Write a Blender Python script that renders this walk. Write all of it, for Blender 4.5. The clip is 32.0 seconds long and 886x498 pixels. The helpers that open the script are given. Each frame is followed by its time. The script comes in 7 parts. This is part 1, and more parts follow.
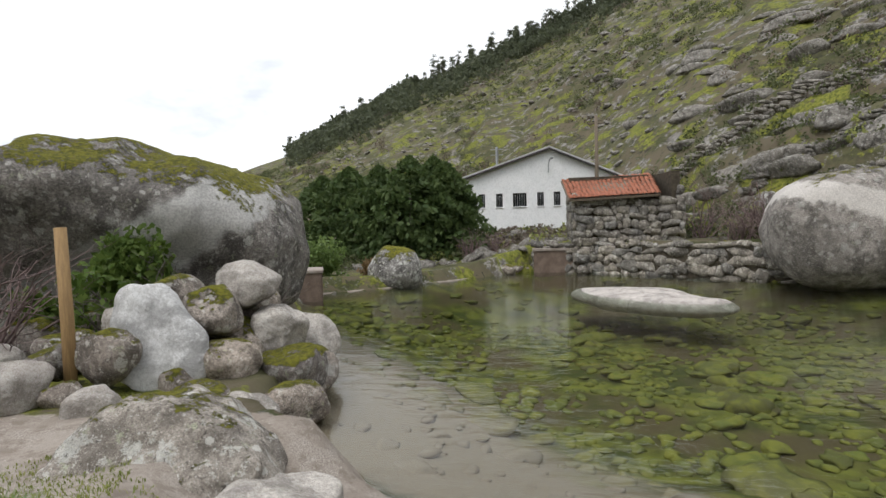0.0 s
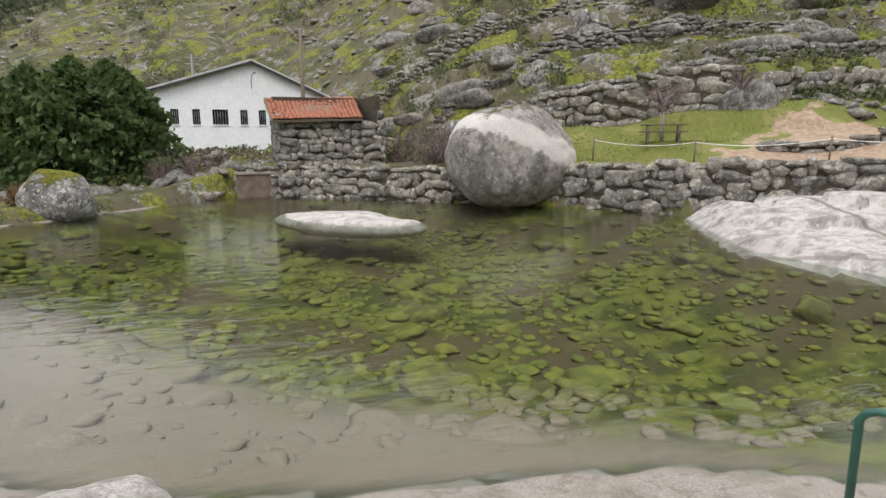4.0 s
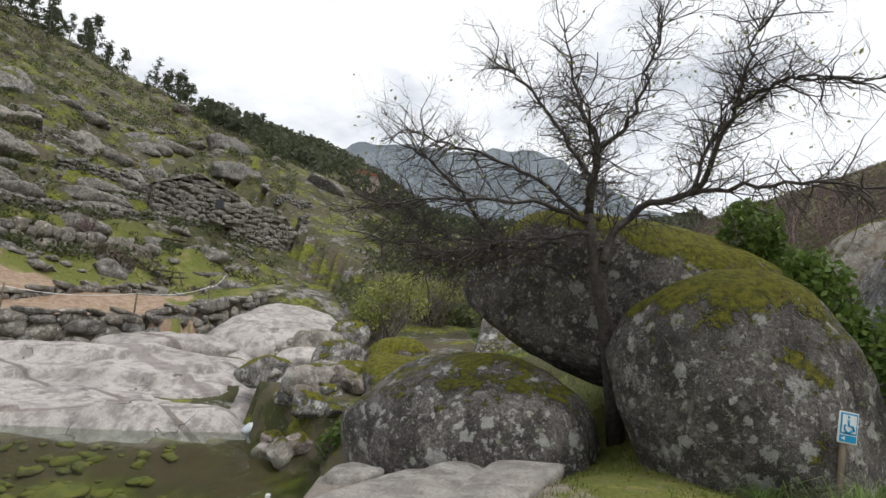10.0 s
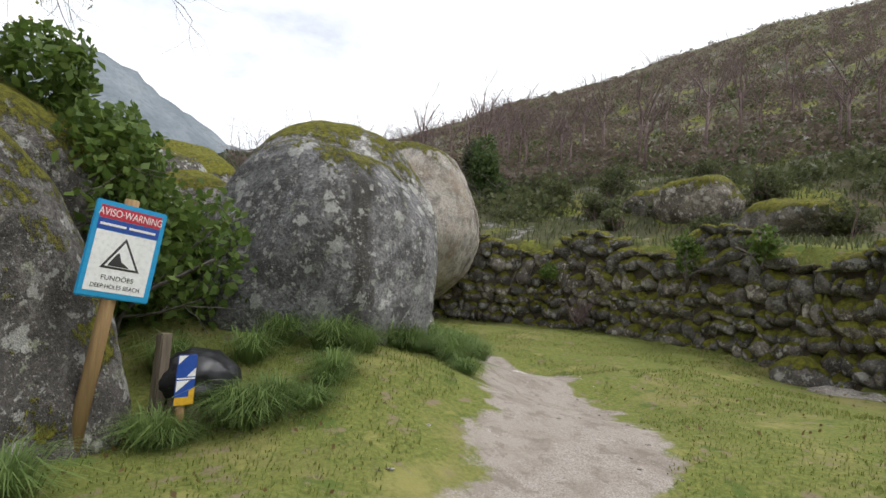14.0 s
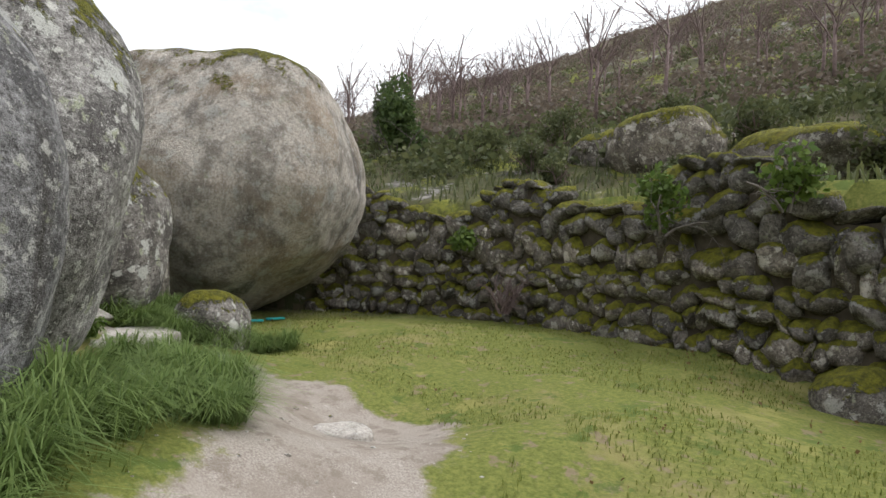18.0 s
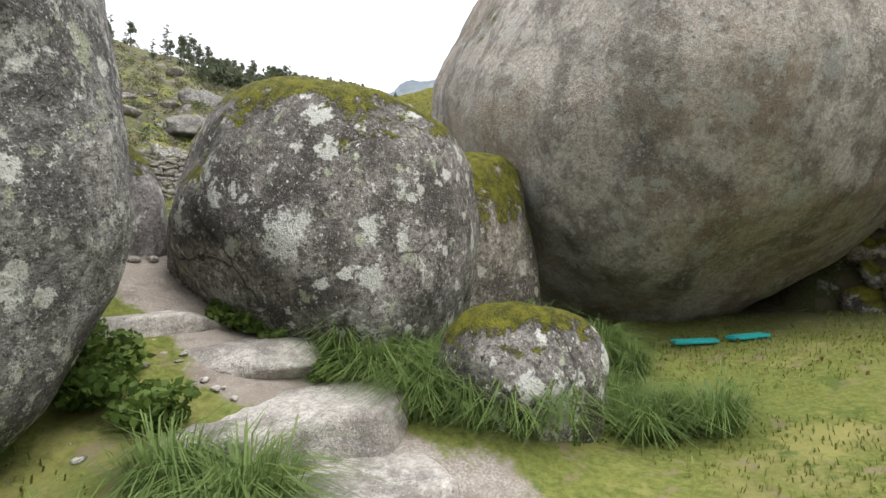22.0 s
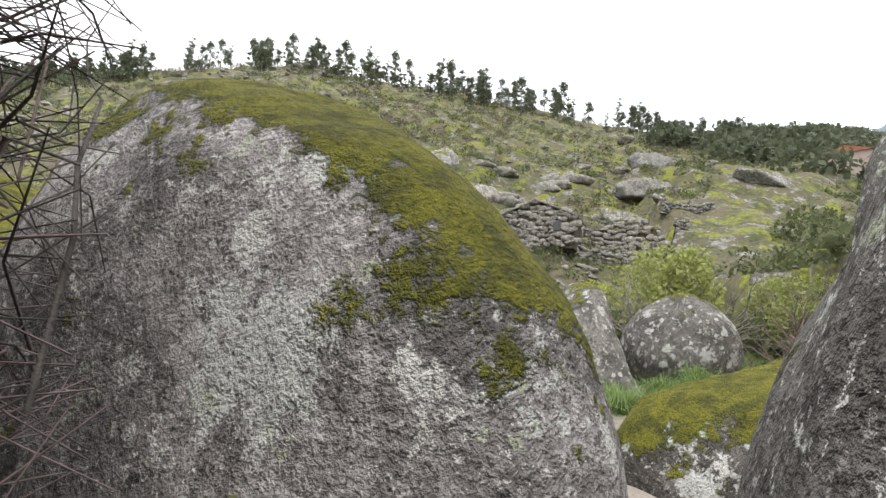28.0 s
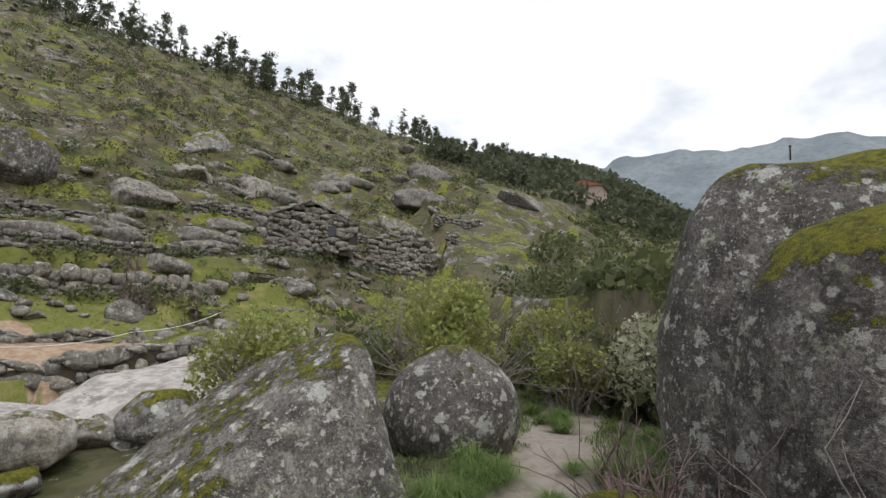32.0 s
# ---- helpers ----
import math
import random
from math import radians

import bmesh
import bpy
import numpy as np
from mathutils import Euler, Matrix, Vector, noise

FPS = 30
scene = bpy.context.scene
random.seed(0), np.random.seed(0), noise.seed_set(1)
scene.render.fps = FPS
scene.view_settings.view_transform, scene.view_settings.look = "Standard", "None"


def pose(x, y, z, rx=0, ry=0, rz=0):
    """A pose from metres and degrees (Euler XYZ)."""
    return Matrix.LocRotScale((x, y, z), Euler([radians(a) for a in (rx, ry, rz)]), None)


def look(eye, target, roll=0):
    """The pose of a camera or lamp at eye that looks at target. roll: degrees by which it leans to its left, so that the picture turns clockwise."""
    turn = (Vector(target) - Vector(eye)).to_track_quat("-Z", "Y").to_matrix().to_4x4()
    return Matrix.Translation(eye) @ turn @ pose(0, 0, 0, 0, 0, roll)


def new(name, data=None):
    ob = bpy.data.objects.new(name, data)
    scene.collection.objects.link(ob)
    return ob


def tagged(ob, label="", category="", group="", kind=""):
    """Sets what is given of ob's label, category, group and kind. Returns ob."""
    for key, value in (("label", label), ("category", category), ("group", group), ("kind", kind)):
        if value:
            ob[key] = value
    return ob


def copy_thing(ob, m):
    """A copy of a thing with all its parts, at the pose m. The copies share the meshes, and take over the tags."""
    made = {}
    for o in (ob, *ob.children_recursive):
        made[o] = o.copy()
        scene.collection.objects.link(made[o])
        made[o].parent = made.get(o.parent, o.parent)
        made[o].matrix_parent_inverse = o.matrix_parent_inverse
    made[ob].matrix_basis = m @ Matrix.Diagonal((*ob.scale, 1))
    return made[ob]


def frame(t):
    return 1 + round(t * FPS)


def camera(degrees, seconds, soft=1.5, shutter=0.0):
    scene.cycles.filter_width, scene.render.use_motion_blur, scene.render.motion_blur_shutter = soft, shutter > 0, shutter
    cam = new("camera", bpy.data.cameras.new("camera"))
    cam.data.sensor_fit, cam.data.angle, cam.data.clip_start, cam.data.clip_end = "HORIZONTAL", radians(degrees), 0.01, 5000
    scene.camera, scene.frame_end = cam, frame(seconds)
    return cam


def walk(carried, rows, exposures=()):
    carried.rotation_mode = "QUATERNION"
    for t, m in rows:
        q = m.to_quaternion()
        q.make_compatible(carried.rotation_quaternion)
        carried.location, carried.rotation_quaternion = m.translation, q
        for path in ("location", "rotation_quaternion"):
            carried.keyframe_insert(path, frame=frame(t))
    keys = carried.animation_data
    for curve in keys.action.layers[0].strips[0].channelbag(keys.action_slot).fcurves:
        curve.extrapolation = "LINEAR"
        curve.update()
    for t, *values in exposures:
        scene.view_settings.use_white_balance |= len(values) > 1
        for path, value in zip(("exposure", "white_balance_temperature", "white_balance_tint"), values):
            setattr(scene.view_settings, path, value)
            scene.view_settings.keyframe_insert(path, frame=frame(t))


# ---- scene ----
cam = camera(77.0, 32.0)
PATH = [
    (0, look((-2.103, -0.793, 2.563), (-2.650, 3.166, 2.393), -1.69)),
    (0.5, look((-2.094, -0.795, 2.549), (-2.646, 3.152, 2.206), -1.68)),
    (1, look((-2.062, -0.807, 2.550), (-2.609, 3.125, 2.054), -1.73)),
    (1.5, look((-1.997, -0.836, 2.561), (-2.502, 3.088, 1.974), -1.78)),
    (2, look((-1.923, -0.839, 2.558), (-2.281, 3.093, 1.917), -1.63)),
    (2.5, look((-1.875, -0.776, 2.578), (-1.936, 3.162, 1.878), -1.06)),
    (3, look((-1.842, -0.661, 2.621), (-1.489, 3.253, 1.875), -0.24)),
    (3.5, look((-1.792, -0.599, 2.643), (-0.942, 3.236, 1.884), -0.15)),
    (4, look((-1.637, -0.591, 2.679), (-0.249, 3.081, 1.915), -0.21)),
    (4.5, look((-1.471, -0.627, 2.698), (0.446, 2.802, 1.945), -0.47)),
    (6.5, look((-0.953, -0.492, 2.600), (2.315, 1.782, 2.213), 1.21)),
    (7, look((-0.970, -0.452, 2.613), (2.471, 1.577, 2.389), 2.10)),
    (7.5, look((-0.980, -0.480, 2.634), (2.591, 1.321, 2.571), 2.49)),
    (8, look((-0.996, -0.548, 2.637), (2.740, 0.876, 2.756), 3.27)),
    (8.5, look((-1.050, -0.667, 2.662), (2.836, 0.243, 2.924), 4.13)),
    (9, look((-1.051, -0.764, 2.660), (2.904, -0.298, 3.035), 4.69)),
    (9.5, look((-1.107, -0.884, 2.668), (2.861, -0.691, 3.133), 4.57)),
    (10, look((-1.154, -1.092, 2.626), (2.810, -1.176, 3.155), 4.61)),
    (10.5, look((-1.163, -1.413, 2.583), (2.705, -2.238, 3.179), 5.02)),
    (11, look((-1.085, -1.779, 2.515), (2.388, -3.639, 3.209), 5.84)),
    (11.5, look((-0.991, -2.222, 2.477), (2.119, -4.634, 3.192), 5.69)),
    (12, look((-0.886, -2.736, 2.483), (2.117, -5.292, 3.153), 5.32)),
    (12.5, look((-0.702, -3.348, 2.470), (2.245, -5.990, 3.049), 5.14)),
    (13, look((-0.518, -3.970, 2.437), (2.391, -6.675, 2.908), 4.74)),
    (13.5, look((-0.231, -4.581, 2.395), (2.677, -7.301, 2.779), 4.75)),
    (14, look((0.047, -5.156, 2.402), (2.954, -7.885, 2.719), 4.58)),
    (14.5, look((0.387, -5.767, 2.379), (3.290, -8.500, 2.695), 4.20)),
    (16.5, look((1.376, -7.804, 2.566), (4.074, -10.748, 2.788), 3.39)),
    (17, look((1.666, -8.466, 2.486), (4.349, -11.424, 2.708), 3.43)),
    (17.5, look((1.953, -9.078, 2.454), (4.633, -12.040, 2.663), 3.17)),
    (18, look((2.262, -9.651, 2.457), (4.953, -12.602, 2.675), 2.95)),
    (18.5, look((2.601, -10.192, 2.450), (5.372, -13.069, 2.680), 2.65)),
    (19, look((2.938, -10.778, 2.424), (5.859, -13.502, 2.638), 1.60)),
    (19.5, look((3.303, -11.255, 2.390), (6.455, -13.711, 2.581), 0.81)),
    (20, look((3.715, -11.719, 2.380), (7.103, -13.839, 2.552), 0.00)),
    (20.5, look((4.177, -12.115, 2.424), (7.839, -13.719, 2.541), -1.09)),
    (21, look((4.678, -12.426, 2.464), (8.535, -13.480, 2.582), -0.92)),
    (21.5, look((5.173, -12.653, 2.475), (9.149, -13.075, 2.586), -1.38)),
    (22, look((5.659, -12.813, 2.474), (9.635, -12.380, 2.525), -2.49)),
    (22.5, look((6.106, -12.944, 2.525), (9.975, -11.930, 2.486), -2.28)),
    (23, look((6.623, -12.970, 2.636), (10.305, -11.409, 2.565), -1.81)),
    (23.5, look((7.121, -12.836, 2.683), (10.498, -10.694, 2.602), -2.06)),
    (24, look((7.493, -12.494, 2.689), (10.685, -10.084, 2.619), -2.39)),
    (24.5, look((7.784, -12.115, 2.600), (10.693, -9.370, 2.572), -3.78)),
    (26.5, look((8.423, -11.236, 2.700), (10.981, -8.190, 3.120), 0.15)),
    (27, look((8.606, -11.032, 2.839), (11.113, -7.953, 3.326), 1.68)),
    (27.5, look((8.774, -10.861, 3.025), (11.286, -7.792, 3.549), 2.38)),
    (28, look((8.988, -10.654, 3.271), (11.564, -7.632, 3.757), 2.34)),
    (28.5, look((9.222, -10.489, 3.522), (11.934, -7.575, 3.908), 1.47)),
    (29, look((9.447, -10.390, 3.700), (12.362, -7.676, 4.074), 1.00)),
    (29.5, look((9.673, -10.260, 3.844), (12.821, -7.824, 4.244), 1.27)),
    (30, look((9.888, -10.144, 3.966), (13.252, -8.027, 4.417), 2.14)),
    (30.5, look((10.186, -10.027, 4.148), (13.647, -8.082, 4.643), 2.59)),
    (31, look((10.430, -9.839, 4.200), (13.936, -7.985, 4.719), 2.99)),
    (31.5, look((10.761, -9.575, 4.159), (14.291, -7.776, 4.710), 3.56)),
    (32, look((11.068, -9.325, 4.163), (14.604, -7.542, 4.721), 3.49)),
]
walk(cam, PATH, ((0, 0.35), (2.5, 0.5), (4, 0.65), (6.5, 0.5), (9, 0.2), (10.7, 0.13), (12, 0.33), (14, 0.48), (17, 0.65), (20, 0.8), (22, 1.1), (24.5, 1.3), (26.5, 1.9), (27.2, 1.8), (28, 1.15), (28.5, 0.85), (30, 0.3), (32, 0.25)))

# ---- light ----
world = bpy.data.worlds.new("overcast_sky")
scene.world = world
world.use_nodes = True
wn, wl = world.node_tree.nodes, world.node_tree.links
sky = wn.new("ShaderNodeTexSky")
sky.sky_type, sky.sun_disc = "NISHITA", False
sky.sun_elevation, sky.sun_rotation = radians(61), radians(212)
skygain = wn.new("ShaderNodeMix")
skygain.data_type, skygain.blend_type = "RGBA", "MULTIPLY"
skygain.inputs[0].default_value = 1.0
skygain.inputs[7].default_value = (0.1, 0.1, 0.1, 1)
wl.new(sky.outputs[0], skygain.inputs[6])
wtc, wmap, wno, wramp = (wn.new("ShaderNode" + n) for n in ("TexCoord", "Mapping", "TexNoise", "ValToRGB"))
wmap.inputs["Scale"].default_value = (1.6, 1.6, 3.4)
wno.inputs["Scale"].default_value, wno.inputs["Detail"].default_value, wno.inputs["Roughness"].default_value = 1.7, 6, 0.55
wl.new(wtc.outputs["Generated"], wmap.inputs[0])
wl.new(wmap.outputs[0], wno.inputs[0])
wl.new(wno.outputs[0], wramp.inputs[0])
wramp.color_ramp.elements[0].position, wramp.color_ramp.elements[0].color = 0.3, (0.56, 0.60, 0.67, 1)
wramp.color_ramp.elements[1].position, wramp.color_ramp.elements[1].color = 0.48, (1.0, 1.02, 1.05, 1)
wmix = wn.new("ShaderNodeMix")
wmix.data_type = "RGBA"
wmix.inputs[0].default_value = 0.93
wl.new(skygain.outputs[2], wmix.inputs[6])
wl.new(wramp.outputs[0], wmix.inputs[7])
wl.new(wmix.outputs[2], wn["Background"].inputs[0])
wn["Background"].inputs[1].default_value = 1.0
sun = new("sun", bpy.data.lights.new("sun", "SUN"))
sun.data.energy, sun.data.angle, sun.data.color = 1.5, radians(30), (1.0, 0.98, 0.95)
sun.matrix_world = look((-25, -40, 85), (0, 0, 0))

# ---- materials ----


class Nodes:
    """Short hand for a node material."""

    def __init__(self, name):
        self.mat = bpy.data.materials.new(name)
        self.mat.use_nodes = True
        self.t = self.mat.node_tree
        self.b = self.t.nodes["Principled BSDF"]
        self.pos = self.n("NewGeometry").outputs["Position"]

    def n(self, kind):
        return self.t.nodes.new("ShaderNode" + kind)

    def put(self, sock, v):
        if isinstance(v, bpy.types.NodeSocket):
            self.t.links.new(v, sock)
        else:
            sock.default_value = (*v, 1) if isinstance(v, tuple) and len(v) == 3 and sock.type == "RGBA" else v

    def noise(self, scale, detail=4, rough=0.55, at=None, stretch=None):
        n = self.n("TexNoise")
        n.inputs["Scale"].default_value, n.inputs["Detail"].default_value, n.inputs["Roughness"].default_value = scale, detail, rough
        p = at or self.pos
        if stretch:
            m = self.n("Mapping")
            m.inputs["Scale"].default_value = stretch
            self.put(m.inputs[0], p)
            p = m.outputs[0]
        self.put(n.inputs["Vector"], p)
        return n.outputs[0]

    def cells(self, scale, feature="F1", out=0):
        n = self.n("TexVoronoi")
        n.feature = feature
        n.inputs["Scale"].default_value = scale
        self.put(n.inputs["Vector"], self.pos)
        return n.outputs[out]

    def step(self, v, lo, hi, a=0.0, b=1.0):
        n = self.n("MapRange")
        n.interpolation_type = "SMOOTHSTEP"
        for k, x in zip(range(5), (v, lo, hi, a, b)):
            self.put(n.inputs[k], x)
        return n.outputs[0]

    def math(self, op, a, b=0.0):
        n = self.n("Math")
        n.operation = op
        self.put(n.inputs[0], a)
        self.put(n.inputs[1], b)
        return n.outputs[0]

    def mix(self, f, a, b, how="MIX"):
        n = self.n("Mix")
        n.data_type, n.blend_type = "RGBA", how
        for k, v in ((0, f), (6, a), (7, b)):
            self.put(n.inputs[k], v)
        return n.outputs[2]

    def up(self):
        s = self.n("SeparateXYZ")
        self.put(s.inputs[0], self.n("NewGeometry").outputs["Normal"])
        return s.outputs[2]

    def xyz(self):
        s = self.n("SeparateXYZ")
        self.put(s.inputs[0], self.pos)
        return s.outputs

    def rand(self):
        return self.n("ObjectInfo").outputs["Random"]

    def bump(self, h, strength=0.5, dist=0.02):
        n = self.n("Bump")
        n.inputs["Strength"].default_value, n.inputs["Distance"].default_value = strength, dist
        self.put(n.inputs["Height"], h)
        self.put(self.b.inputs["Normal"], n.outputs[0])

    def done(self, colour, rough=0.85, spec=0.3, metal=0.0):
        self.put(self.b.inputs["Base Color"], colour)
        self.put(self.b.inputs["Roughness"], rough)
        self.b.inputs["Specular IOR Level"].default_value = spec
        self.b.inputs["Metallic"].default_value = metal
        return self.mat


MOSS = (0.25, 0.24, 0.025)
MOSS_DARK = (0.10, 0.102, 0.018)


def granite(name, pale=(0.40, 0.36, 0.32), dark=(0.15, 0.135, 0.125), moss=0.6, lichen=0.5, stain=0.5, warm=0.0, each=False, bands=(), relief=0.06, cracks=0.0):
    """Weathered granite: crystals, dark biofilm, lichen discs, moss on what faces up."""
    k = Nodes(name)
    big, mid, fine = k.noise(0.55, 5, 0.6), k.noise(2.6, 6, 0.62), k.noise(26, 5, 0.7)
    c = k.mix(k.step(fine, 0.3, 0.72), dark, pale)
    c = k.mix(k.step(mid, 0.44, 0.6, 0.0, 0.75), c, tuple(v * 0.55 for v in dark))
    c = k.mix(k.step(k.noise(5.5, 6, 0.72), 0.55, 0.66, 0.0, 0.7), c, tuple(v * 1.08 for v in pale))
    c = k.mix(k.step(k.noise(0.35, 4, 0.6), 0.46, 0.62, 0.0, 0.45), c, tuple(v * 0.7 for v in dark))
    streak = k.noise(1.3, 5, 0.6, stretch=(1.5, 1.5, 0.28))
    c = k.mix(k.math("MULTIPLY", k.step(streak, 0.5, 0.68), stain), c, (0.055, 0.05, 0.045))
    if warm:
        c = k.mix(k.math("MULTIPLY", k.step(k.noise(0.9, 4), 0.48, 0.66), warm), c, (0.36, 0.26, 0.17))
    if lichen:
        warp = k.n("Mix")
        warp.data_type = "VECTOR"
        warp.inputs[0].default_value = 0.06
        k.put(warp.inputs[4], k.pos)
        wc = k.n("TexNoise")
        wc.inputs["Scale"].default_value = 5.0
        k.put(wc.inputs["Vector"], k.pos)
        k.put(warp.inputs[5], wc.outputs["Color"])
        for scale, cut, tone in ((1.9, 0.20, (0.50, 0.50, 0.47)), (3.4, 0.22, (0.54, 0.54, 0.50)), (6.2, 0.2, (0.58, 0.57, 0.53))):
            v = k.n("TexVoronoi")
            v.inputs["Scale"].default_value = scale
            k.put(v.inputs["Vector"], warp.outputs[1])
            ragged = k.math("ADD", v.outputs[0], k.math("MULTIPLY", k.math("SUBTRACT", k.noise(14, 5, 0.75), 0.5), 0.95))
            spot = k.math("MULTIPLY", k.step(ragged, cut, cut + 0.06, 1.0, 0.0), k.step(v.outputs[1], 0.5, 0.52))
            c = k.mix(k.math("MULTIPLY", spot, lichen), c, tone)
        for scale, lo, tone in ((9, 0.57, (0.57, 0.56, 0.52)), (17, 0.59, (0.055, 0.05, 0.045)), (6, 0.60, (0.36, 0.38, 0.27)), (38, 0.60, (0.62, 0.60, 0.57))):
            c = k.mix(k.math("MULTIPLY", k.step(k.noise(scale, 6, 0.72), lo, lo + 0.045), lichen), c, tone)
    c = k.mix(k.step(k.noise(85, 4, 0.7), 0.56, 0.64, 0.0, 0.75), c, tuple(v * 0.3 for v in dark))
    c = k.mix(k.step(k.noise(70, 4, 0.7), 0.58, 0.66, 0.0, 0.6), c, tuple(min(v * 1.25, 0.7) for v in pale))
    for at, across, half, tone, amount in bands:
        dist = k.n("VectorMath")
        dist.operation = "DOT_PRODUCT"
        rel = k.n("VectorMath")
        rel.operation = "SUBTRACT"
        k.put(rel.inputs[0], k.pos)
        rel.inputs[1].default_value = at
        k.put(dist.inputs[0], rel.outputs[0])
        dist.inputs[1].default_value = across
        off = k.math("ADD", k.math("ABSOLUTE", dist.outputs["Value"]), k.math("MULTIPLY", k.math("SUBTRACT", k.noise(1.4, 6, 0.65), 0.5), half * 2.2))
        grainy = k.mix(k.step(fine, 0.3, 0.7), tuple(v * 0.6 for v in tone), tone)
        c = k.mix(k.step(off, half * 0.8, half * 1.25, amount, 0.0), c, grainy)
    crack = 0.0
    if cracks:
        bent = k.n("VectorMath")
        bent.operation = "ADD"
        wob = k.n("TexNoise")
        wob.inputs["Scale"].default_value, wob.inputs["Detail"].default_value = 1.1, 5
        k.put(wob.inputs["Vector"], k.pos)
        k.put(bent.inputs[0], k.pos)
        k.put(bent.inputs[1], wob.outputs["Color"])
        v = k.n("TexVoronoi")
        v.feature = "DISTANCE_TO_EDGE"
        v.inputs["Scale"].default_value = cracks
        k.put(v.inputs["Vector"], bent.outputs[0])
        crack = k.math("MULTIPLY", k.step(v.outputs[0], 0.001, 0.0045, 1.0, 0.0), k.step(k.noise(0.8, 3), 0.5, 0.56))
        c = k.mix(k.math("MULTIPLY", crack, 0.75), c, (0.035, 0.03, 0.027))
    if each:
        c = k.mix(1.0, c, k.mix(k.rand(), (0.72, 0.72, 0.74), (1.2, 1.14, 1.08)), "MULTIPLY")
    h = k.math("ADD", k.math("MULTIPLY", mid, 0.8), k.math("MULTIPLY", fine, 0.35))
    if moss:
        m = k.math("ADD", k.up(), k.math("MULTIPLY", k.math("SUBTRACT", mid, 0.5), 1.1))
        m = k.math("ADD", m, k.math("MULTIPLY", k.math("SUBTRACT", big, 0.5), 0.9))
        m = k.step(k.math("ADD", m, k.math("ADD", k.math("MULTIPLY", k.math("SUBTRACT", fine, 0.5), 0.7), k.math("MULTIPLY", k.math("SUBTRACT", k.noise(9, 5, 0.7), 0.5), 1.1))), 1.27 - moss, 1.40 - moss)
        green = k.mix(k.step(k.noise(11, 6, 0.7), 0.36, 0.62), MOSS_DARK, MOSS)
        green = k.mix(k.step(k.noise(70, 4, 0.7), 0.5, 0.66, 0.0, 0.55), green, (0.06, 0.056, 0.014))
        green = k.mix(k.step(k.noise(3.1, 5, 0.7), 0.58, 0.66, 0.0, 0.5), green, (0.17, 0.13, 0.035))
        c = k.mix(m, c, green)
        h = k.math("ADD", h, k.math("MULTIPLY", k.math("ADD", 0.3, k.noise(60, 4, 0.7)), k.math("MULTIPLY", m, 1.1)))
    k.bump(k.math("ADD", h, k.math("MULTIPLY", k.noise(85, 3, 0.7), 0.25)), 1.0, relief)
    return k.done(c, 0.9, 0.25)


def plain(name, a, b, scale=6.0, rough=0.7, bump=0.3, spec=0.35, metal=0.0, grain=None, dist=0.01):
    k = Nodes(name)
    n = k.noise(scale, 5, 0.6, stretch=grain)
    f = k.noise(scale * 9, 3, 0.6, stretch=grain)
    c = k.mix(k.step(n, 0.3, 0.7), a, b)
    c = k.mix(k.step(f, 0.4, 0.75, 0.0, 0.35), c, tuple(v * 0.55 for v in a))
    k.bump(k.math("ADD", n, k.math("MULTIPLY", f, 0.5)), bump, dist)
    return k.done(c, rough, spec, metal)


def leafy(name, a, b, rough=0.6):
    k = Nodes(name)
    c = k.mix(k.n("NewGeometry").outputs["Random Per Island"], a, b)
    c = k.mix(k.step(k.noise(1.3, 3), 0.35, 0.7, 0.0, 0.5), c, tuple(v * 0.6 for v in a))
    k.b.inputs["Subsurface Weight"].default_value = 0.0
    k.mat.use_backface_culling = False
    m = k.done(c, rough, 0.25)
    tr, add = k.n("BsdfTranslucent"), k.n("MixShader")
    k.put(tr.inputs[0], c)
    add.inputs[0].default_value = 0.42
    k.t.links.new(k.b.outputs[0], add.inputs[1])
    k.t.links.new(tr.outputs[0], add.inputs[2])
    k.t.links.new(add.outputs[0], k.t.nodes["Material Output"].inputs[0])
    return m


ROCK_GREY = granite("granite_lichened", pale=(0.46, 0.44, 0.42), dark=(0.11, 0.102, 0.096), moss=0.66, lichen=0.9, stain=0.45, cracks=0.22)
ROCK_MOTTLED = granite("granite_mottled", pale=(0.31, 0.285, 0.26), dark=(0.07, 0.064, 0.058), moss=0.5, lichen=0.7, stain=0.65, cracks=0.25)
ROCK_DISCS = granite("granite_discs", pale=(0.38, 0.35, 0.32), dark=(0.085, 0.076, 0.068), moss=0.74, lichen=1.0, stain=0.5, cracks=0.3)
ROCK_WHITE = granite("granite_white", pale=(0.74, 0.74, 0.74), dark=(0.5, 0.49, 0.48), moss=0.0, lichen=0.0, stain=0.08)
ROCK_DARK = granite("granite_dark", pale=(0.25, 0.23, 0.21), dark=(0.06, 0.055, 0.05), moss=0.86, lichen=0.5, stain=0.75, cracks=0.22)
ROCK_WARM = granite("granite_warm", pale=(0.74, 0.68, 0.61), dark=(0.36, 0.31, 0.26), moss=0.62, lichen=0.5, stain=0.7, warm=0.5, relief=0.12)
ROCK_FINE = granite("granite_fine_lichen", pale=(0.50, 0.465, 0.45), dark=(0.17, 0.152, 0.145), moss=0.82, lichen=0.8, stain=0.35, relief=0.09, cracks=0.3)
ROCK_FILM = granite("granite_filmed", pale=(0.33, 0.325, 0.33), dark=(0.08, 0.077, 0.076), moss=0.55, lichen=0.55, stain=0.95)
ROCK_PALE = granite("granite_pale", pale=(0.66, 0.62, 0.58), dark=(0.42, 0.37, 0.34), moss=0.0, lichen=0.15, stain=0.12)
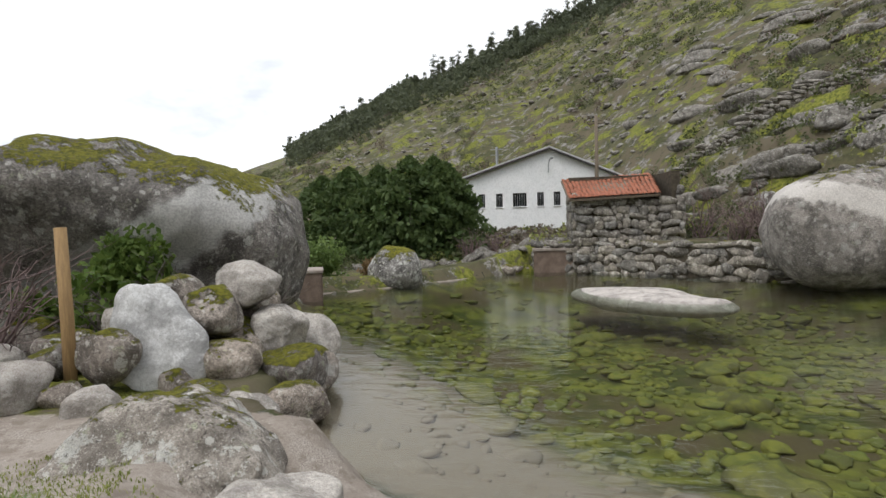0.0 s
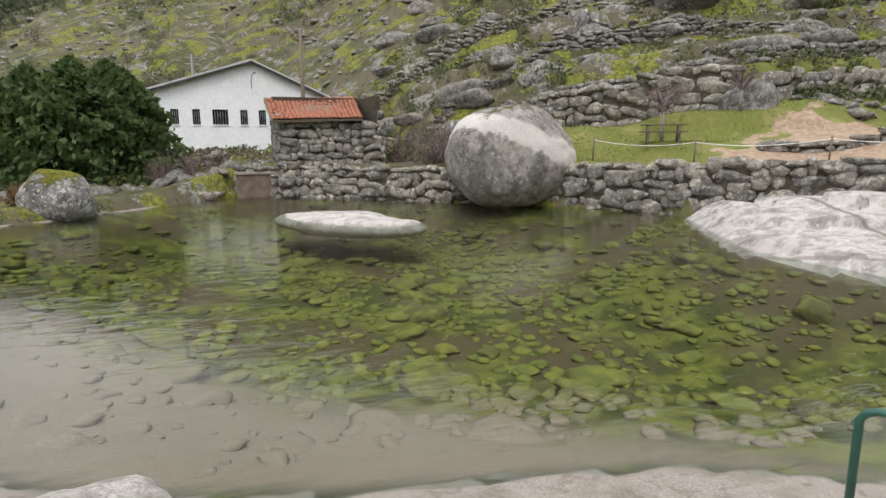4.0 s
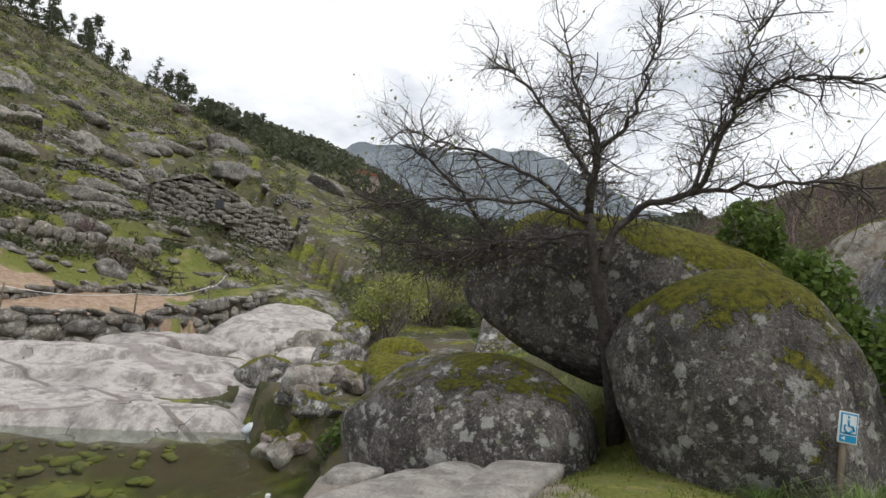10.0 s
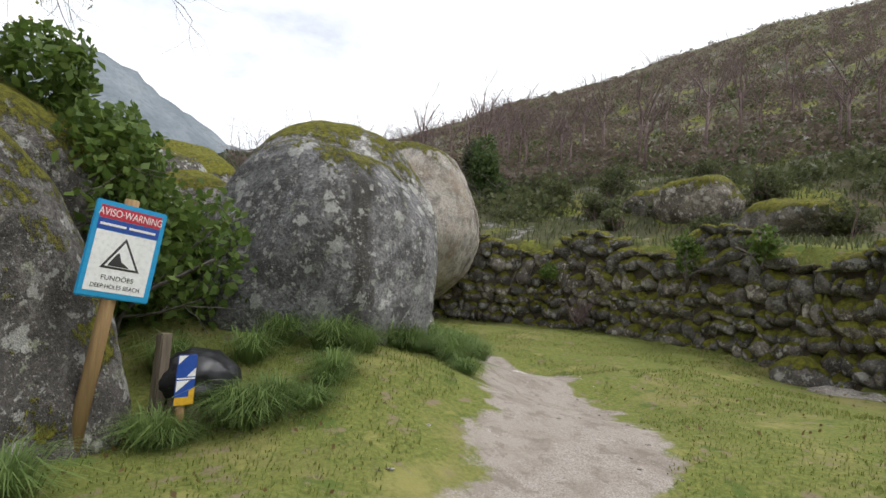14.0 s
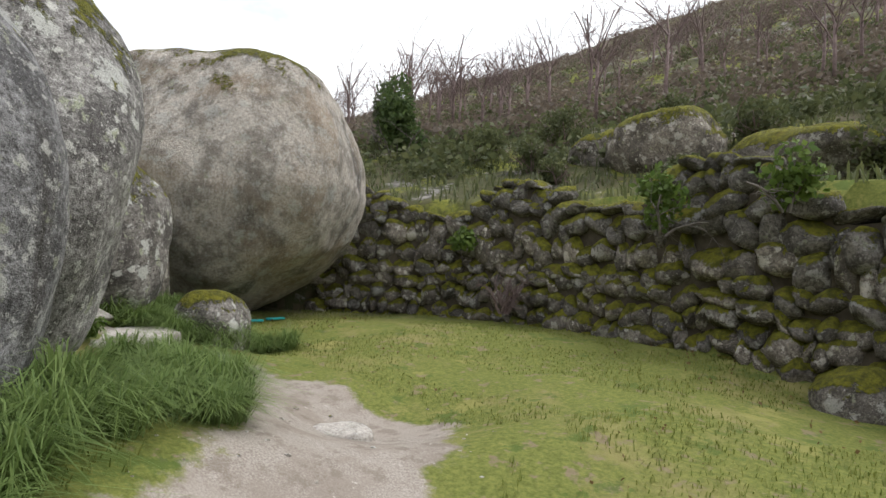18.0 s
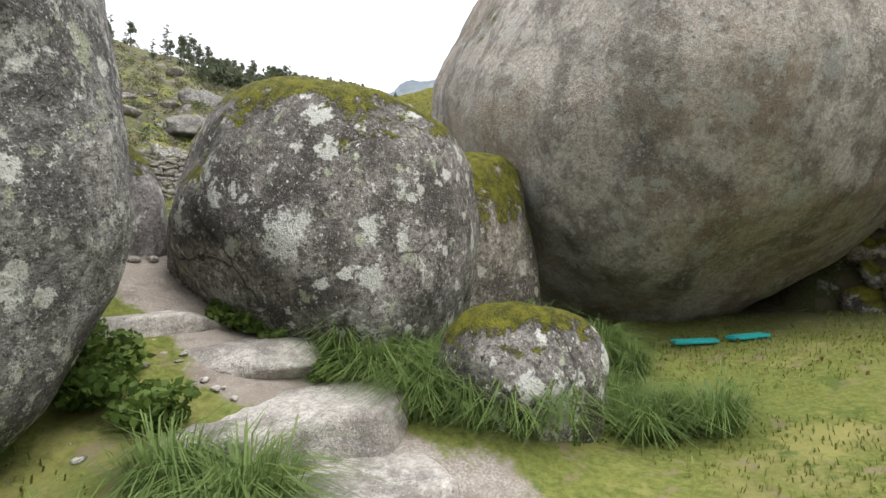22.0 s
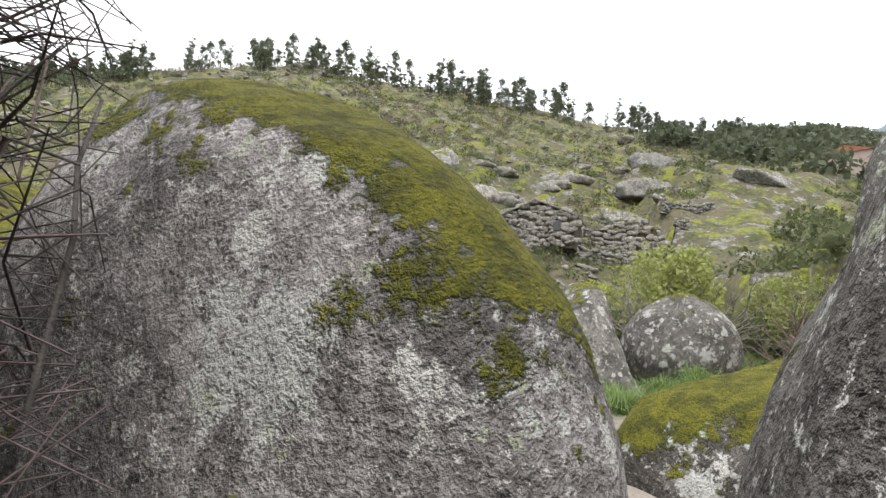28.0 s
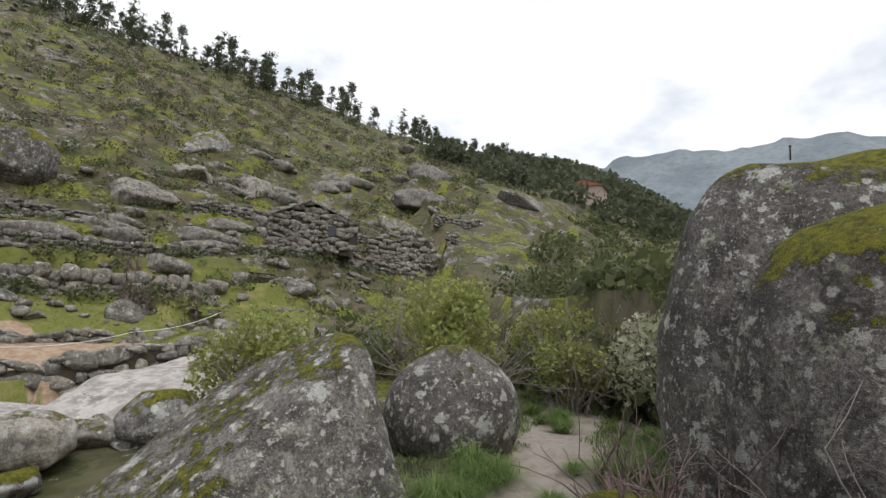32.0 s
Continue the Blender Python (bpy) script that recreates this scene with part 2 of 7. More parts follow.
ROCK_BANK = granite("granite_bank", pale=(0.55, 0.50, 0.44), dark=(0.25, 0.22, 0.19), moss=0.3, lichen=0.75, stain=0.35)
ROCK_WALL = granite("granite_wall", pale=(0.40, 0.38, 0.34), dark=(0.14, 0.13, 0.115), moss=0.22, lichen=0.55, stain=0.45, each=True)
ROCK_MOSSY = granite("granite_mossy", pale=(0.40, 0.37, 0.33), dark=(0.09, 0.08, 0.07), moss=1.0, lichen=0.65, stain=0.45, each=True)
ROCK_PILE = granite("granite_pile", pale=(0.52, 0.47, 0.42), dark=(0.20, 0.175, 0.155), moss=0.5, lichen=0.7, stain=0.4, each=True)
ROCK_STREAK = granite("granite_streaked", pale=(0.34, 0.31, 0.285), dark=(0.10, 0.092, 0.085), moss=0.62, lichen=0.5, stain=0.5, bands=(((-7.6, 8.2, 2.75), (-0.33, -0.42, 0.84), 0.48, (0.60, 0.59, 0.57), 0.85),))
ROCK_BAND = granite("granite_banded", pale=(0.42, 0.38, 0.35), dark=(0.16, 0.145, 0.13), moss=0.3, lichen=0.3, stain=0.6, bands=(((9.6, 20.3, 2.55), (0.38, 0.1, 0.92), 0.42, (0.66, 0.62, 0.58), 0.95),))
WOOD_POST = plain("post_wood", (0.34, 0.22, 0.10), (0.24, 0.15, 0.07), 5, 0.75, 0.4, grain=(8, 8, 0.6))
WOOD_GREY = plain("grey_wood", (0.20, 0.16, 0.12), (0.12, 0.095, 0.07), 6, 0.85, 0.5, grain=(6, 6, 0.7))
ROCK_SLAB = granite("granite_waterworn", pale=(0.62, 0.58, 0.55), dark=(0.42, 0.375, 0.35), moss=0.0, lichen=0.1, stain=0.45, cracks=0.32, bands=(((14.6, 5.6, 0.7), (0.86, -0.5, 0.0), 0.3, (0.25, 0.215, 0.205), 0.6), ((12.6, 7.2, 0.4), (0.9, -0.43, 0.0), 0.06, (0.2, 0.17, 0.15), 0.75), ((17.6, 6.4, 1.0), (0.93, -0.36, 0.0), 0.07, (0.2, 0.17, 0.15), 0.7), ((11.2, 5.0, 0.2), (0.95, 0.3, 0.0), 0.05, (0.25, 0.2, 0.18), 0.6)))
ROCK_STEP = granite("granite_step", pale=(0.68, 0.64, 0.59), dark=(0.38, 0.34, 0.305), moss=0.0, lichen=0.2, stain=0.2)
CANE = plain("bramble_cane", (0.105, 0.078, 0.077), (0.22, 0.165, 0.16), 9, 0.85, 0.4)
BARK_TREE = plain("thorn_bark", (0.055, 0.047, 0.042), (0.12, 0.105, 0.095), 14, 0.9, 0.8)
BARK = plain("bark", (0.10, 0.085, 0.075), (0.19, 0.17, 0.15), 14, 0.9, 0.8)
BARK_PALE = plain("pale_bark", (0.17, 0.145, 0.13), (0.27, 0.24, 0.215), 14, 0.9, 0.8)
BARK_RED = plain("purple_twigs", (0.13, 0.092, 0.088), (0.24, 0.175, 0.165), 9, 0.9, 0.5)
WHITE_WALL = plain("whitewashed_render", (0.86, 0.86, 0.87), (0.79, 0.80, 0.81), 1.2, 0.85, 0.15)
METAL_GREEN = plain("green_paint", (0.02, 0.085, 0.06), (0.03, 0.11, 0.08), 12, 0.35, 0.1, 0.5)
CONCRETE = plain("concrete", (0.34, 0.30, 0.27), (0.22, 0.18, 0.15), 3, 0.9, 0.5)
RUST_CONC = plain("stained_concrete", (0.13, 0.095, 0.075), (0.20, 0.15, 0.12), 3, 0.9, 0.5)
TILE_RED = plain("roof_tile", (0.36, 0.13, 0.075), (0.24, 0.10, 0.065), 2.5, 0.85, 0.5)
GLASS_DARK = plain("dark_window", (0.02, 0.022, 0.026), (0.03, 0.032, 0.036), 2, 0.15, 0.0, 0.5)
GREY_METAL = plain("grey_metal", (0.35, 0.36, 0.37), (0.28, 0.29, 0.3), 8, 0.45, 0.1, 0.5, 0.6)
BLACK_BAG = plain("black_plastic", (0.012, 0.012, 0.014), (0.02, 0.02, 0.024), 12, 0.3, 0.6, 0.5)
BLUE = plain("sign_blue", (0.015, 0.28, 0.55), (0.02, 0.31, 0.58), 4, 0.4, 0.02, 0.4)
WHITE = plain("sign_white", (0.80, 0.80, 0.79), (0.75, 0.75, 0.74), 4, 0.45, 0.02, 0.4)
RED = plain("sign_red", (0.50, 0.03, 0.06), (0.45, 0.03, 0.05), 4, 0.4, 0.02, 0.4)
BLACK = plain("sign_black", (0.03, 0.03, 0.03), (0.04, 0.04, 0.04), 4, 0.45, 0.02, 0.4)
NAVY = plain("sign_navy", (0.02, 0.07, 0.33), (0.025, 0.08, 0.36), 4, 0.4, 0.02, 0.4)
YELLOW = plain("sign_yellow", (0.72, 0.42, 0.03), (0.68, 0.39, 0.03), 4, 0.4, 0.02, 0.4)
TEAL = plain("teal_plastic", (0.02, 0.33, 0.33), (0.03, 0.38, 0.37), 4, 0.4, 0.05, 0.4)
LEAF_BRAMBLE = leafy("bramble_leaf", (0.085, 0.145, 0.03), (0.17, 0.235, 0.055))
LEAF_GRASS = leafy("long_grass", (0.13, 0.20, 0.06), (0.23, 0.31, 0.10))
LEAF_LAWN = leafy("short_grass", (0.15, 0.19, 0.04), (0.25, 0.255, 0.07))
LEAF_DARK = leafy("cypress_leaf", (0.06, 0.10, 0.034), (0.12, 0.165, 0.055))
LEAF_PINE = leafy("pine_needle", (0.075, 0.09, 0.055), (0.125, 0.14, 0.08))
LEAF_WILLOW = leafy("willow_bud", (0.26, 0.29, 0.08), (0.37, 0.39, 0.14))
LEAF_BROOM = leafy("broom_scrub", (0.085, 0.105, 0.048), (0.15, 0.16, 0.07))
LEAF_HEATH = leafy("heath_scrub", (0.15, 0.12, 0.098), (0.21, 0.17, 0.13))
LEAF_DRY = leafy("dry_leaf", (0.16, 0.10, 0.045), (0.22, 0.15, 0.07))
LEAF_BLOSSOM = leafy("pale_blossom", (0.42, 0.44, 0.28), (0.55, 0.55, 0.42))

# ---- building helpers ----
R = np.random.RandomState


def vnoise(p, seed=0):
    """Smooth value noise in [-1, 1] for an array of points."""
    p = np.asarray(p, float)
    i = np.floor(p).astype(np.int64)
    f = p - i
    f = f * f * (3 - 2 * f)

    def corner(a, b, c):
        h = ((i[:, 0] + a) * 374761393 + (i[:, 1] + b) * 668265263 + (i[:, 2] + c) * 2147483647 + seed * 974634777) & 0xFFFFFFFF
        h = ((h ^ (h >> 13)) * 1274126177) & 0xFFFFFFFF
        return ((h ^ (h >> 16)) & 0xFFFF) / 32767.5 - 1

    def mix(u, v, t):
        return u + (v - u) * t

    x0 = mix(mix(corner(0, 0, 0), corner(1, 0, 0), f[:, 0]), mix(corner(0, 1, 0), corner(1, 1, 0), f[:, 0]), f[:, 1])
    x1 = mix(mix(corner(0, 0, 1), corner(1, 0, 1), f[:, 0]), mix(corner(0, 1, 1), corner(1, 1, 1), f[:, 0]), f[:, 1])
    return mix(x0, x1, f[:, 2])


def fbm(p, octaves=4, seed=0, gain=0.5):
    p, out, a = np.asarray(p, float), 0.0, 1.0
    for o in range(octaves):
        out = out + a * vnoise(p * 2.03**o + 17.3 * o, seed + o)
        a *= gain
    return out


def mesh_of(name, v, faces, material, smooth=True):
    me = bpy.data.meshes.new(name)
    me.from_pydata([tuple(map(float, q)) for q in v], [], [tuple(map(int, f)) for f in faces])
    for m in material if isinstance(material, (list, tuple)) else (material,):
        me.materials.append(m)
    if smooth:
        me.polygons.foreach_set("use_smooth", [True] * len(me.polygons))
    return me


def link(name, me, parent=None, m=None):
    ob = new(name, me)
    if parent is not None:
        ob.parent = parent
    if m is not None:
        ob.matrix_local = m
    return ob


def part(name, me, parent, label="", m=None):
    return tagged(link(name, me, parent, m), label)


def thing(name, label, category, at=(0, 0, 0), turn=0.0, group="", kind=""):
    ob = new(name)
    ob.matrix_world = pose(*at, 0, 0, turn)
    return tagged(ob, label, category, group, kind)


class Geo:
    """Collects boxes, tubes and blades into one mesh."""

    def __init__(self):
        self.v, self.f, self.n = [], [], 0

    def add(self, v, f):
        self.v.append(np.asarray(v, float).reshape(-1, 3))
        self.f.extend(tuple(int(i) + self.n for i in q) for q in f)
        self.n += len(self.v[-1])
        return self

    def box(self, lo, hi, bevel=0.0):
        lo, hi = np.array(lo, float), np.array(hi, float)
        b = min(bevel, 0.45 * (hi - lo).min())
        if b <= 0:
            c = [(x, y, z) for z in (lo[2], hi[2]) for y in (lo[1], hi[1]) for x in (lo[0], hi[0])]
            return self.add(c, [(0, 2, 3, 1), (4, 5, 7, 6), (0, 1, 5, 4), (2, 6, 7, 3), (0, 4, 6, 2), (1, 3, 7, 5)])
        bm = bmesh.new()
        bmesh.ops.create_cube(bm, size=1.0)
        for q in bm.verts:
            q.co = Vector((lo + hi) / 2) + Vector([s * c for s, c in zip(hi - lo, q.co)])
        bmesh.ops.bevel(bm, geom=bm.edges[:], offset=b, segments=2, affect="EDGES")
        bm.verts.index_update()
        self.add([q.co[:] for q in bm.verts], [[q.index for q in f.verts] for f in bm.faces])
        bm.free()
        return self

    def tube(self, pts, radii, sides=6, cap=True):
        pts = np.asarray(pts, float)
        radii = np.broadcast_to(np.asarray(radii, float), (len(pts),))
        tang = np.gradient(pts, axis=0)
        tang /= np.linalg.norm(tang, axis=1, keepdims=True) + 1e-9
        ref = np.array((0, 0, 1.0)) if abs(tang[0][2]) < 0.9 else np.array((1.0, 0, 0))
        rings, a = [], np.arange(sides) * 2 * math.pi / sides
        for p, t, r in zip(pts, tang, radii):
            u = np.cross(t, ref)
            u /= np.linalg.norm(u) + 1e-9
            w = np.cross(t, u)
            ref = w * 0 + ref
            rings.append(p + r * (np.cos(a)[:, None] * u + np.sin(a)[:, None] * w))
        f = []
        for k in range(len(pts) - 1):
            for s in range(sides):
                f.append((k * sides + s, k * sides + (s + 1) % sides, (k + 1) * sides + (s + 1) % sides, (k + 1) * sides + s))
        if cap:
            f += [tuple(range(sides))[::-1], tuple((len(pts) - 1) * sides + s for s in range(sides))]
        return self.add(np.concatenate(rings), f)

    def mesh(self, name, material, smooth=True):
        return mesh_of(name, np.concatenate(self.v), self.f, material, smooth)


ICO = {}


def ico(sub):
    if sub not in ICO:
        bm = bmesh.new()
        bmesh.ops.create_icosphere(bm, subdivisions=sub, radius=1.0)
        bm.verts.index_update()
        ICO[sub] = (np.array([v.co[:] for v in bm.verts]), [[v.index for v in f.verts] for f in bm.faces])
        bm.free()
    return ICO[sub]


def stone_points(seed, radii, sub=3, square=2.5, rough=0.1, cuts=5, detail=4, cutdepth=0.78):
    """A rounded, weathered stone about the origin."""
    n, f = ico(sub)
    g = R(seed)
    r = (np.abs(n) ** square).sum(1) ** (-1 / square)
    for _ in range(cuts):
        m = g.normal(size=3)
        m /= np.linalg.norm(m)
        d = n @ m
        lim = np.where(d > 0.05, g.uniform(cutdepth, cutdepth + 0.22) / np.maximum(d, 0.05), 9)
        k = 20.0
        r = -np.log(np.exp(-k * r) + np.exp(-k * np.minimum(lim, 4))) / k
    scale = np.array(radii, float)
    p = n * r[:, None] * scale
    size = scale.mean()
    w = fbm(p / size * 1.5 + seed * 3.1, detail, seed)
    w = w + 0.25 * (1 - np.abs(vnoise(p / size * 3.0 + seed, seed + 9))) ** 3
    return p + n * (w * rough * size)[:, None], f


def boulder(name, label, at, radii, material, seed, turn=0.0, sub=5, square=2.5, rough=0.09, cuts=6, lean=(0, 0), group="", under=0.0, cutdepth=0.78, tilt=0.0):
    """A boulder of its own; at is the middle of its base, radii the half sizes. under: how far the foot is drawn in."""
    p, f = stone_points(seed, radii, sub, square, rough, cuts, 5, cutdepth)
    h = p[:, 2] + radii[2]
    if under:
        k = 1 - under * np.clip(1 - h / (1.1 * radii[2]), 0, 1) ** 1.5
        p[:, 0] *= k
        p[:, 1] *= k
    p[:, 0] += lean[0] * h
    p[:, 1] += lean[1] * h
    p[:, 2] = h
    ob = link(name, mesh_of(name, p, f, material), m=pose(*at, tilt, 0, turn))
    return tagged(ob, label, "boulder" if "boulder" in name else "rock", group)


def shaped_boulder(name, label, middle, radii, turned, material, seed, square=2.4, rough=0.045, sub=6, cuts=8, group=""):
    """A great boulder given by its middle, half sizes and turn, weathered but true to that outline; its origin is its foot."""
    p, f = stone_points(seed, radii, sub, square + 0.3, rough, cuts, 7, 0.88)
    p = p @ np.array(pose(0, 0, 0, *turned).to_3x3()).T
    foot = p[:, 2].min()
    p[:, 2] -= foot
    ob = link(name, mesh_of(name, p, f, material), m=pose(middle[0], middle[1], middle[2] + foot))
    return tagged(ob, label, "boulder" if "boulder" in name else "rock", group)


def faced_boulder(name, label, middle, faces, material, seed, rough=0.05, sharp=9.0, sub=6, group=""):
    """A boulder bounded by worn flat faces; each is a direction and its distance from the middle."""
    n, f = ico(sub)
    inv = 0.0
    for d, far in faces:
        d = np.array(d, float) / np.linalg.norm(d)
        inv = inv + (np.maximum(n @ d, 0) / far) ** sharp
    p = n * (inv ** (-1 / sharp))[:, None]
    size = np.abs(p).mean()
    p = p + n * (fbm(p / size * 1.3 + seed * 3.1, 6, seed) * rough * size)[:, None]
    foot = p[:, 2].min()
    p[:, 2] -= foot
    ob = link(name, mesh_of(name, p, f, material), m=pose(middle[0], middle[1], middle[2] + foot))
    return tagged(ob, label, "boulder", group)


# ---- the lie of the land ----
POND = np.array([(-4.9, 5.4), (-5.6, 8.3), (-8.4, 14.0), (-10.0, 18.5), (-9.9, 20.0), (-7.3, 22.0), (-1.4, 28.9), (2.3, 27.2), (4.9, 25.0), (7.4, 22.4), (8.4, 22.0), (9.4, 20.5), (10.6, 19.3), (11.4, 18.3), (12.6, 16.7),
                 (13.4, 15.2), (12.9, 13.9), (12.0, 12.6), (9.9, 9.0), (10.6, 5.2), (11.1, 2.5), (9.4, 0.7), (7.2, 0.0), (5.2, 0.8), (3.3, 1.8), (1.6, 2.8), (-0.8, 3.3), (-2.9, 4.0)])
SLAB = np.array([(12.9, 14.6), (9.6, 9.2), (10.2, 5.2), (10.9, 2.3), (13.5, 2.6), (17.5, 3.6), (22.5, 4.6), (23.4, 7.3), (19.6, 8.2), (16.8, 12.2), (14.2, 15.4)])
TRAIL = np.array([(-0.6, -1.2), (0.2, -4.2), (1.2, -6.6), (2.6, -9.0), (4.3, -11.2), (6.1, -12.8), (7.9, -12.7), (8.6, -11.4), (9.4, -10.5), (10.8, -9.5), (13.2, -8.2), (16.5, -7.3), (19.0, -7.4), (21.2, -6.6), (26, -6)])
MOSSWALL = np.array([(12.6, -17.0), (10.6, -18.4), (8.0, -18.6), (4.8, -17.9), (1.8, -16.8), (-2.5, -15.4), (-8.0, -14.2)])
SPOTS = np.array([(-2, -0.8, 1.05), (-0.5, -3, 0.95), (1.5, -8, 0.95), (4, -11.5, 0.96), (6.2, -13, 0.98), (4.5, -6, 1.0), (8, -17.5, 1.7), (12, -16, 1.6), (2, -15.5, 1.2), (-5, -13, 1.1), (-7, 4.6, 0.6), (-12, 8, 0.6),
                  (-10, 0, 1.2), (7.5, -1.5, 0.45), (10.5, -2.5, 0.9), (15, 1.5, 0.7), (22, 4, 1.2), (26.5, 6.2, 3.6), (30, 6.5, 4.0), (13.5, 6, 0.9), (11.5, 18.5, 1.8), (16, 18.5, 2.6), (13.6, 16.9, 1.6), (17.4, 12.4, 1.85), (20.2, 9.2, 2.0), (15, 24, 3.4), (19, 21.3, 3.6), (24, 18.8, 4.0), (30, 16.8, 4.45), (36, 15.2, 4.8), (23, 14, 2.9), (30, 11, 3.2), (27, 22, 4.6), (6.5, 26, 1.5), (-1, 42, 1.6), (-10, 27, 0.3), (8.75, -11.2, 1.88), (8.42, -11.2, 1.8), (9.05, -11.3, 1.95), (8.6, -11.0, 1.92), (8.65, -11.4, 1.82), (9.0, -10.7, 2.12), (8.85, -10.85, 2.08), (9.12, -10.42, 2.36), (9.35, -10.15, 2.62), (9.5, -9.9, 2.74), (9.2, -9.95, 2.68), (9.75, -10.0, 2.7), (10.3, -9.7, 2.6), (11.0, -9.4, 2.7), (8.4, -11.6, 1.62), (7.2, -12.6, 1.15), (7.7, -12.3, 1.36), (7.9, -12.95, 1.25), (8.0, -12.05, 1.42), (8.35, -11.95, 1.6), (7.7, -11.6, 1.42), (8.1, -10.95, 1.8), (8.3, -10.5, 2.1), (8.6, -10.1, 2.4), (8.9, -9.9, 2.55), (9.0, -13.5, 1.25), (9.6, -12.7, 1.5), (8.75, -12.3, 1.65), (7.4, -11.3, 1.35), (11.0, -13.3, 1.45), (12.6, -8.4, 2.6), (14, -6, 2.2), (20, -7, 2.35), (28, -4, 2.6), (15, -13, 2.4), (10.3, -12.4, 2.0)])
SKY_AZ = np.array([-180, -150, -120, -100, -81, -75, -70, -65, -60, -55, -50, -44, -38, -33, -27, -20, -8, 0, 5, 10, 16, 22, 28, 34, 40, 45, 51, 60, 70, 82, 91, 98, 103, 108, 114, 125, 140, 180.0])
SKY_EL = np.array([3, 10, 20, 25, 25.6, 25.2, 24.3, 23.2, 21.7, 20.4, 19.4, 16.9, 15, 13.6, 11.5, 9.5, 9, 9.6, 12.6, 15.1, 16.2, 17.2, 18.8, 20.6, 22.0, 22.9, 23.5, 24.5, 23.2, 19.8, 17, 14.6, 12.6, 10.0, 6.8, 3.0, 1.0, 3.0])
FOOT_AZ = np.array([-180, -120, -81, -44, -27, -8, 11, 22, 35, 48, 60, 75, 90, 115, 180.0])
FOOT_R = np.array([40, 22, 20.5, 22, 34, 42, 44, 38, 35, 32, 32, 38, 58, 70, 40.0])
CREST_R = np.array([160, 260, 320, 330, 360, 420, 420, 240, 190, 180, 180, 200, 240, 280, 160.0])


def inside_edge(p, poly):
    """Distance to a polygon's edge, negative inside."""
    d, ins = np.full(len(p), 1e9), np.zeros(len(p), bool)
    for a, b in zip(poly, np.roll(poly, -1, 0)):
        e = b - a
        t = np.clip(((p - a) @ e) / (e @ e), 0, 1)
        d = np.minimum(d, np.linalg.norm(p - a - t[:, None] * e, axis=1))
        cross = ((a[1] > p[:, 1]) != (b[1] > p[:, 1])) & (p[:, 0] < (b[0] - a[0]) * (p[:, 1] - a[1]) / (b[1] - a[1] + 1e-12) + a[0])
        ins ^= cross
    return np.where(ins, -d, d)


def line_side(p, line):
    """Distance to a line of points, and the signed side (positive to its left)."""
    d, side = np.full(len(p), 1e9), np.zeros(len(p))
    for a, b in zip(line[:-1], line[1:]):
        e = b - a
        t = np.clip(((p - a) @ e) / (e @ e), 0, 1)
        q = p - a - t[:, None] * e
        n = np.linalg.norm(q, axis=1)
        s = np.sign(e[0] * (p[:, 1] - a[1]) - e[1] * (p[:, 0] - a[0]))
        side = np.where(n < d, s, side)
        d = np.minimum(d, n)
    return d, side


def smooth(t):
    t = np.clip(t, 0, 1)
    return t * t * (3 - 2 * t)


def ground_at(x, y):
    x, y = np.atleast_1d(np.asarray(x, float)), np.atleast_1d(np.asarray(y, float))
    p = np.stack([x, y], 1)
    d2 = ((p[:, None] - SPOTS[None, :, :2]) ** 2).sum(2) + 0.25
    w = 1 / d2**1.7
    g = (w * SPOTS[:, 2]).sum(1) / w.sum(1)
    dw, sw = line_side(p, MOSSWALL)
    up = smooth((dw * sw + 0.02) / 0.4)
    g = g + up * np.where(dw * sw > -0.35, 2.35 + 0.1 * np.clip(dw * sw, 0, 6), 0) * (x > -9)
    r, az = np.hypot(x, y), np.degrees(np.arctan2(y, x))
    foot, crest, el = np.interp(az, FOOT_AZ, FOOT_R), np.interp(az, FOOT_AZ, CREST_R), np.interp(az, SKY_AZ, SKY_EL)
    u = np.clip((r - foot) / (crest - foot), 0, None)
    top = np.maximum(3 + crest * np.tan(np.radians(el)) - g, 0.5)
    hill = top * np.where(u < 1, u**np.where((az < -20) & (az > -130), 1.06, 0.9), 1 - 0.25 * (u - 1).clip(0, 3))
    step = np.where((az > 20) & (az < 75) & (r > 27), 1.0, 0.0) * smooth((70 - r) / 20)
    hill = hill + step * 0.55 * np.sin((hill + 0.2 * y) * 2.1)
    far = smooth((r - 30) / 40)
    bumpy = fbm(np.stack([x, y, x * 0], 1) * 0.12, 4, 3) * 1.6 * far * smooth(r / 90) + fbm(np.stack([x, y, x * 0], 1) * 0.9, 3, 5) * 0.035 * (1 + 5 * far)
    e = inside_edge(p, POND)
    near_bank = smooth((4.5 - y) / 1.5) * smooth((6 - x) / 2) * smooth((x + 6) / 2)
    width = 0.45 + 3.3 * near_bank
    out = g + hill + bumpy
    shore = smooth(np.clip(e, 0, None) / width)
    bed = -np.clip(-e * 0.28, 0, 1.25) - 0.04 + 0.06 * fbm(np.stack([x, y, x * 0], 1) * 0.8, 3, 8)
    z = np.where(e > 0, -0.04 + 0.08 * np.clip(e / 0.15, 0, 1) * near_bank + (out + 0.04) * shore, bed)
    s = -inside_edge(p, SLAB)
    return np.where(s > 0.2, np.minimum(z, slab_height(p, s) - 0.35), z)


def slab_height(p, e):
    return -0.22 + 0.55 * np.clip(e, -0.7, 0.7) + 0.125 * np.clip(p[:, 0] - 9.9, 0, 13) * smooth((e + 0.2) / 1.6) + 0.02 * np.clip(p[:, 1] - 5, 0, 9) * smooth(e / 3.0)


def gz(x, y):
    return float(ground_at(x, y)[0])


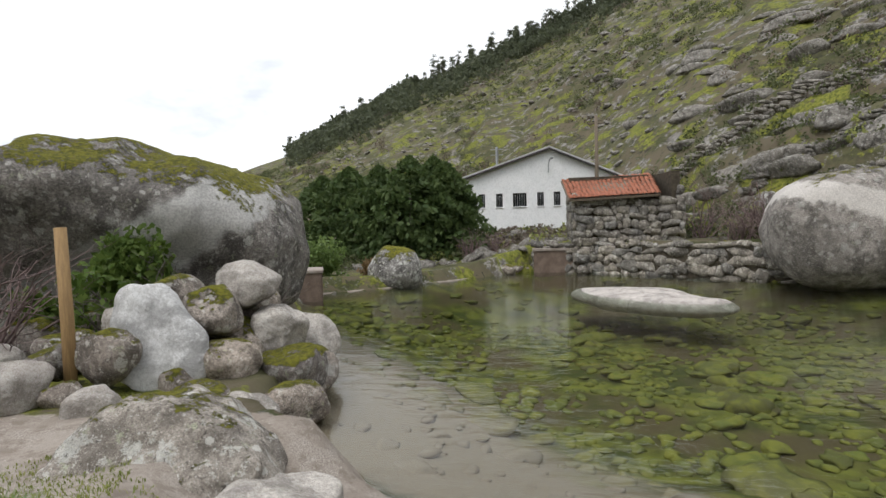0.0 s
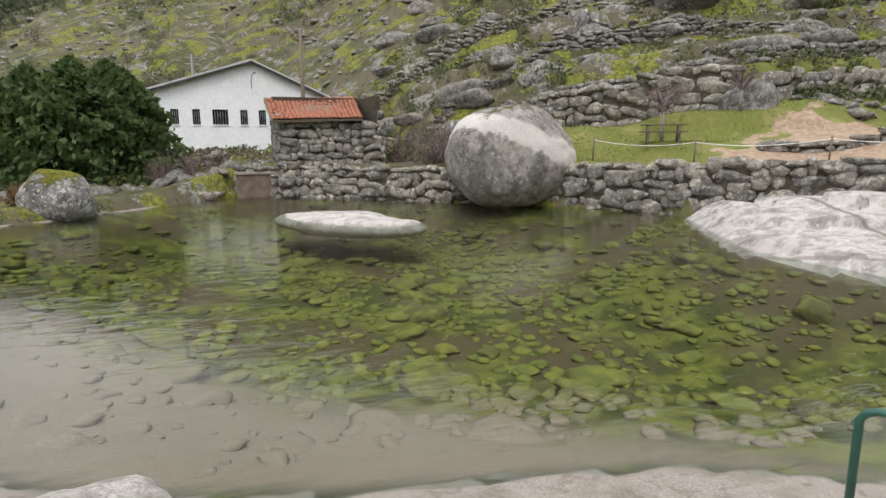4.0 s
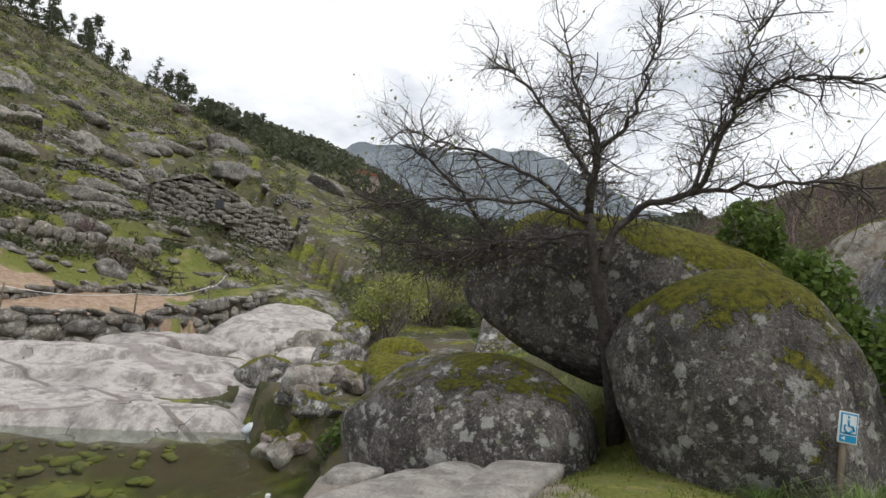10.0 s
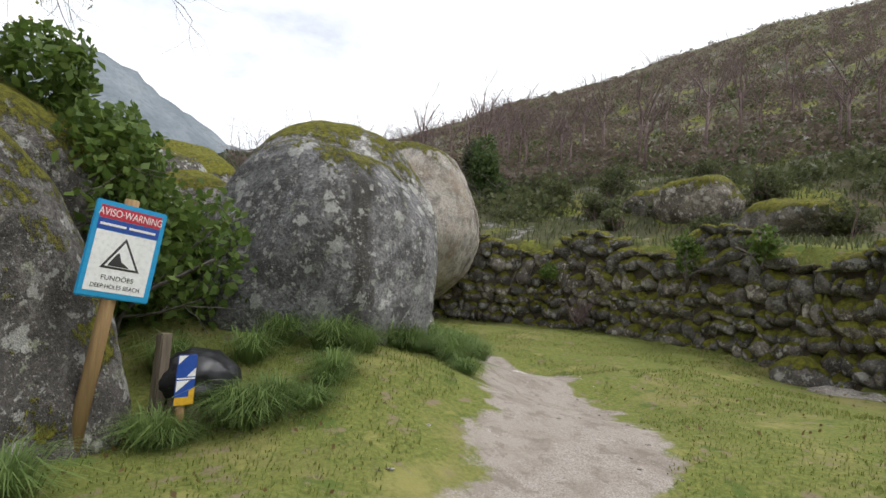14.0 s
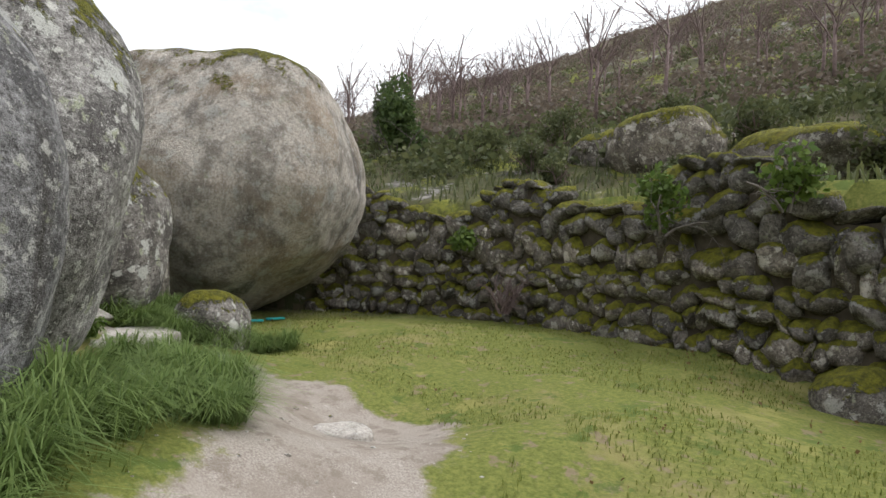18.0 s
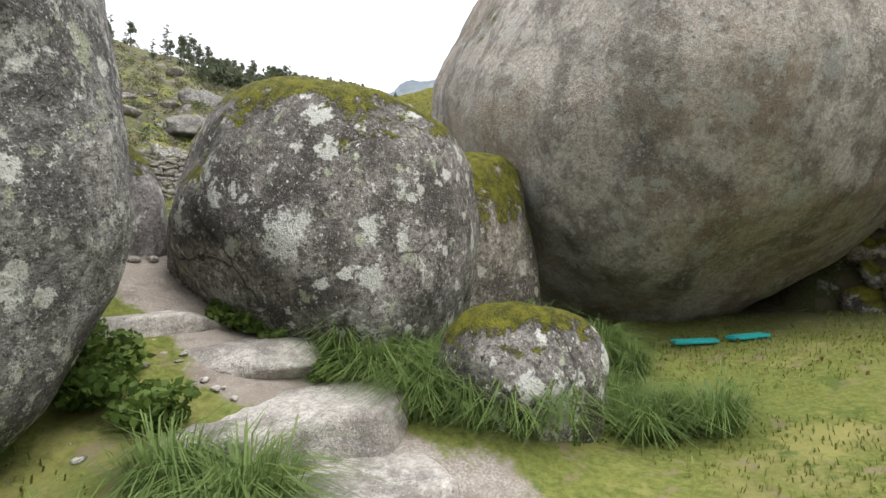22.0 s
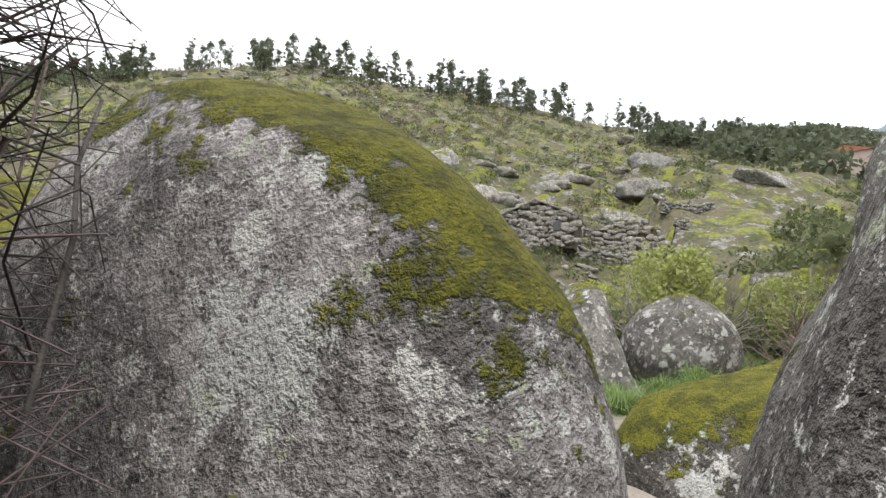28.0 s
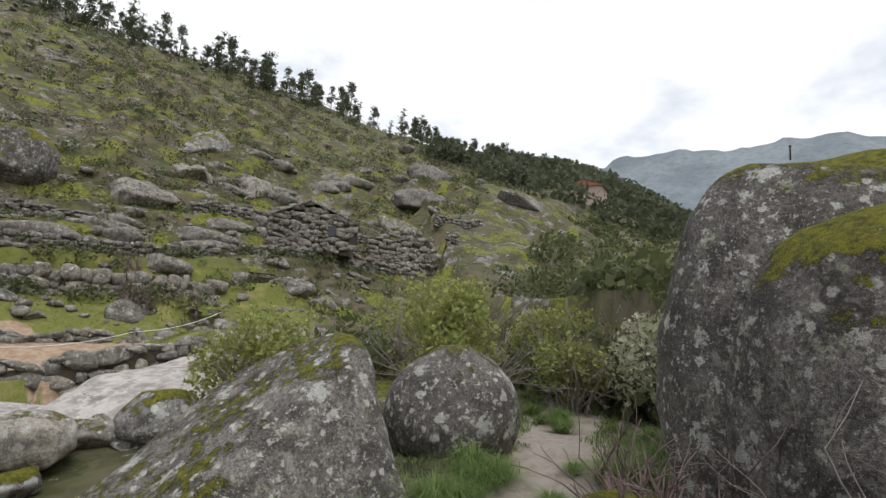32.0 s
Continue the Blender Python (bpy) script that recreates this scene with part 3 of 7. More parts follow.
def axis_steps(lo, hi, fine, reach, ratio=1.06):
    mid = np.arange(lo, hi, fine)
    grow = fine * np.cumprod(np.full(140, ratio))
    ext = np.cumsum(grow)
    ext = ext[ext < reach]
    return np.concatenate([lo - ext[::-1], mid, mid[-1] + ext])


xs, ys = axis_steps(-12, 24, 0.26, 1300), axis_steps(-20, 24, 0.26, 1300)
gx, gy = np.meshgrid(xs, ys)
fx, fy = gx.ravel(), gy.ravel()
zz = np.concatenate([ground_at(fx[k : k + 20000], fy[k : k + 20000]) for k in range(0, len(fx), 20000)])
nx, ny = len(xs), len(ys)
idx = np.arange(nx * ny).reshape(ny, nx)
quads = np.stack([idx[:-1, :-1], idx[:-1, 1:], idx[1:, 1:], idx[1:, :-1]], -1).reshape(-1, 4)
pts2 = np.stack([fx, fy], 1)
trail_d = np.concatenate([line_side(pts2[k : k + 40000], TRAIL)[0] for k in range(0, len(fx), 40000)])
pond_e = inside_edge(pts2, POND)
wob = fbm(np.stack([fx, fy, fx * 0], 1) * 1.1, 3, 21)
cover = np.zeros((len(fx), 4), np.float32)
bank = smooth((3.6 - pond_e + 0.7 * wob) / 1.2) * (fy < 4.5) * (pond_e > 0) * (fx < 8)
slim = 0.6 * smooth((fx - 7.1) / 0.5) * smooth((9.3 - fx) / 0.5) * (fy < -10)
cover[:, 0] = np.maximum(smooth((1.0 - slim + 0.25 * wob - trail_d) / 0.45), bank)
lawnspot = smooth((13 - np.hypot((fx - 22) * 0.75, (fy - 15.5) * 1.25)) / 2.5) * (pond_e > 0.3) * (fx > 9) * (fy > 7)
meadow = smooth((11 - np.hypot(fx - 4, fy + 11)) / 3) * (fy < -1)
cover[:, 1] = np.clip(np.maximum(lawnspot, meadow), 0, 1)
cover[:, 2] = smooth(-pond_e / 0.3)
earth = smooth((5.2 - np.hypot((fx - 19.5) * 0.75, fy - 12.5) + 1.2 * wob) / 1.6) * lawnspot
cover[:, 3] = earth


def land_material():
    k = Nodes("ground_cover")
    at = k.n("Attribute")
    at.attribute_name = "cover"
    s = k.n("SeparateColor")
    k.put(s.inputs[0], at.outputs["Color"])
    bare, lawn, bed = s.outputs[0], s.outputs[1], s.outputs[2]
    big, mid, fine = k.noise(0.16, 5, 0.6), k.noise(1.7, 6, 0.65), k.noise(24, 5, 0.75)
    scrub = k.mix(k.step(mid, 0.35, 0.65), (0.05, 0.05, 0.027), (0.095, 0.095, 0.045))
    scrub = k.mix(k.step(big, 0.42, 0.6), scrub, (0.105, 0.088, 0.06))
    scrub = k.mix(k.step(k.noise(0.9, 6, 0.7), 0.52, 0.56), scrub, (0.055, 0.06, 0.025))
    scrub = k.mix(k.step(k.noise(0.45, 6, 0.75), 0.54, 0.58), scrub, k.mix(k.step(k.noise(3, 5, 0.7), 0.4, 0.6), (0.09, 0.082, 0.075), (0.25, 0.235, 0.22)))
    scrub = k.mix(k.step(k.noise(0.33, 6, 0.7), 0.52, 0.57), scrub, k.mix(k.step(k.noise(4.5, 6, 0.75), 0.4, 0.6), (0.075, 0.085, 0.018), (0.19, 0.195, 0.04)))
    scrub = k.mix(k.step(k.noise(0.6, 7, 0.75), 0.585, 0.615, 0.0, 0.85), scrub, (0.03, 0.03, 0.022))
    turf = k.mix(k.step(fine, 0.3, 0.7), (0.085, 0.105, 0.024), (0.185, 0.195, 0.052))
    turf = k.mix(k.step(k.noise(0.9, 5, 0.65), 0.5, 0.7, 0.0, 0.8), turf, (0.235, 0.205, 0.085))
    turf = k.mix(k.step(k.noise(5, 5, 0.65), 0.57, 0.66, 0.0, 0.85), turf, (0.20, 0.155, 0.105))
    turf = k.mix(k.step(k.noise(2.2, 6, 0.7), 0.58, 0.63, 0.0, 0.8), turf, (0.075, 0.11, 0.025))
    turf = k.mix(k.step(k.noise(1.3, 6, 0.7), 0.58, 0.64, 0.0, 0.7), turf, (0.24, 0.225, 0.075))
    grit = k.noise(75, 4, 0.75)
    sand = k.mix(k.step(grit, 0.3, 0.72), (0.19, 0.16, 0.135), (0.42, 0.38, 0.34))
    sand = k.mix(k.step(k.noise(0.8, 5, 0.6), 0.45, 0.62, 0.0, 0.6), sand, (0.31, 0.27, 0.235))
    sand = k.mix(k.step(mid, 0.45, 0.62, 0.0, 0.7), sand, (0.22, 0.185, 0.155))
    sand = k.mix(k.step(k.noise(4.5, 6, 0.7), 0.52, 0.62, 0.0, 0.55), sand, (0.16, 0.13, 0.105))
    sand = k.mix(k.step(k.noise(13, 6, 0.75), 0.61, 0.68, 0.0, 0.6), sand, (0.52, 0.48, 0.44))
    sand = k.mix(k.step(k.noise(6, 5, 0.7), 0.6, 0.68, 0.0, 0.6), sand, (0.17, 0.14, 0.115))
    weed = k.mix(k.step(k.noise(1.1, 5, 0.6), 0.4, 0.62), (0.06, 0.068, 0.02), (0.19, 0.19, 0.038))
    weed = k.mix(k.step(k.noise(0.35, 3), 0.42, 0.6), weed, (0.105, 0.078, 0.045))
    x, y = k.xyz()[0], k.xyz()[1]
    clear = k.step(k.math("ADD", k.math("ADD", y, k.math("MULTIPLY", x, 1.1)), k.math("MULTIPLY", k.noise(0.6, 5), 3.5)), 6.2, 9.5)
    weed = k.mix(clear, k.mix(k.step(fine, 0.3, 0.7), (0.21, 0.155, 0.125), (0.34, 0.27, 0.22)), weed)
    c = k.mix(lawn, scrub, turf)
    c = k.mix(k.step(k.math("ADD", bare, k.math("MULTIPLY", k.math("SUBTRACT", k.noise(3.5, 6, 0.7), 0.5), 1.5)), 0.38, 0.66), c, sand)
    clay = k.mix(k.step(k.noise(4, 6, 0.7), 0.35, 0.65), (0.25, 0.17, 0.115), (0.37, 0.28, 0.205))
    c = k.mix(k.step(k.math("ADD", at.outputs["Alpha"], k.math("MULTIPLY", k.math("SUBTRACT", mid, 0.5), 0.8)), 0.35, 0.6), c, clay)
    c = k.mix(bed, c, weed)
    k.bump(k.math("ADD", k.math("MULTIPLY", mid, 1.0), k.math("MULTIPLY", fine, 0.4)), 0.7, 0.05)
    return k.done(c, 0.95, 0.15)


me = bpy.data.meshes.new("ground")
me.vertices.add(nx * ny)
me.vertices.foreach_set("co", np.stack([fx, fy, zz], 1).astype(np.float32).ravel())
me.loops.add(len(quads) * 4)
me.loops.foreach_set("vertex_index", quads.astype(np.int32).ravel())
me.polygons.add(len(quads))
me.polygons.foreach_set("loop_start", np.arange(0, len(quads) * 4, 4, dtype=np.int32))
me.polygons.foreach_set("use_smooth", np.ones(len(quads), bool))
me.update(calc_edges=True)
me.color_attributes.new("cover", "FLOAT_COLOR", "POINT").data.foreach_set("color", cover.ravel())
me.materials.append(land_material())
tagged(new("ground", me), "valley ground of turf, sand path, scrub and granite hillside", "ground", kind="structure")


# water of the pool
def water_material():
    k = Nodes("pool_water")
    tr, gl, mx, fr = k.n("BsdfTransparent"), k.n("BsdfGlossy"), k.n("MixShader"), k.n("Fresnel")
    tr.inputs[0].default_value = (0.86, 0.92, 0.87, 1)
    gl.inputs["Roughness"].default_value = 0.03
    fr.inputs["IOR"].default_value = 1.33
    bp = k.n("Bump")
    bp.inputs["Strength"].default_value, bp.inputs["Distance"].default_value = 0.45, 0.03
    h = k.math("ADD", k.noise(2.2, 3, 0.5, stretch=(0.7, 1.6, 1)), k.math("MULTIPLY", k.noise(7, 2, 0.5, stretch=(0.6, 1.7, 1)), 0.3))
    k.put(bp.inputs["Height"], h)
    for n in (gl, fr):
        k.put(n.inputs["Normal"], bp.outputs[0])
    k.put(mx.inputs[0], fr.outputs[0])
    k.t.links.new(tr.outputs[0], mx.inputs[1])
    k.t.links.new(gl.outputs[0], mx.inputs[2])
    k.t.links.new(mx.outputs[0], k.t.nodes["Material Output"].inputs[0])
    return k.mat


WATER = water_material()
wx, wy = np.meshgrid(np.linspace(-12, 15, 28), np.linspace(-0.5, 30, 31))
wi = np.arange(28 * 31).reshape(31, 28)
pool = mesh_of("water", np.stack([wx.ravel(), wy.ravel(), wx.ravel() * 0], 1), np.stack([wi[:-1, :-1], wi[:-1, 1:], wi[1:, 1:], wi[1:, :-1]], -1).reshape(-1, 4), WATER)
tagged(link("water", pool), "clear green pool with rippled reflecting surface", "water", kind="structure")

# far mountain that closes the valley, its top in cloud
ma = np.radians(np.linspace(-34, 26, 90))
mg = []
for k, frac in enumerate(np.linspace(0, 1, 12)):
    rr = 620 + 380 * frac
    tops = 3 + 1000 * np.tan(np.radians(np.interp(np.degrees(ma), (-34, -30, -26, -21, -15.8, -10.8, -6.6, -2, 3, 8, 12, 20, 26), (5, 9, 11.2, 12.6, 15.6, 18.1, 18.0, 17.7, 17.7, 17.6, 16, 12.5, 9))))
    z = tops * frac**0.9 + fbm(np.stack([ma * 40, ma * 0 + k, ma * 0], 1), 3, 31) * 6 * frac
    mg.append(np.stack([rr * np.cos(ma), rr * np.sin(ma), z], 1))
mi = np.arange(90 * 12).reshape(12, 90)
# the haze of distance is painted in as this bluish-grey base colour
HAZE_TINT = plain("haze_tinted_mountain", (0.15, 0.175, 0.195), (0.23, 0.255, 0.275), 0.012, 1.0, 0.0, 0.0)
tagged(link("backdrop_mountain", mesh_of("mountain", np.concatenate(mg), np.stack([mi[:-1, :-1], mi[1:, :-1], mi[1:, 1:], mi[:-1, 1:]], -1).reshape(-1, 4), HAZE_TINT)), "distant mountain with bluish haze put into its colour, under low cloud", "mountain", kind="structure")

# ---- the boulders ----
TRAILSTONE = (6.05, -12.65, gz(6.05, -12.65) - 0.12)
BOULDERS = (
    # name, label, (x, y, z foot), half sizes, material, seed, turn, extra
    ("boulder", "huge rounded boulder with mossy edge beside the pool", (-11.6, 11.4, -0.4), (5.4, 3.3, 2.4), ROCK_STREAK, 11, -52, dict(square=3.2, cuts=5, sub=6, tilt=-8)),
    ("boulder", "big grey boulder set in the terrace wall", (21.6, 19.5, 2.3), (1.5, 1.4, 1.5), ROCK_WALL, 27, 0, {}),
    ("boulder", "huge dark boulder perched on the hillside", (31.0, 34.5, 11.5), (2.8, 2.4, 2.3), ROCK_DARK, 28, 30, {}),
    ("boulder", "mossy boulder on the slope behind the wall", (7.1, -22.3, 4.85), (1.25, 1.0, 0.9), ROCK_MOSSY, 29, 0, dict(square=2.2)),
    ("boulder", "flat mossy boulder on the slope behind the wall", (8.7, -23.0, 5.1), (1.1, 0.8, 0.65), ROCK_MOSSY, 30, 20, {}),
    ("boulder", "flat mossy boulder above the wall", (4.1, -21.3, 4.3), (1.5, 1.0, 0.62), ROCK_MOSSY, 31, -20, {}),
    ("rock", "small grey rock at the foot of the slab", (14.3, -5.2, 1.95), (0.42, 0.4, 0.3), ROCK_GREY, 34, 0, dict(sub=4)),
    ("rock", "mossy rock under the tall boulder", (15.5, -8.75, 2.15), (0.75, 0.55, 0.42), ROCK_MOSSY, 35, 0, dict(sub=4)),
    ("rock", "grey lichened rock at the mossy boulder's foot", (11.2, -7.6, 1.9), (0.75, 0.6, 0.5), ROCK_GREY, 36, 0, dict(sub=4)),
    ("rock", "pale low island of smooth granite in the pool", (2.1, 18.8, -0.56), (3.2, 1.5, 0.36), ROCK_PALE, 38, -52, dict(sub=5, cuts=0, rough=0.04, square=2.1)),
    ("rock", "big grey granite boulder on the bank, pitted", (-5.25, 3.75, -0.15), (1.2, 0.8, 0.62), ROCK_BANK, 39, 8, dict(sub=6, rough=0.12, cuts=9, cutdepth=0.72)),
    ("rock", "whitish granite block on the bank", (-3.9, 3.05, -0.05), (0.66, 0.58, 0.36), ROCK_STEP, 40, 70, dict(sub=5, cuts=9, cutdepth=0.66)),
    ("rock", "whitish granite block at the water's edge", (-2.85, 3.05, -0.1), (0.72, 0.56, 0.34), ROCK_STEP, 41, -10, dict(sub=5, cuts=9, cutdepth=0.66)),
    ("rock", "white upright granite slab in the rock pile", (-6.72, 5.7, 0.4), (0.56, 0.22, 0.76), ROCK_WHITE, 42, 33, dict(sub=5, square=4.0, cuts=9, cutdepth=0.72, lean=(0, 0.22))),
    ("rock", "lichened rock at the foot of the overhanging boulder", (11.6, -0.9, 0.2), (1.6, 1.1, 0.9), ROCK_DARK, 43, 10, dict(sub=4)),
    ("rock", "pale stone in the grass under the signs", (3.75, -3.7, 0.85), (0.3, 0.26, 0.17), ROCK_BANK, 44, 0, dict(sub=4)),
    ("rock", "mossy fallen stone at the foot of the old wall", (2.85, -16.75, 1.0), (0.5, 0.38, 0.4), ROCK_MOSSY, 57, 30, dict(sub=4)),
    ("rock", "flat rock sunk in the meadow by the wall", (1.9, -16.2, 1.05), (0.75, 0.5, 0.17), ROCK_BANK, 58, 15, dict(sub=4)),
    ("rock", "flat pale stone set in the trail", TRAILSTONE, (0.27, 0.2, 0.11), ROCK_STEP, 45, 56, dict(sub=4, rough=0.05, square=3.0)),
)
for name, label, at, radii, material, seed, turn, extra in BOULDERS:
    boulder(name, label, at, radii, material, seed, turn, **extra)

# the great boulders along the walk: label, middle, half sizes, turn, material, seed
for label, middle, radii, turned, material, seed, square in (
    ("dark lichened boulder at the pool's end under the tree", (7.29, -1.88, 1.14), (1.48, 1.85, 1.05), (-4.0, -14.2, -24.5), ROCK_MOTTLED, 12, 2.4),
    ("great overhanging boulder with a thick mossy top", (8.25, -4.45, 3.13), (2.1, 2.75, 1.36), (11, 0.9, -15), ROCK_DARK, 13, 2.4),
    ("round dark boulder with moss on its crown behind the signs", (5.6, -5.0, 1.67), (1.31, 1.33, 1.86), (-18.5, 14.5, 19), ROCK_DARK, 14, 2.4),
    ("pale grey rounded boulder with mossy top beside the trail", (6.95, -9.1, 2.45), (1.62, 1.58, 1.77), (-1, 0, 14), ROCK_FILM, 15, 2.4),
    ("tall lichened boulder leaning over the stone steps", (7.38, -9.85, 3.18), (1.19, 1.45, 1.68), (-12.5, 25.3, -3.9), ROCK_GREY, 16, 2.4),
    ("squat boulder covered with pale lichen discs beside the steps", (10.44, -11.48, 2.59), (1.62, 1.16, 1.17), (10.4, 9.1, -1.3), ROCK_DISCS, 17, 2.4),
    ("giant warm grey boulder undercut at its foot against the wall", (13.59, -14.57, 3.99), (3.43, 2.51, 2.64), (-3.1, 23.3, 15.7), ROCK_WARM, 18, 2.4),
    ("grey boulder with a mossy cap beside the upper path", (9.76, -8.79, 2.72), (1.33, 0.68, 1.23), (3.6, 27.4, -99), ROCK_FINE, 19, 2.4),
    ("tall dark boulder beside the upper path", (17.6, -10.09, 3.92), (1.28, 1.36, 2.2), (0.4, -0.4, 0.5), ROCK_MOTTLED, 21, 2.4),
    ("dark boulder with a mossy shoulder beside the path", (16.6, -10.68, 3.62), (1.27, 1.28, 1.7), (-5, -0.6, 36), ROCK_DARK, 20, 2.4),
    ("broad mossy boulder topping the group", (20.25, -11.25, 4.46), (2.59, 2.39, 2.45), (2.5, 0.4, 5.7), ROCK_DARK, 22, 2.4),
    ("pointed grey boulder with a mossy tip beside the slab", (19.45, -5.45, 2.8), (1.1, 1.11, 1.06), (-1, 0.1, 12.6), ROCK_MOTTLED, 24, 1.6),
    ("pale banded boulder standing in the pool's far edge", (9.49, 21.03, 1.95), (2.72, 2.4, 2.13), (-2.4, -7.3, -3.5), ROCK_BAND, 25, 2.4),
    ("grey mossy boulder at the weir", (-7.45, 22.77, 0.7), (1.17, 0.98, 1.04), (-1.2, 3.3, -13.6), ROCK_GREY, 26, 2.2),
    ("block thick with moss beside the lichened boulder", (11.03, -12.44, 2.44), (0.81, 0.6, 1.13), (-8, -1.4, -31.1), ROCK_MOSSY, 46, 2.4),
):
    shaped_boulder("boulder", label, middle, radii, turned, material, seed, square)
shaped_boulder("rock", "low lichened rock beside the upper path", (11.86, -9.58, 2.56), (0.78, 0.61, 0.51), (-11.5, -2.5, 12.3), ROCK_DISCS, 32, 2.4)
shaped_boulder("rock", "mossy rock with pale lichen beside the steps", (8.98, -12.89, 1.7), (0.4, 0.5, 0.48), (10, 8, 40), ROCK_DISCS, 33, 2.3)
faced_boulder("boulder", "long slanting grey slab boulder rising from the path", (16.6, -4.3, 2.2), (((-0.572, 0.2, 0.794), 0.95), ((-0.5, -0.75, 0.42), 1.3), ((0.75, -0.6, 0.2), 1.42), ((0.6, 0.4, 0.35), 1.6), ((0.1, 0.98, 0.15), 1.5), ((0, 0, -1), 1.3), ((-0.95, 0.1, -0.2), 2.6), ((-0.8, -0.5, -0.1), 2.6)), ROCK_MOTTLED, 23)

# rocks where the creek comes down beside the slab
for label, middle, radii, turned, material, seed, square in (
    ("pale white-topped river rock beside the little fall", (12.6, 1.5, 0.4), (1.05, 0.98, 0.7), (0, -4, 10), ROCK_PALE, 37, 2.9),
    ("long pale granite hump under the lawn wall", (22.4, 4.9, 1.45), (3.4, 2.5, 1.1), (0, -13, 8), ROCK_SLAB, 47, 2.4),
    ("pale granite ledge above the wet slab", (19.2, 7.6, 0.95), (1.5, 2.7, 0.62), (0, -4, 24), ROCK_SLAB, 48, 2.8),
    ("flat pale river rock below the granite hump", (15.4, 2.3, 1.15), (0.8, 0.85, 0.42), (0, 0, 30), ROCK_PALE, 49, 3.0),
    ("smooth grey-green river rock", (14.6, 1.15, 1.3), (0.75, 0.75, 0.6), (0, 12, 0), ROCK_GREY, 50, 2.6),
    ("dark wet river rock", (13.6, 0.55, 1.0), (0.55, 0.6, 0.5), (0, 0, 40), ROCK_DARK, 51, 2.5),
    ("low mossy rock beside the creek", (14.5, -0.45, 1.35), (0.85, 0.9, 0.8), (0, 5, 20), ROCK_MOSSY, 52, 2.3),
    ("grey rock high in the creek bed", (17.4, 2.3, 1.6), (0.7, 0.8, 0.5), (0, 0, 60), ROCK_BANK, 53, 2.8),
    ("grey rock high in the creek bed", (19.6, 1.6, 1.9), (0.8, 0.7, 0.55), (0, 0, 15), ROCK_GREY, 54, 2.8),
    ("angular rock at the creek's mouth", (11.2, 0.75, 0.05), (0.55, 0.5, 0.45), (0, 10, 35), ROCK_BANK, 55, 3.0),
    ("low flat rock awash at the creek's mouth", (10.2, 1.5, -0.1), (0.5, 0.42, 0.2), (0, 0, 70), ROCK_PALE, 56, 3.0),
):
    shaped_boulder("rock", label, middle, radii, turned, material, seed, square, 0.07, 5)

# rock pile on the pool's bank
g = R(5)
pile = [(-6.48, 7.6, 1.7, 0.48), (-6.55, 6.8, 1.42, 0.43), (-6.15, 6.35, 0.68, 0.48), (-6.0, 7.6, 1.0, 0.47), (-5.45, 7.6, 0.3, 0.45), (-7.4, 7.05, 1.55, 0.46), (-7.5, 6.3, 1.35, 0.36), (-7.15, 5.4, 1.05, 0.35), (-7.9, 5.35, 1.0, 0.27), (-7.95, 4.8, 0.8, 0.42), (-5.45, 4.35, 0.55, 0.5), (-6.0, 5.2, 0.5, 0.42),
        (-5.5, 5.3, 0.25, 0.45), (-5.2, 6.2, 0.2, 0.48), (-5.5, 6.9, 0.45, 0.5), (-5.9, 8.5, 0.6, 0.5), (-6.8, 8.3, 1.1, 0.55), (-6.6, 7.2, 0.8, 0.55), (-7.0, 6.4, 0.8, 0.5), (-6.6, 5.95, 0.55, 0.4), (-4.75, 4.75, 0.12, 0.35), (-4.85, 5.4, 0.05, 0.3), (-7.7, 7.6, 1.2, 0.5), (-8.4, 6.2, 0.95, 0.4), (-9.0, 5.5, 0.8, 0.42), (-8.5, 7.2, 1.1, 0.45), (-9.6, 6.6, 0.9, 0.5), (-10.4, 5.6, 0.8, 0.55), (-7.2, 9.4, 0.8, 0.6), (-6.4, 9.2, 0.4, 0.5), (-6.9, 4.75, 0.62, 0.28), (-7.4, 4.9, 0.7, 0.22), (-6.45, 4.6, 0.5, 0.3)]
for i, (x, y, z, s) in enumerate(pile):
    tall_r = s * g.uniform(0.75, 0.95)
    boulder("rock", "rounded grey granite rock in the bank's rock pile", (x, y, z - tall_r), (s * g.uniform(1.0, 1.25), s * g.uniform(0.9, 1.1), tall_r), ROCK_PILE if i % 3 else ROCK_STEP, 60 + i, g.uniform(0, 180), sub=5, square=2.5, cuts=8, cutdepth=0.74, group="rocks of the bank pile")

# rocks along the weir, the creek and under the water
for i in range(16):
    t = i / 15
    x, y = -9.4 + 7.4 * t + g.uniform(-0.3, 0.3), 20.9 + 7.4 * t + g.uniform(0.2, 0.9)
    s = g.uniform(0.25, 0.55)
    boulder("rock", "small pale rock along the weir", (x, y, -0.12), (s * 1.4, s, s * 0.6), ROCK_PILE, 100 + i, g.uniform(0, 180), sub=3, group="rocks along the weir")
for i in range(26):
    t = i / 25
    x, y = 11.6 + 12 * t + g.uniform(-0.6, 0.6), 1.2 + 2.2 * t + g.uniform(-1.3, 1.3)
    s = g.uniform(0.3, 0.7)
    boulder("rock", "grey river rock in the creek bed", (x, y, gz(x, y) - 0.2), (s * 1.4, s, s * 0.75), ROCK_BANK if i % 3 else ROCK_GREY, 130 + i, g.uniform(0, 180), sub=4, square=3.2, cuts=11, cutdepth=0.55, group="rocks of the creek")


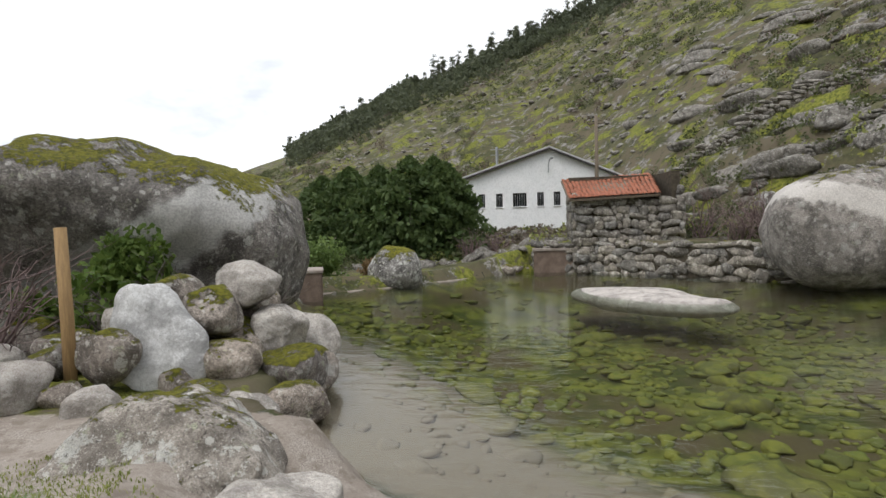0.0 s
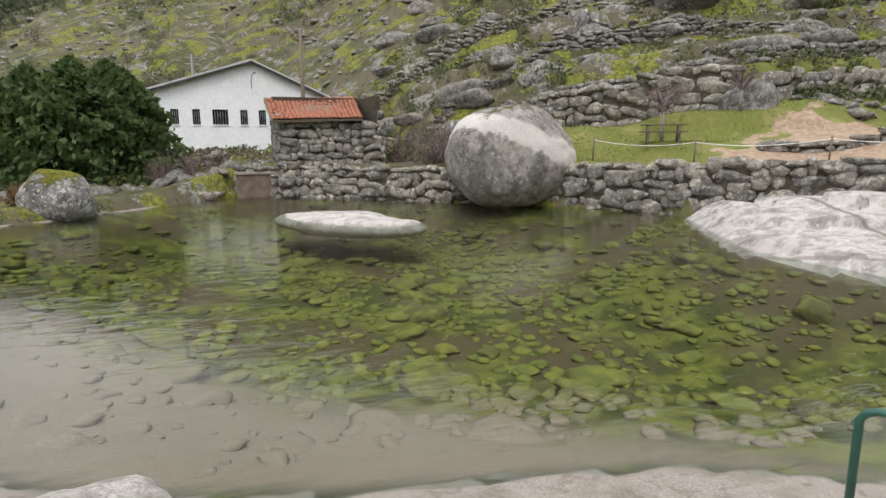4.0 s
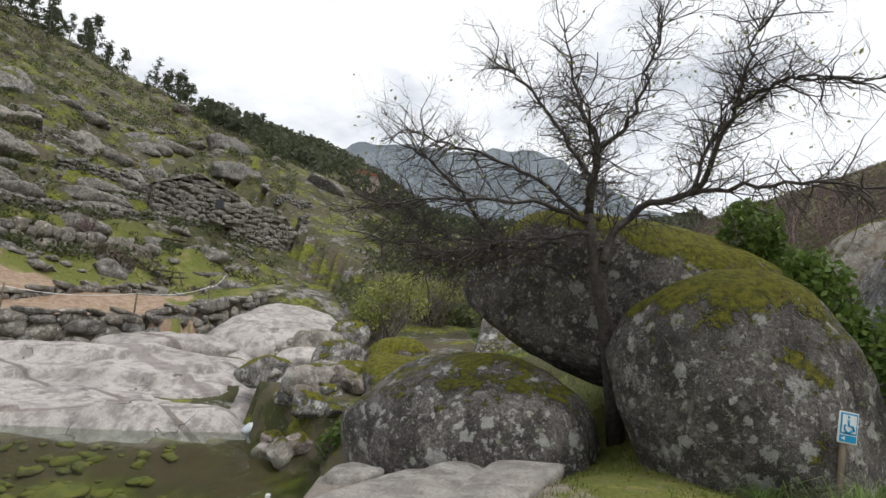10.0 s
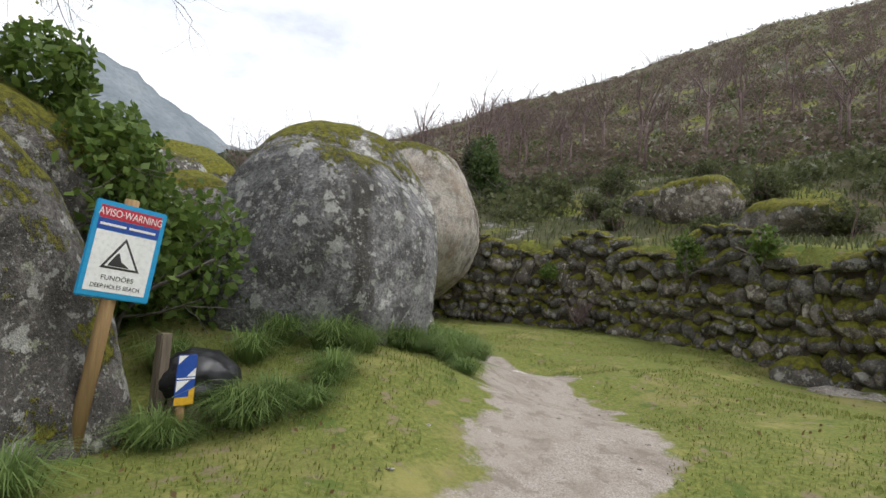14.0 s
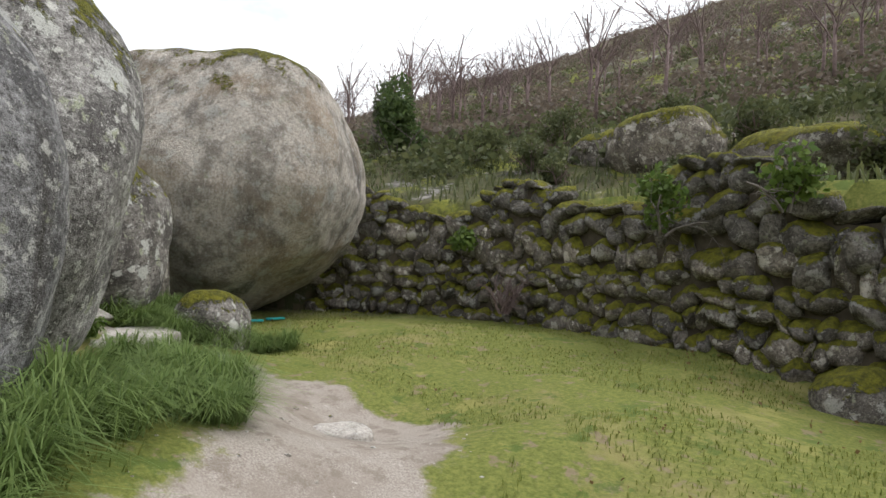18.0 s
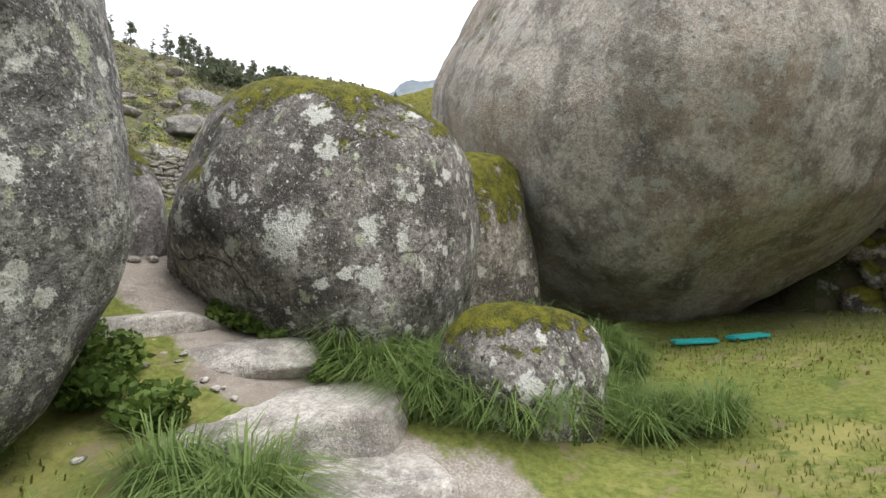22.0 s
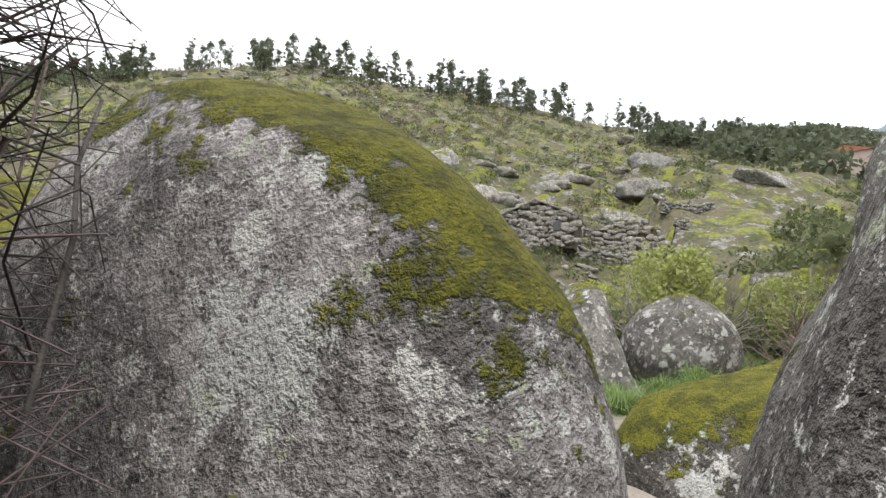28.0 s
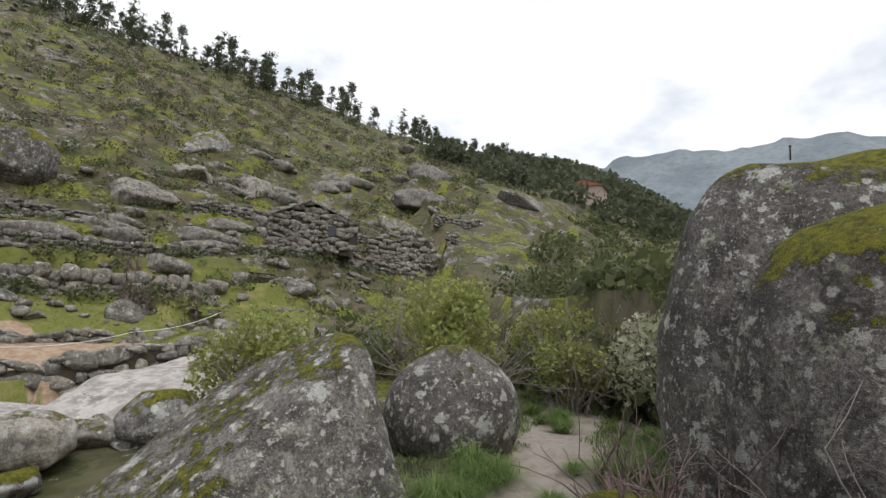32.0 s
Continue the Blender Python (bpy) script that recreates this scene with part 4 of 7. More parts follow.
for i in range(26):
    x, y = g.uniform(9.5, 12.2), g.uniform(-0.9, 1.7)
    s = g.uniform(0.15, 0.42)
    boulder("rock", "angular grey rock at the mouth of the creek", (x, y, max(gz(x, y) - 0.12, -0.2)), (s * 1.3, s, s * 0.8), (ROCK_BANK, ROCK_GREY, ROCK_PILE)[i % 3], 160 + i, g.uniform(0, 180), sub=4, square=3.0, cuts=10, cutdepth=0.58, group="rocks at the creek mouth")


def bed_material():
    k = Nodes("algae_stone")
    c = k.mix(k.rand(), (0.16, 0.175, 0.045), (0.10, 0.085, 0.045))
    c = k.mix(k.step(k.noise(3, 5), 0.4, 0.65), c, (0.22, 0.21, 0.045))
    y = k.math("ADD", k.xyz()[1], k.math("MULTIPLY", k.xyz()[0], 0.75))
    c = k.mix(k.step(y, 5.0, 8.5, 1.0, 0.0), c, k.mix(k.step(k.noise(24, 5, 0.75), 0.3, 0.7), (0.20, 0.15, 0.12), (0.31, 0.245, 0.2)))
    k.bump(k.noise(12, 5), 0.5, 0.03)
    return k.done(c, 0.9, 0.2)


ALGAE = bed_material()
bed_meshes = []
for s in range(6):
    v, f = stone_points(300 + s, (1, 0.75, 0.34), 3, 3.0, 0.2, 10, 4, 0.56)
    bed_meshes.append(mesh_of("bed_stone", v, f, ALGAE))
n = 0
while n < 290:
    x, y = g.uniform(-9, 13), g.uniform(3, 26)
    e = float(inside_edge(np.array([(x, y)]), POND)[0])
    if e > -1.0:
        continue
    s = g.uniform(0.12, 0.4) * (1.9 if g.uniform() < 0.18 else 1)
    z = gz(x, y)
    ob = link("bed_stone", bed_meshes[n % 6], m=pose(x, y, min(z + s * (0.12 if y + 0.75 * x > 7 else -0.14), -0.05 - s * 0.42), 0, 0, g.uniform(0, 360)) @ Matrix.Scale(s, 4))
    tagged(ob, "algae-covered stone on the pool bed", "stone", "stones of the pool bed")
    n += 1

geo = Geo()
gv = [stone_points(310 + i, (1, 0.75, 0.4), 2, 3.0, 0.2, 8, 3, 0.6) for i in range(5)]
gp = np.column_stack([g.uniform(-9, 12.5, 6000), g.uniform(3, 20, 6000), np.zeros(6000)])
deep = (gp[:, 1] + 1.1 * gp[:, 0] > 6.5) | (g.uniform(0, 1, 6000) < 0.3)
gp = gp[deep & (inside_edge(gp[:, :2], POND) < -0.5) & (vnoise(gp * 0.45, 77) > -0.35)][:2200]
for (x, y, _), z in zip(gp, ground_at(gp[:, 0], gp[:, 1])):
    s = g.uniform(0.05, 0.2)
    v, f = gv[g.randint(5)]
    a = g.uniform(0, 6.28)
    turn = np.array(((math.cos(a), -math.sin(a), 0), (math.sin(a), math.cos(a), 0), (0, 0, 1)))
    geo.add(v @ turn.T * s + np.array((x, y, min(z + s * 0.1, -0.06 - s * 0.5))), f)
tagged(link("bed_gravel", geo.mesh("bed_gravel", ALGAE)), "small algae-grown stones covering the pool bed", "gravel", kind="stuff")

# smooth pale granite slab running down into the pool
sx, sy = np.meshgrid(np.linspace(9, 24, 150), np.linspace(1.5, 15.5, 140))
sp = np.stack([sx.ravel(), sy.ravel()], 1)
se = -inside_edge(sp, SLAB)
q3 = np.stack([sp[:, 0], sp[:, 1], sp[:, 0] * 0], 1)
steps = fbm(q3 * np.array((0.55, 0.28, 1)), 3, 41)
sz = slab_height(sp, se) + 0.19 * smooth(se / 1.5) * (np.floor(steps * 1.5) * 0.9 + steps) + 0.014 * fbm(q3 * 2.2, 3, 44)
cells = np.arange(150 * 140).reshape(140, 150)
sq = np.stack([cells[:-1, :-1], cells[:-1, 1:], cells[1:, 1:], cells[1:, :-1]], -1).reshape(-1, 4)
keep = (se[sq] > -0.55).all(1)
tagged(link("granite_slab", mesh_of("granite_slab", np.column_stack([sp, sz]), sq[keep], ROCK_SLAB)), "smooth pale water-worn granite slab sloping into the pool", "rock", kind="structure")

# ---- dry stone walls ----
STONES, STONES_MOSSY, STONES_SQUARE = [], [], []
for s in range(9):
    for box, mat_s, seed, sq in ((STONES, ROCK_WALL, 400, 5.0), (STONES_MOSSY, ROCK_MOSSY, 430, 5.0)):
        v, f = stone_points(seed + s, (0.5, 0.42, 0.5), 3, sq, 0.1, 9, 3, 0.74)
        box.append(mesh_of("stone", v, f, mat_s))
EARTH = plain("wall_earth", (0.10, 0.085, 0.065), (0.05, 0.042, 0.032), 6, 0.95, 0.8, 0.1)


def along(line, s):
    line = np.asarray(line, float)
    seg = np.linalg.norm(np.diff(line, axis=0), axis=1)
    cum = np.concatenate([[0], np.cumsum(seg)])
    k = min(np.searchsorted(cum, s, side="right") - 1, len(seg) - 1)
    d = (line[k + 1] - line[k]) / seg[k]
    return line[k] + d * (s - cum[k]), d, cum[-1]


def drystone(name, label, line, base, top, stone, meshes, seed, joined=False, face=1, limit=300, thick=0.5, widths=(0.5, 0.7, 0.9, 1.1, 1.4, 1.8), tumble=1.0):
    """A wall of single stones in rough courses along a line, with an earth core. base and top give heights at a place."""
    g = R(seed)
    root = thing(name, label, "stone wall", kind="structure")
    total = along(line, 0)[2]
    core, ring, geo, count = Geo(), [], Geo(), 0
    n = max(4, int(total / 0.7))
    for k in range(n + 1):
        p, d, _ = along(line, total * k / n)
        nrm = np.array((-d[1], d[0])) * face
        a, b = p + nrm * thick * 0.12, p - nrm * thick
        zb, zt = base(p), top(p) - 0.18
        ring.append([(a[0], a[1], zb - 0.4), (a[0], a[1], zt), (b[0], b[1], zt), (b[0], b[1], zb - 0.4)])
    core.add(np.array(ring).reshape(-1, 3), [(4 * k + i, 4 * k + (i + 1) % 4, 4 * k + 4 + (i + 1) % 4, 4 * k + 4 + i) for k in range(n) for i in range(4)] + [(3, 2, 1, 0), (4 * n, 4 * n + 1, 4 * n + 2, 4 * n + 3)])
    part("core", core.mesh("core", EARTH, False), root)
    hmax = max(top(along(line, total * k / 20)[0]) - base(along(line, total * k / 20)[0]) for k in range(21))
    z0 = 0.0
    while z0 < hmax:
        hh = stone[1] * g.uniform(0.75, 1.25)
        s = g.uniform(-0.3, 0)
        while s < total:
            w = stone[0] * g.choice(widths)
            sc = min(max(s + w / 2, 0), total)
            p, d, _ = along(line, sc)
            h = top(p) - base(p)
            if z0 < h - 0.06:
                h1 = min(hh, h - z0) * g.uniform(0.85, 1.15)
                nrm = np.array((-d[1], d[0])) * face
                p = p + nrm * g.uniform(-0.03, 0.05)
                m = pose(p[0], p[1], base(p) + z0 + h1 / 2 + g.uniform(-0.3, 0.3) * h1, tumble * g.uniform(-8, 8), tumble * g.uniform(-14, 14), math.degrees(math.atan2(d[1], d[0])) + g.uniform(-8, 8)) @ Matrix.Diagonal((w * 1.15, thick * 0.95 * g.uniform(0.85, 1.2), h1 * g.uniform(1.1, 1.55), 1))
                me_s = meshes[g.randint(len(meshes))]
                if joined or count >= limit:
                    vv = np.array([m @ q.co for q in me_s.vertices])
                    geo.add(vv, [q.vertices[:] for q in me_s.polygons])
                else:
                    link("stone", me_s, root, m)
                count += 1
            s += w
        z0 += hh
    if geo.n:
        tagged(part("rubble", geo.mesh("rubble", meshes[0].materials[0]), root), kind="stuff")
    return root


drystone("wall_lawn", "dry stone wall of grey granite holding the lawn above the pool", [(10.7, 19.6), (11.5, 18.4), (12.6, 16.75), (13.6, 15.2), (16.4, 11.7), (19.3, 8.6), (22.6, 7.3), (26.4, 5.2)], lambda p: max(-0.3, gz(p[0] - 0.8, p[1] - 0.8) - 0.25), lambda p: 1.78 + 0.06 * max(0, p[0] - 12) + 0.15 * max(0, p[0] - 19), (0.62, 0.36), STONES, 1, face=-1)
drystone("wall_mill", "dry stone wall along the pool below the stone shed", [(-1.3, 28.85), (2.3, 27.1), (4.85, 24.9), (7.4, 22.3), (8.6, 22.0)], lambda p: -0.3, lambda p: 1.5, (0.62, 0.38), STONES, 2, face=-1)
drystone("wall_mossy", "tall old dry stone wall thick with moss and ivy", MOSSWALL[:6], lambda p: gz(p[0], p[1] + 0.9) - 0.3, lambda p: gz(p[0], p[1] + 0.9) + 2.45 + 0.35 * math.sin(p[0] * 1.7), (0.36, 0.33), STONES_MOSSY, 3, face=-1, limit=300, thick=0.6, widths=(0.45, 0.65, 0.85, 1.0, 1.2, 1.5), tumble=1.5)
drystone("wall_terrace", "dry stone terrace wall behind the lawn", [(13.2, 25.6), (17.5, 22.6), (20.2, 20.6), (23.5, 19.2), (28, 17.8), (33.5, 16.0)], lambda p: gz(p[0] - 0.6, p[1] - 0.8) - 0.2, lambda p: gz(p[0] - 0.6, p[1] - 0.8) + 1.35 + 0.7 * (p[0] < 21), (0.75, 0.45), STONES, 4, face=-1)
drystone("wall_divider", "low broken dry stone wall across the lawn", [(17.6, 15.6), (21.2, 12.9), (25, 11.2), (31, 10.4)], lambda p: gz(p[0], p[1]) - 0.1, lambda p: gz(p[0], p[1]) + 0.35, (0.6, 0.3), STONES, 5, face=-1, joined=True)
for k, (line, h) in enumerate((([(12, 33), (19, 29.5), (27, 25), (35, 21.5), (43, 17.5), (56, 12)], 1.2), ([(8, 37), (16, 36), (25, 31.5), (34, 27)], 1.1), ([(-2, 52), (10, 45), (20, 41), (30, 36.5)], 1.3), ([(40, 27), (52, 20.5), (66, 14)], 1.0))):
    drystone("wall_hill", "dry stone terrace wall on the hillside", line, lambda p: gz(*p) - 0.3, lambda p, h=h: gz(*p) + 0.8 * h, (0.5, 0.28), STONES, 6 + k, face=-1, joined=True)


# ---- houses ----
def slab_between(a, b, c, d, thick):
    """A plate with the given four corners on top."""
    q = np.array([a, b, c, d], float)
    n = np.cross(q[1] - q[0], q[3] - q[0])
    n /= np.linalg.norm(n)
    if n[2] < 0:
        n = -n
    return np.concatenate([q, q - n * thick]), [(0, 1, 2, 3), (7, 6, 5, 4), (0, 4, 5, 1), (1, 5, 6, 2), (2, 6, 7, 3), (3, 7, 4, 0)]


def wall_with_windows(x0, x1, z0, z1, y, thick, holes, peak=None):
    """A wall along x whose openings go through; holes: x, z, width, height of each."""
    geo = Geo()
    zlo, zhi = min(h[1] for h in holes), max(h[1] + h[3] for h in holes)
    geo.box((x0, y, z0), (x1, y + thick, zlo))
    edge = x0
    for hx, hz, hw, hh in sorted(holes):
        geo.box((edge, y, zlo), (hx, y + thick, zhi))
        edge = hx + hw
    geo.box((edge, y, zlo), (x1, y + thick, zhi))
    pts = [(x0, zhi), (x1, zhi), (x1, z1)] + ([peak] if peak else []) + [(x0, z1)]
    n = len(pts)
    geo.add([(px, y, pz) for px, pz in pts] + [(px, y + thick, pz) for px, pz in pts], [tuple(range(n)), tuple(range(2 * n - 1, n - 1, -1))] + [(i, i + n, (i + 1) % n + n, (i + 1) % n) for i in range(n)])
    return geo


house = thing("white_house", "long white-rendered building with a low gable and small barred windows", "house", (0, 0, 0))
wins = [(-6.58, 3.85, 0.5, 1.05), (-5.22, 3.85, 0.5, 1.05), (-3.85, 3.85, 0.5, 1.05), (-2.55, 3.85, 1.05, 1.05), (-0.68, 3.85, 0.5, 1.05), (0.58, 3.85, 0.5, 1.05), (1.84, 3.85, 0.5, 1.05)]
part("front_wall", wall_with_windows(-7.8, 5.9, 0.6, 5.7, 43.0, 0.35, wins, (0.3, 8.2)).mesh("front_wall", WHITE_WALL, False), house)
part("side_wall", Geo().box((-7.8, 43.35, 0.6), (-7.45, 66, 5.7)).mesh("side_wall", WHITE_WALL, False), house)
part("side_wall", Geo().box((5.55, 43.35, 0.6), (5.9, 66, 5.7)).mesh("side_wall", WHITE_WALL, False), house)
part("back_wall", Geo().box((-7.4, 65.65, 0.6), (5.5, 66, 5.7)).mesh("back_wall", WHITE_WALL, False), house)
ROOFING = plain("pale_roofing", (0.42, 0.42, 0.42), (0.55, 0.55, 0.56), 1.5, 0.8, 0.3)
DARK_TRIM = plain("dark_trim", (0.05, 0.045, 0.045), (0.08, 0.07, 0.07), 3, 0.8, 0.3)
for a, b in (((-8.2, 5.62), (0.3, 8.32)), ((0.3, 8.32), (6.3, 5.62))):
    v, f = slab_between((a[0], 42.7, a[1] + 0.08), (b[0], 42.7, b[1] + 0.08), (b[0], 66.3, b[1] + 0.08), (a[0], 66.3, a[1] + 0.08), 0.12)
    part("roof", Geo().add(v, f).mesh("roof", ROOFING, False), house)
    v, f = slab_between((a[0], 42.62, a[1] - 0.05), (b[0], 42.62, b[1] - 0.05), (b[0], 42.99, b[1] - 0.05), (a[0], 42.99, a[1] - 0.05), 0.1)
    part("verge", Geo().add(v, f).mesh("verge", DARK_TRIM, False), house, "dark verge board")
for hx, hz, hw, hh in wins:
    win = part("window", Geo().box((hx + 0.003, 43.2, hz + 0.003), (hx + hw - 0.003, 43.23, hz + hh - 0.003)).mesh("window", GLASS_DARK, False), house, "dark window with upright bars")
    for b in range(3 if hw < 0.8 else 5):
        bx = hx + hw * (b + 1) / (4 if hw < 0.8 else 6)
        part("bar", Geo().tube([(bx, 43.1, hz), (bx, 43.1, hz + hh)], 0.018, 5).mesh("bar", GREY_METAL), win)
    part("sill", Geo().box((hx - 0.05, 42.93, hz - 0.07), (hx + hw + 0.05, 43.0, hz - 0.01), 0.01).mesh("sill", WHITE_WALL, False), win)
lamp = thing("wall_lamp", "curved street lamp arm fixed to the white gable", "lamp", (0.2, 42.98, 6.4))
part("arm", Geo().tube([(0, 0, 0), (0, -0.25, 0.5), (0.05, -0.7, 0.85), (0.2, -1.1, 0.95)], 0.035, 6).mesh("arm", GREY_METAL), lamp)
part("head", Geo().box((0.08, -1.5, 0.88), (0.34, -1.05, 1.0), 0.04).mesh("head", GREY_METAL), lamp)

pole = thing("utility_pole", "brown wooden utility pole behind the stone shed", "pole", (3.4, 40.0, gz(3.4, 40.0) - 0.2))
part("shaft", Geo().tube([(0, 0, 0), (0.02, 0, 4), (0.03, 0, 8.6)], (0.16, 0.14, 0.11), 10).mesh("shaft", WOOD_GREY), pole)
part("crossarm", Geo().box((-0.5, -0.05, 8.0), (0.55, 0.05, 8.1), 0.01).mesh("crossarm", WOOD_GREY), pole)
lattice = thing("lattice_mast", "pale concrete power mast on the slope", "pole", (-4.4, 62, gz(-4.4, 62) - 0.3))
part("mast", Geo().tube([(0, 0, 0), (0, 0, 8.5)], (0.22, 0.14), 4).mesh("mast", GREY_METAL, False), lattice)
for z in (7.6, 8.2):
    part("arm", Geo().box((-0.7, -0.04, z), (0.7, 0.04, z + 0.07)).mesh("arm", GREY_METAL, False), lattice)

# stone shed with a red tiled roof
shed = thing("stone_shed", "ruined granite shed with a sagging red tile roof", "shed", (0, 0, 0))
geo = Geo()


def rubble(root, x0, x1, z0, z1, y, seed, along_y=None, slope=None, size=(0.5, 0.4), limit=80):
    """Faces of a rubble wall: single stones over a core."""
    gg = R(seed)
    z = z0
    count = 0
    while z < z1 - 0.05:
        h = size[1] * gg.uniform(0.8, 1.25)
        x = x0
        while x < x1 - 0.05:
            w = min(size[0] * gg.choice((0.45, 0.65, 0.9, 1.2, 1.7)), x1 - x + 0.1)
            lim = slope(x + w / 2) if slope else z1
            if z + h * 0.5 < lim:
                pos = (x + w / 2, y, z + h / 2) if along_y is None else (along_y, x + w / 2, z + h / 2)
                m = pose(pos[0], pos[1], pos[2] + gg.uniform(-0.25, 0.25) * h, gg.uniform(-6, 6), gg.uniform(-12, 12), (0 if along_y is None else 90) + gg.uniform(-6, 6)) @ Matrix.Diagonal((w * 1.15, 0.42, h * gg.uniform(1.0, 1.5), 1))
                link("stone", STONES[gg.randint(len(STONES))], root, m)
                count += 1
            x += w
        z += h
    return count


SHED_X0, SHED_X1, SHED_Y0, SHED_Y1 = 0.7, 5.7, 27.4, 31.5
for lo, hi in (((SHED_X0, SHED_Y0 + 0.05, -0.2), (SHED_X1, SHED_Y0 + 0.4, 3.55)), ((SHED_X0, SHED_Y1 - 0.4, 0), (SHED_X1, SHED_Y1, 5.0)), ((SHED_X0, SHED_Y0 + 0.41, 0), (SHED_X0 + 0.4, SHED_Y1 - 0.41, 3.6)), ((SHED_X1 - 0.4, SHED_Y0 + 0.41, 0), (SHED_X1, SHED_Y1 - 0.41, 4.9))):
    part("wall_core", Geo().box(lo, hi).mesh("wall_core", EARTH, False), shed)
rubble(shed, SHED_X0, SHED_X1, 0.0, 3.7, SHED_Y0, 61)
rubble(shed, SHED_Y0, SHED_Y1, 0.6, 5.1, 0, 62, along_y=SHED_X1, slope=lambda v: 3.9 + 1.2 * (v - SHED_Y0) / 4)
rubble(shed, SHED_Y0, SHED_Y1, 0.6, 4.0, 0, 63, along_y=SHED_X0)
roof = part("roof", Geo().add(*slab_between((0.3, 27.0, 3.62), (4.6, 27.0, 3.75), (5.2, 31.8, 5.05), (0.3, 31.8, 4.9), 0.1)).mesh("roof", WOOD_GREY, False), shed, "sagging roof of red clay tiles")
tg, tilemesh = R(64), None
arc = [(math.cos(a) * 0.09, math.sin(a) * 0.05) for a in np.linspace(0, math.pi, 6)]
tv = [(x, yy, z) for yy, k in ((0, 1.0), (0.46, 0.82)) for x, z in [(q * k, w * k) for q, w in arc] + [(q * k * 0.85, w * k * 0.8 - 0.004) for q, w in arc]]
tf = [(i, i + 1, 13 + i, 12 + i) for i in range(5)] + [(6 + i, 18 + i, 19 + i, 7 + i) for i in range(5)] + [(i, 6 + i, 7 + i, i + 1) for i in range(5)]
tilemesh = mesh_of("tile", tv, tf, TILE_RED)
for r in range(12):
    for c in range(22):
        u, w = (c + 0.5) / 22, r / 12
        x = 0.35 + (4.3 + 0.6 * w) * u
        y = 27.0 + 4.8 * w
        z = 3.64 + 0.13 * u + (1.28 + 0.02 * u) * w - 0.10 * math.sin(math.pi * u) * math.sin(math.pi * w) + tg.uniform(0, 0.03)
        link("tile", tilemesh, roof, pose(x, y, z + 0.03, 15 + tg.uniform(-3, 3), tg.uniform(-4, 4), tg.uniform(-5, 5)) @ Matrix.Diagonal((1.15, 1.0, 1.1, 1)))

# intake box of the weir, iron grate, concrete block at the other end
box = thing("intake_box", "square concrete intake box at the water's edge", "concrete box", (-0.3, 28.5, -0.4))
part("body", Geo().box((-1.1, -0.6, 0), (1.1, 0.7, 1.55), 0.04).mesh("body", RUST_CONC, False), box)
part("rim", Geo().box((-1.16, -0.66, 1.5), (1.16, 0.76, 1.62), 0.02).mesh("rim", CONCRETE, False), box)
grate = thing("iron_grate", "small rusty iron grate in the pool wall", "grate", (3.0, 26.55, 0.1), -36)
for k in range(5):
    part("bar", Geo().tube([(-0.3 + 0.15 * k, 0, 0), (-0.3 + 0.15 * k, 0, 0.6)], 0.018, 5).mesh("bar", DARK_TRIM), grate)
    part("bar", Geo().tube([(-0.34, 0, 0.05 + 0.12 * k), (0.34, 0, 0.05 + 0.12 * k)], 0.014, 5).mesh("bar", DARK_TRIM), grate)
block = thing("concrete_block", "dark stained concrete block beside the weir", "concrete block", (-10.3, 18.6, -0.5), 20)
part("body", Geo().box((-1.0, -0.9, 0), (1.0, 0.9, 1.55), 0.04).mesh("body", RUST_CONC, False), block)
part("cap", Geo().box((-1.04, -0.94, 1.5), (1.04, 0.94, 1.6), 0.02).mesh("cap", CONCRETE, False), block)
tagged(link("weir_sill", Geo().tube([(-10, 20.1, -0.1), (-7.3, 22.2, -0.1), (-1.6, 29.0, -0.1)], 0.17, 6).mesh("weir_sill", CONCRETE)), "low concrete sill of the weir", "weir", kind="structure")


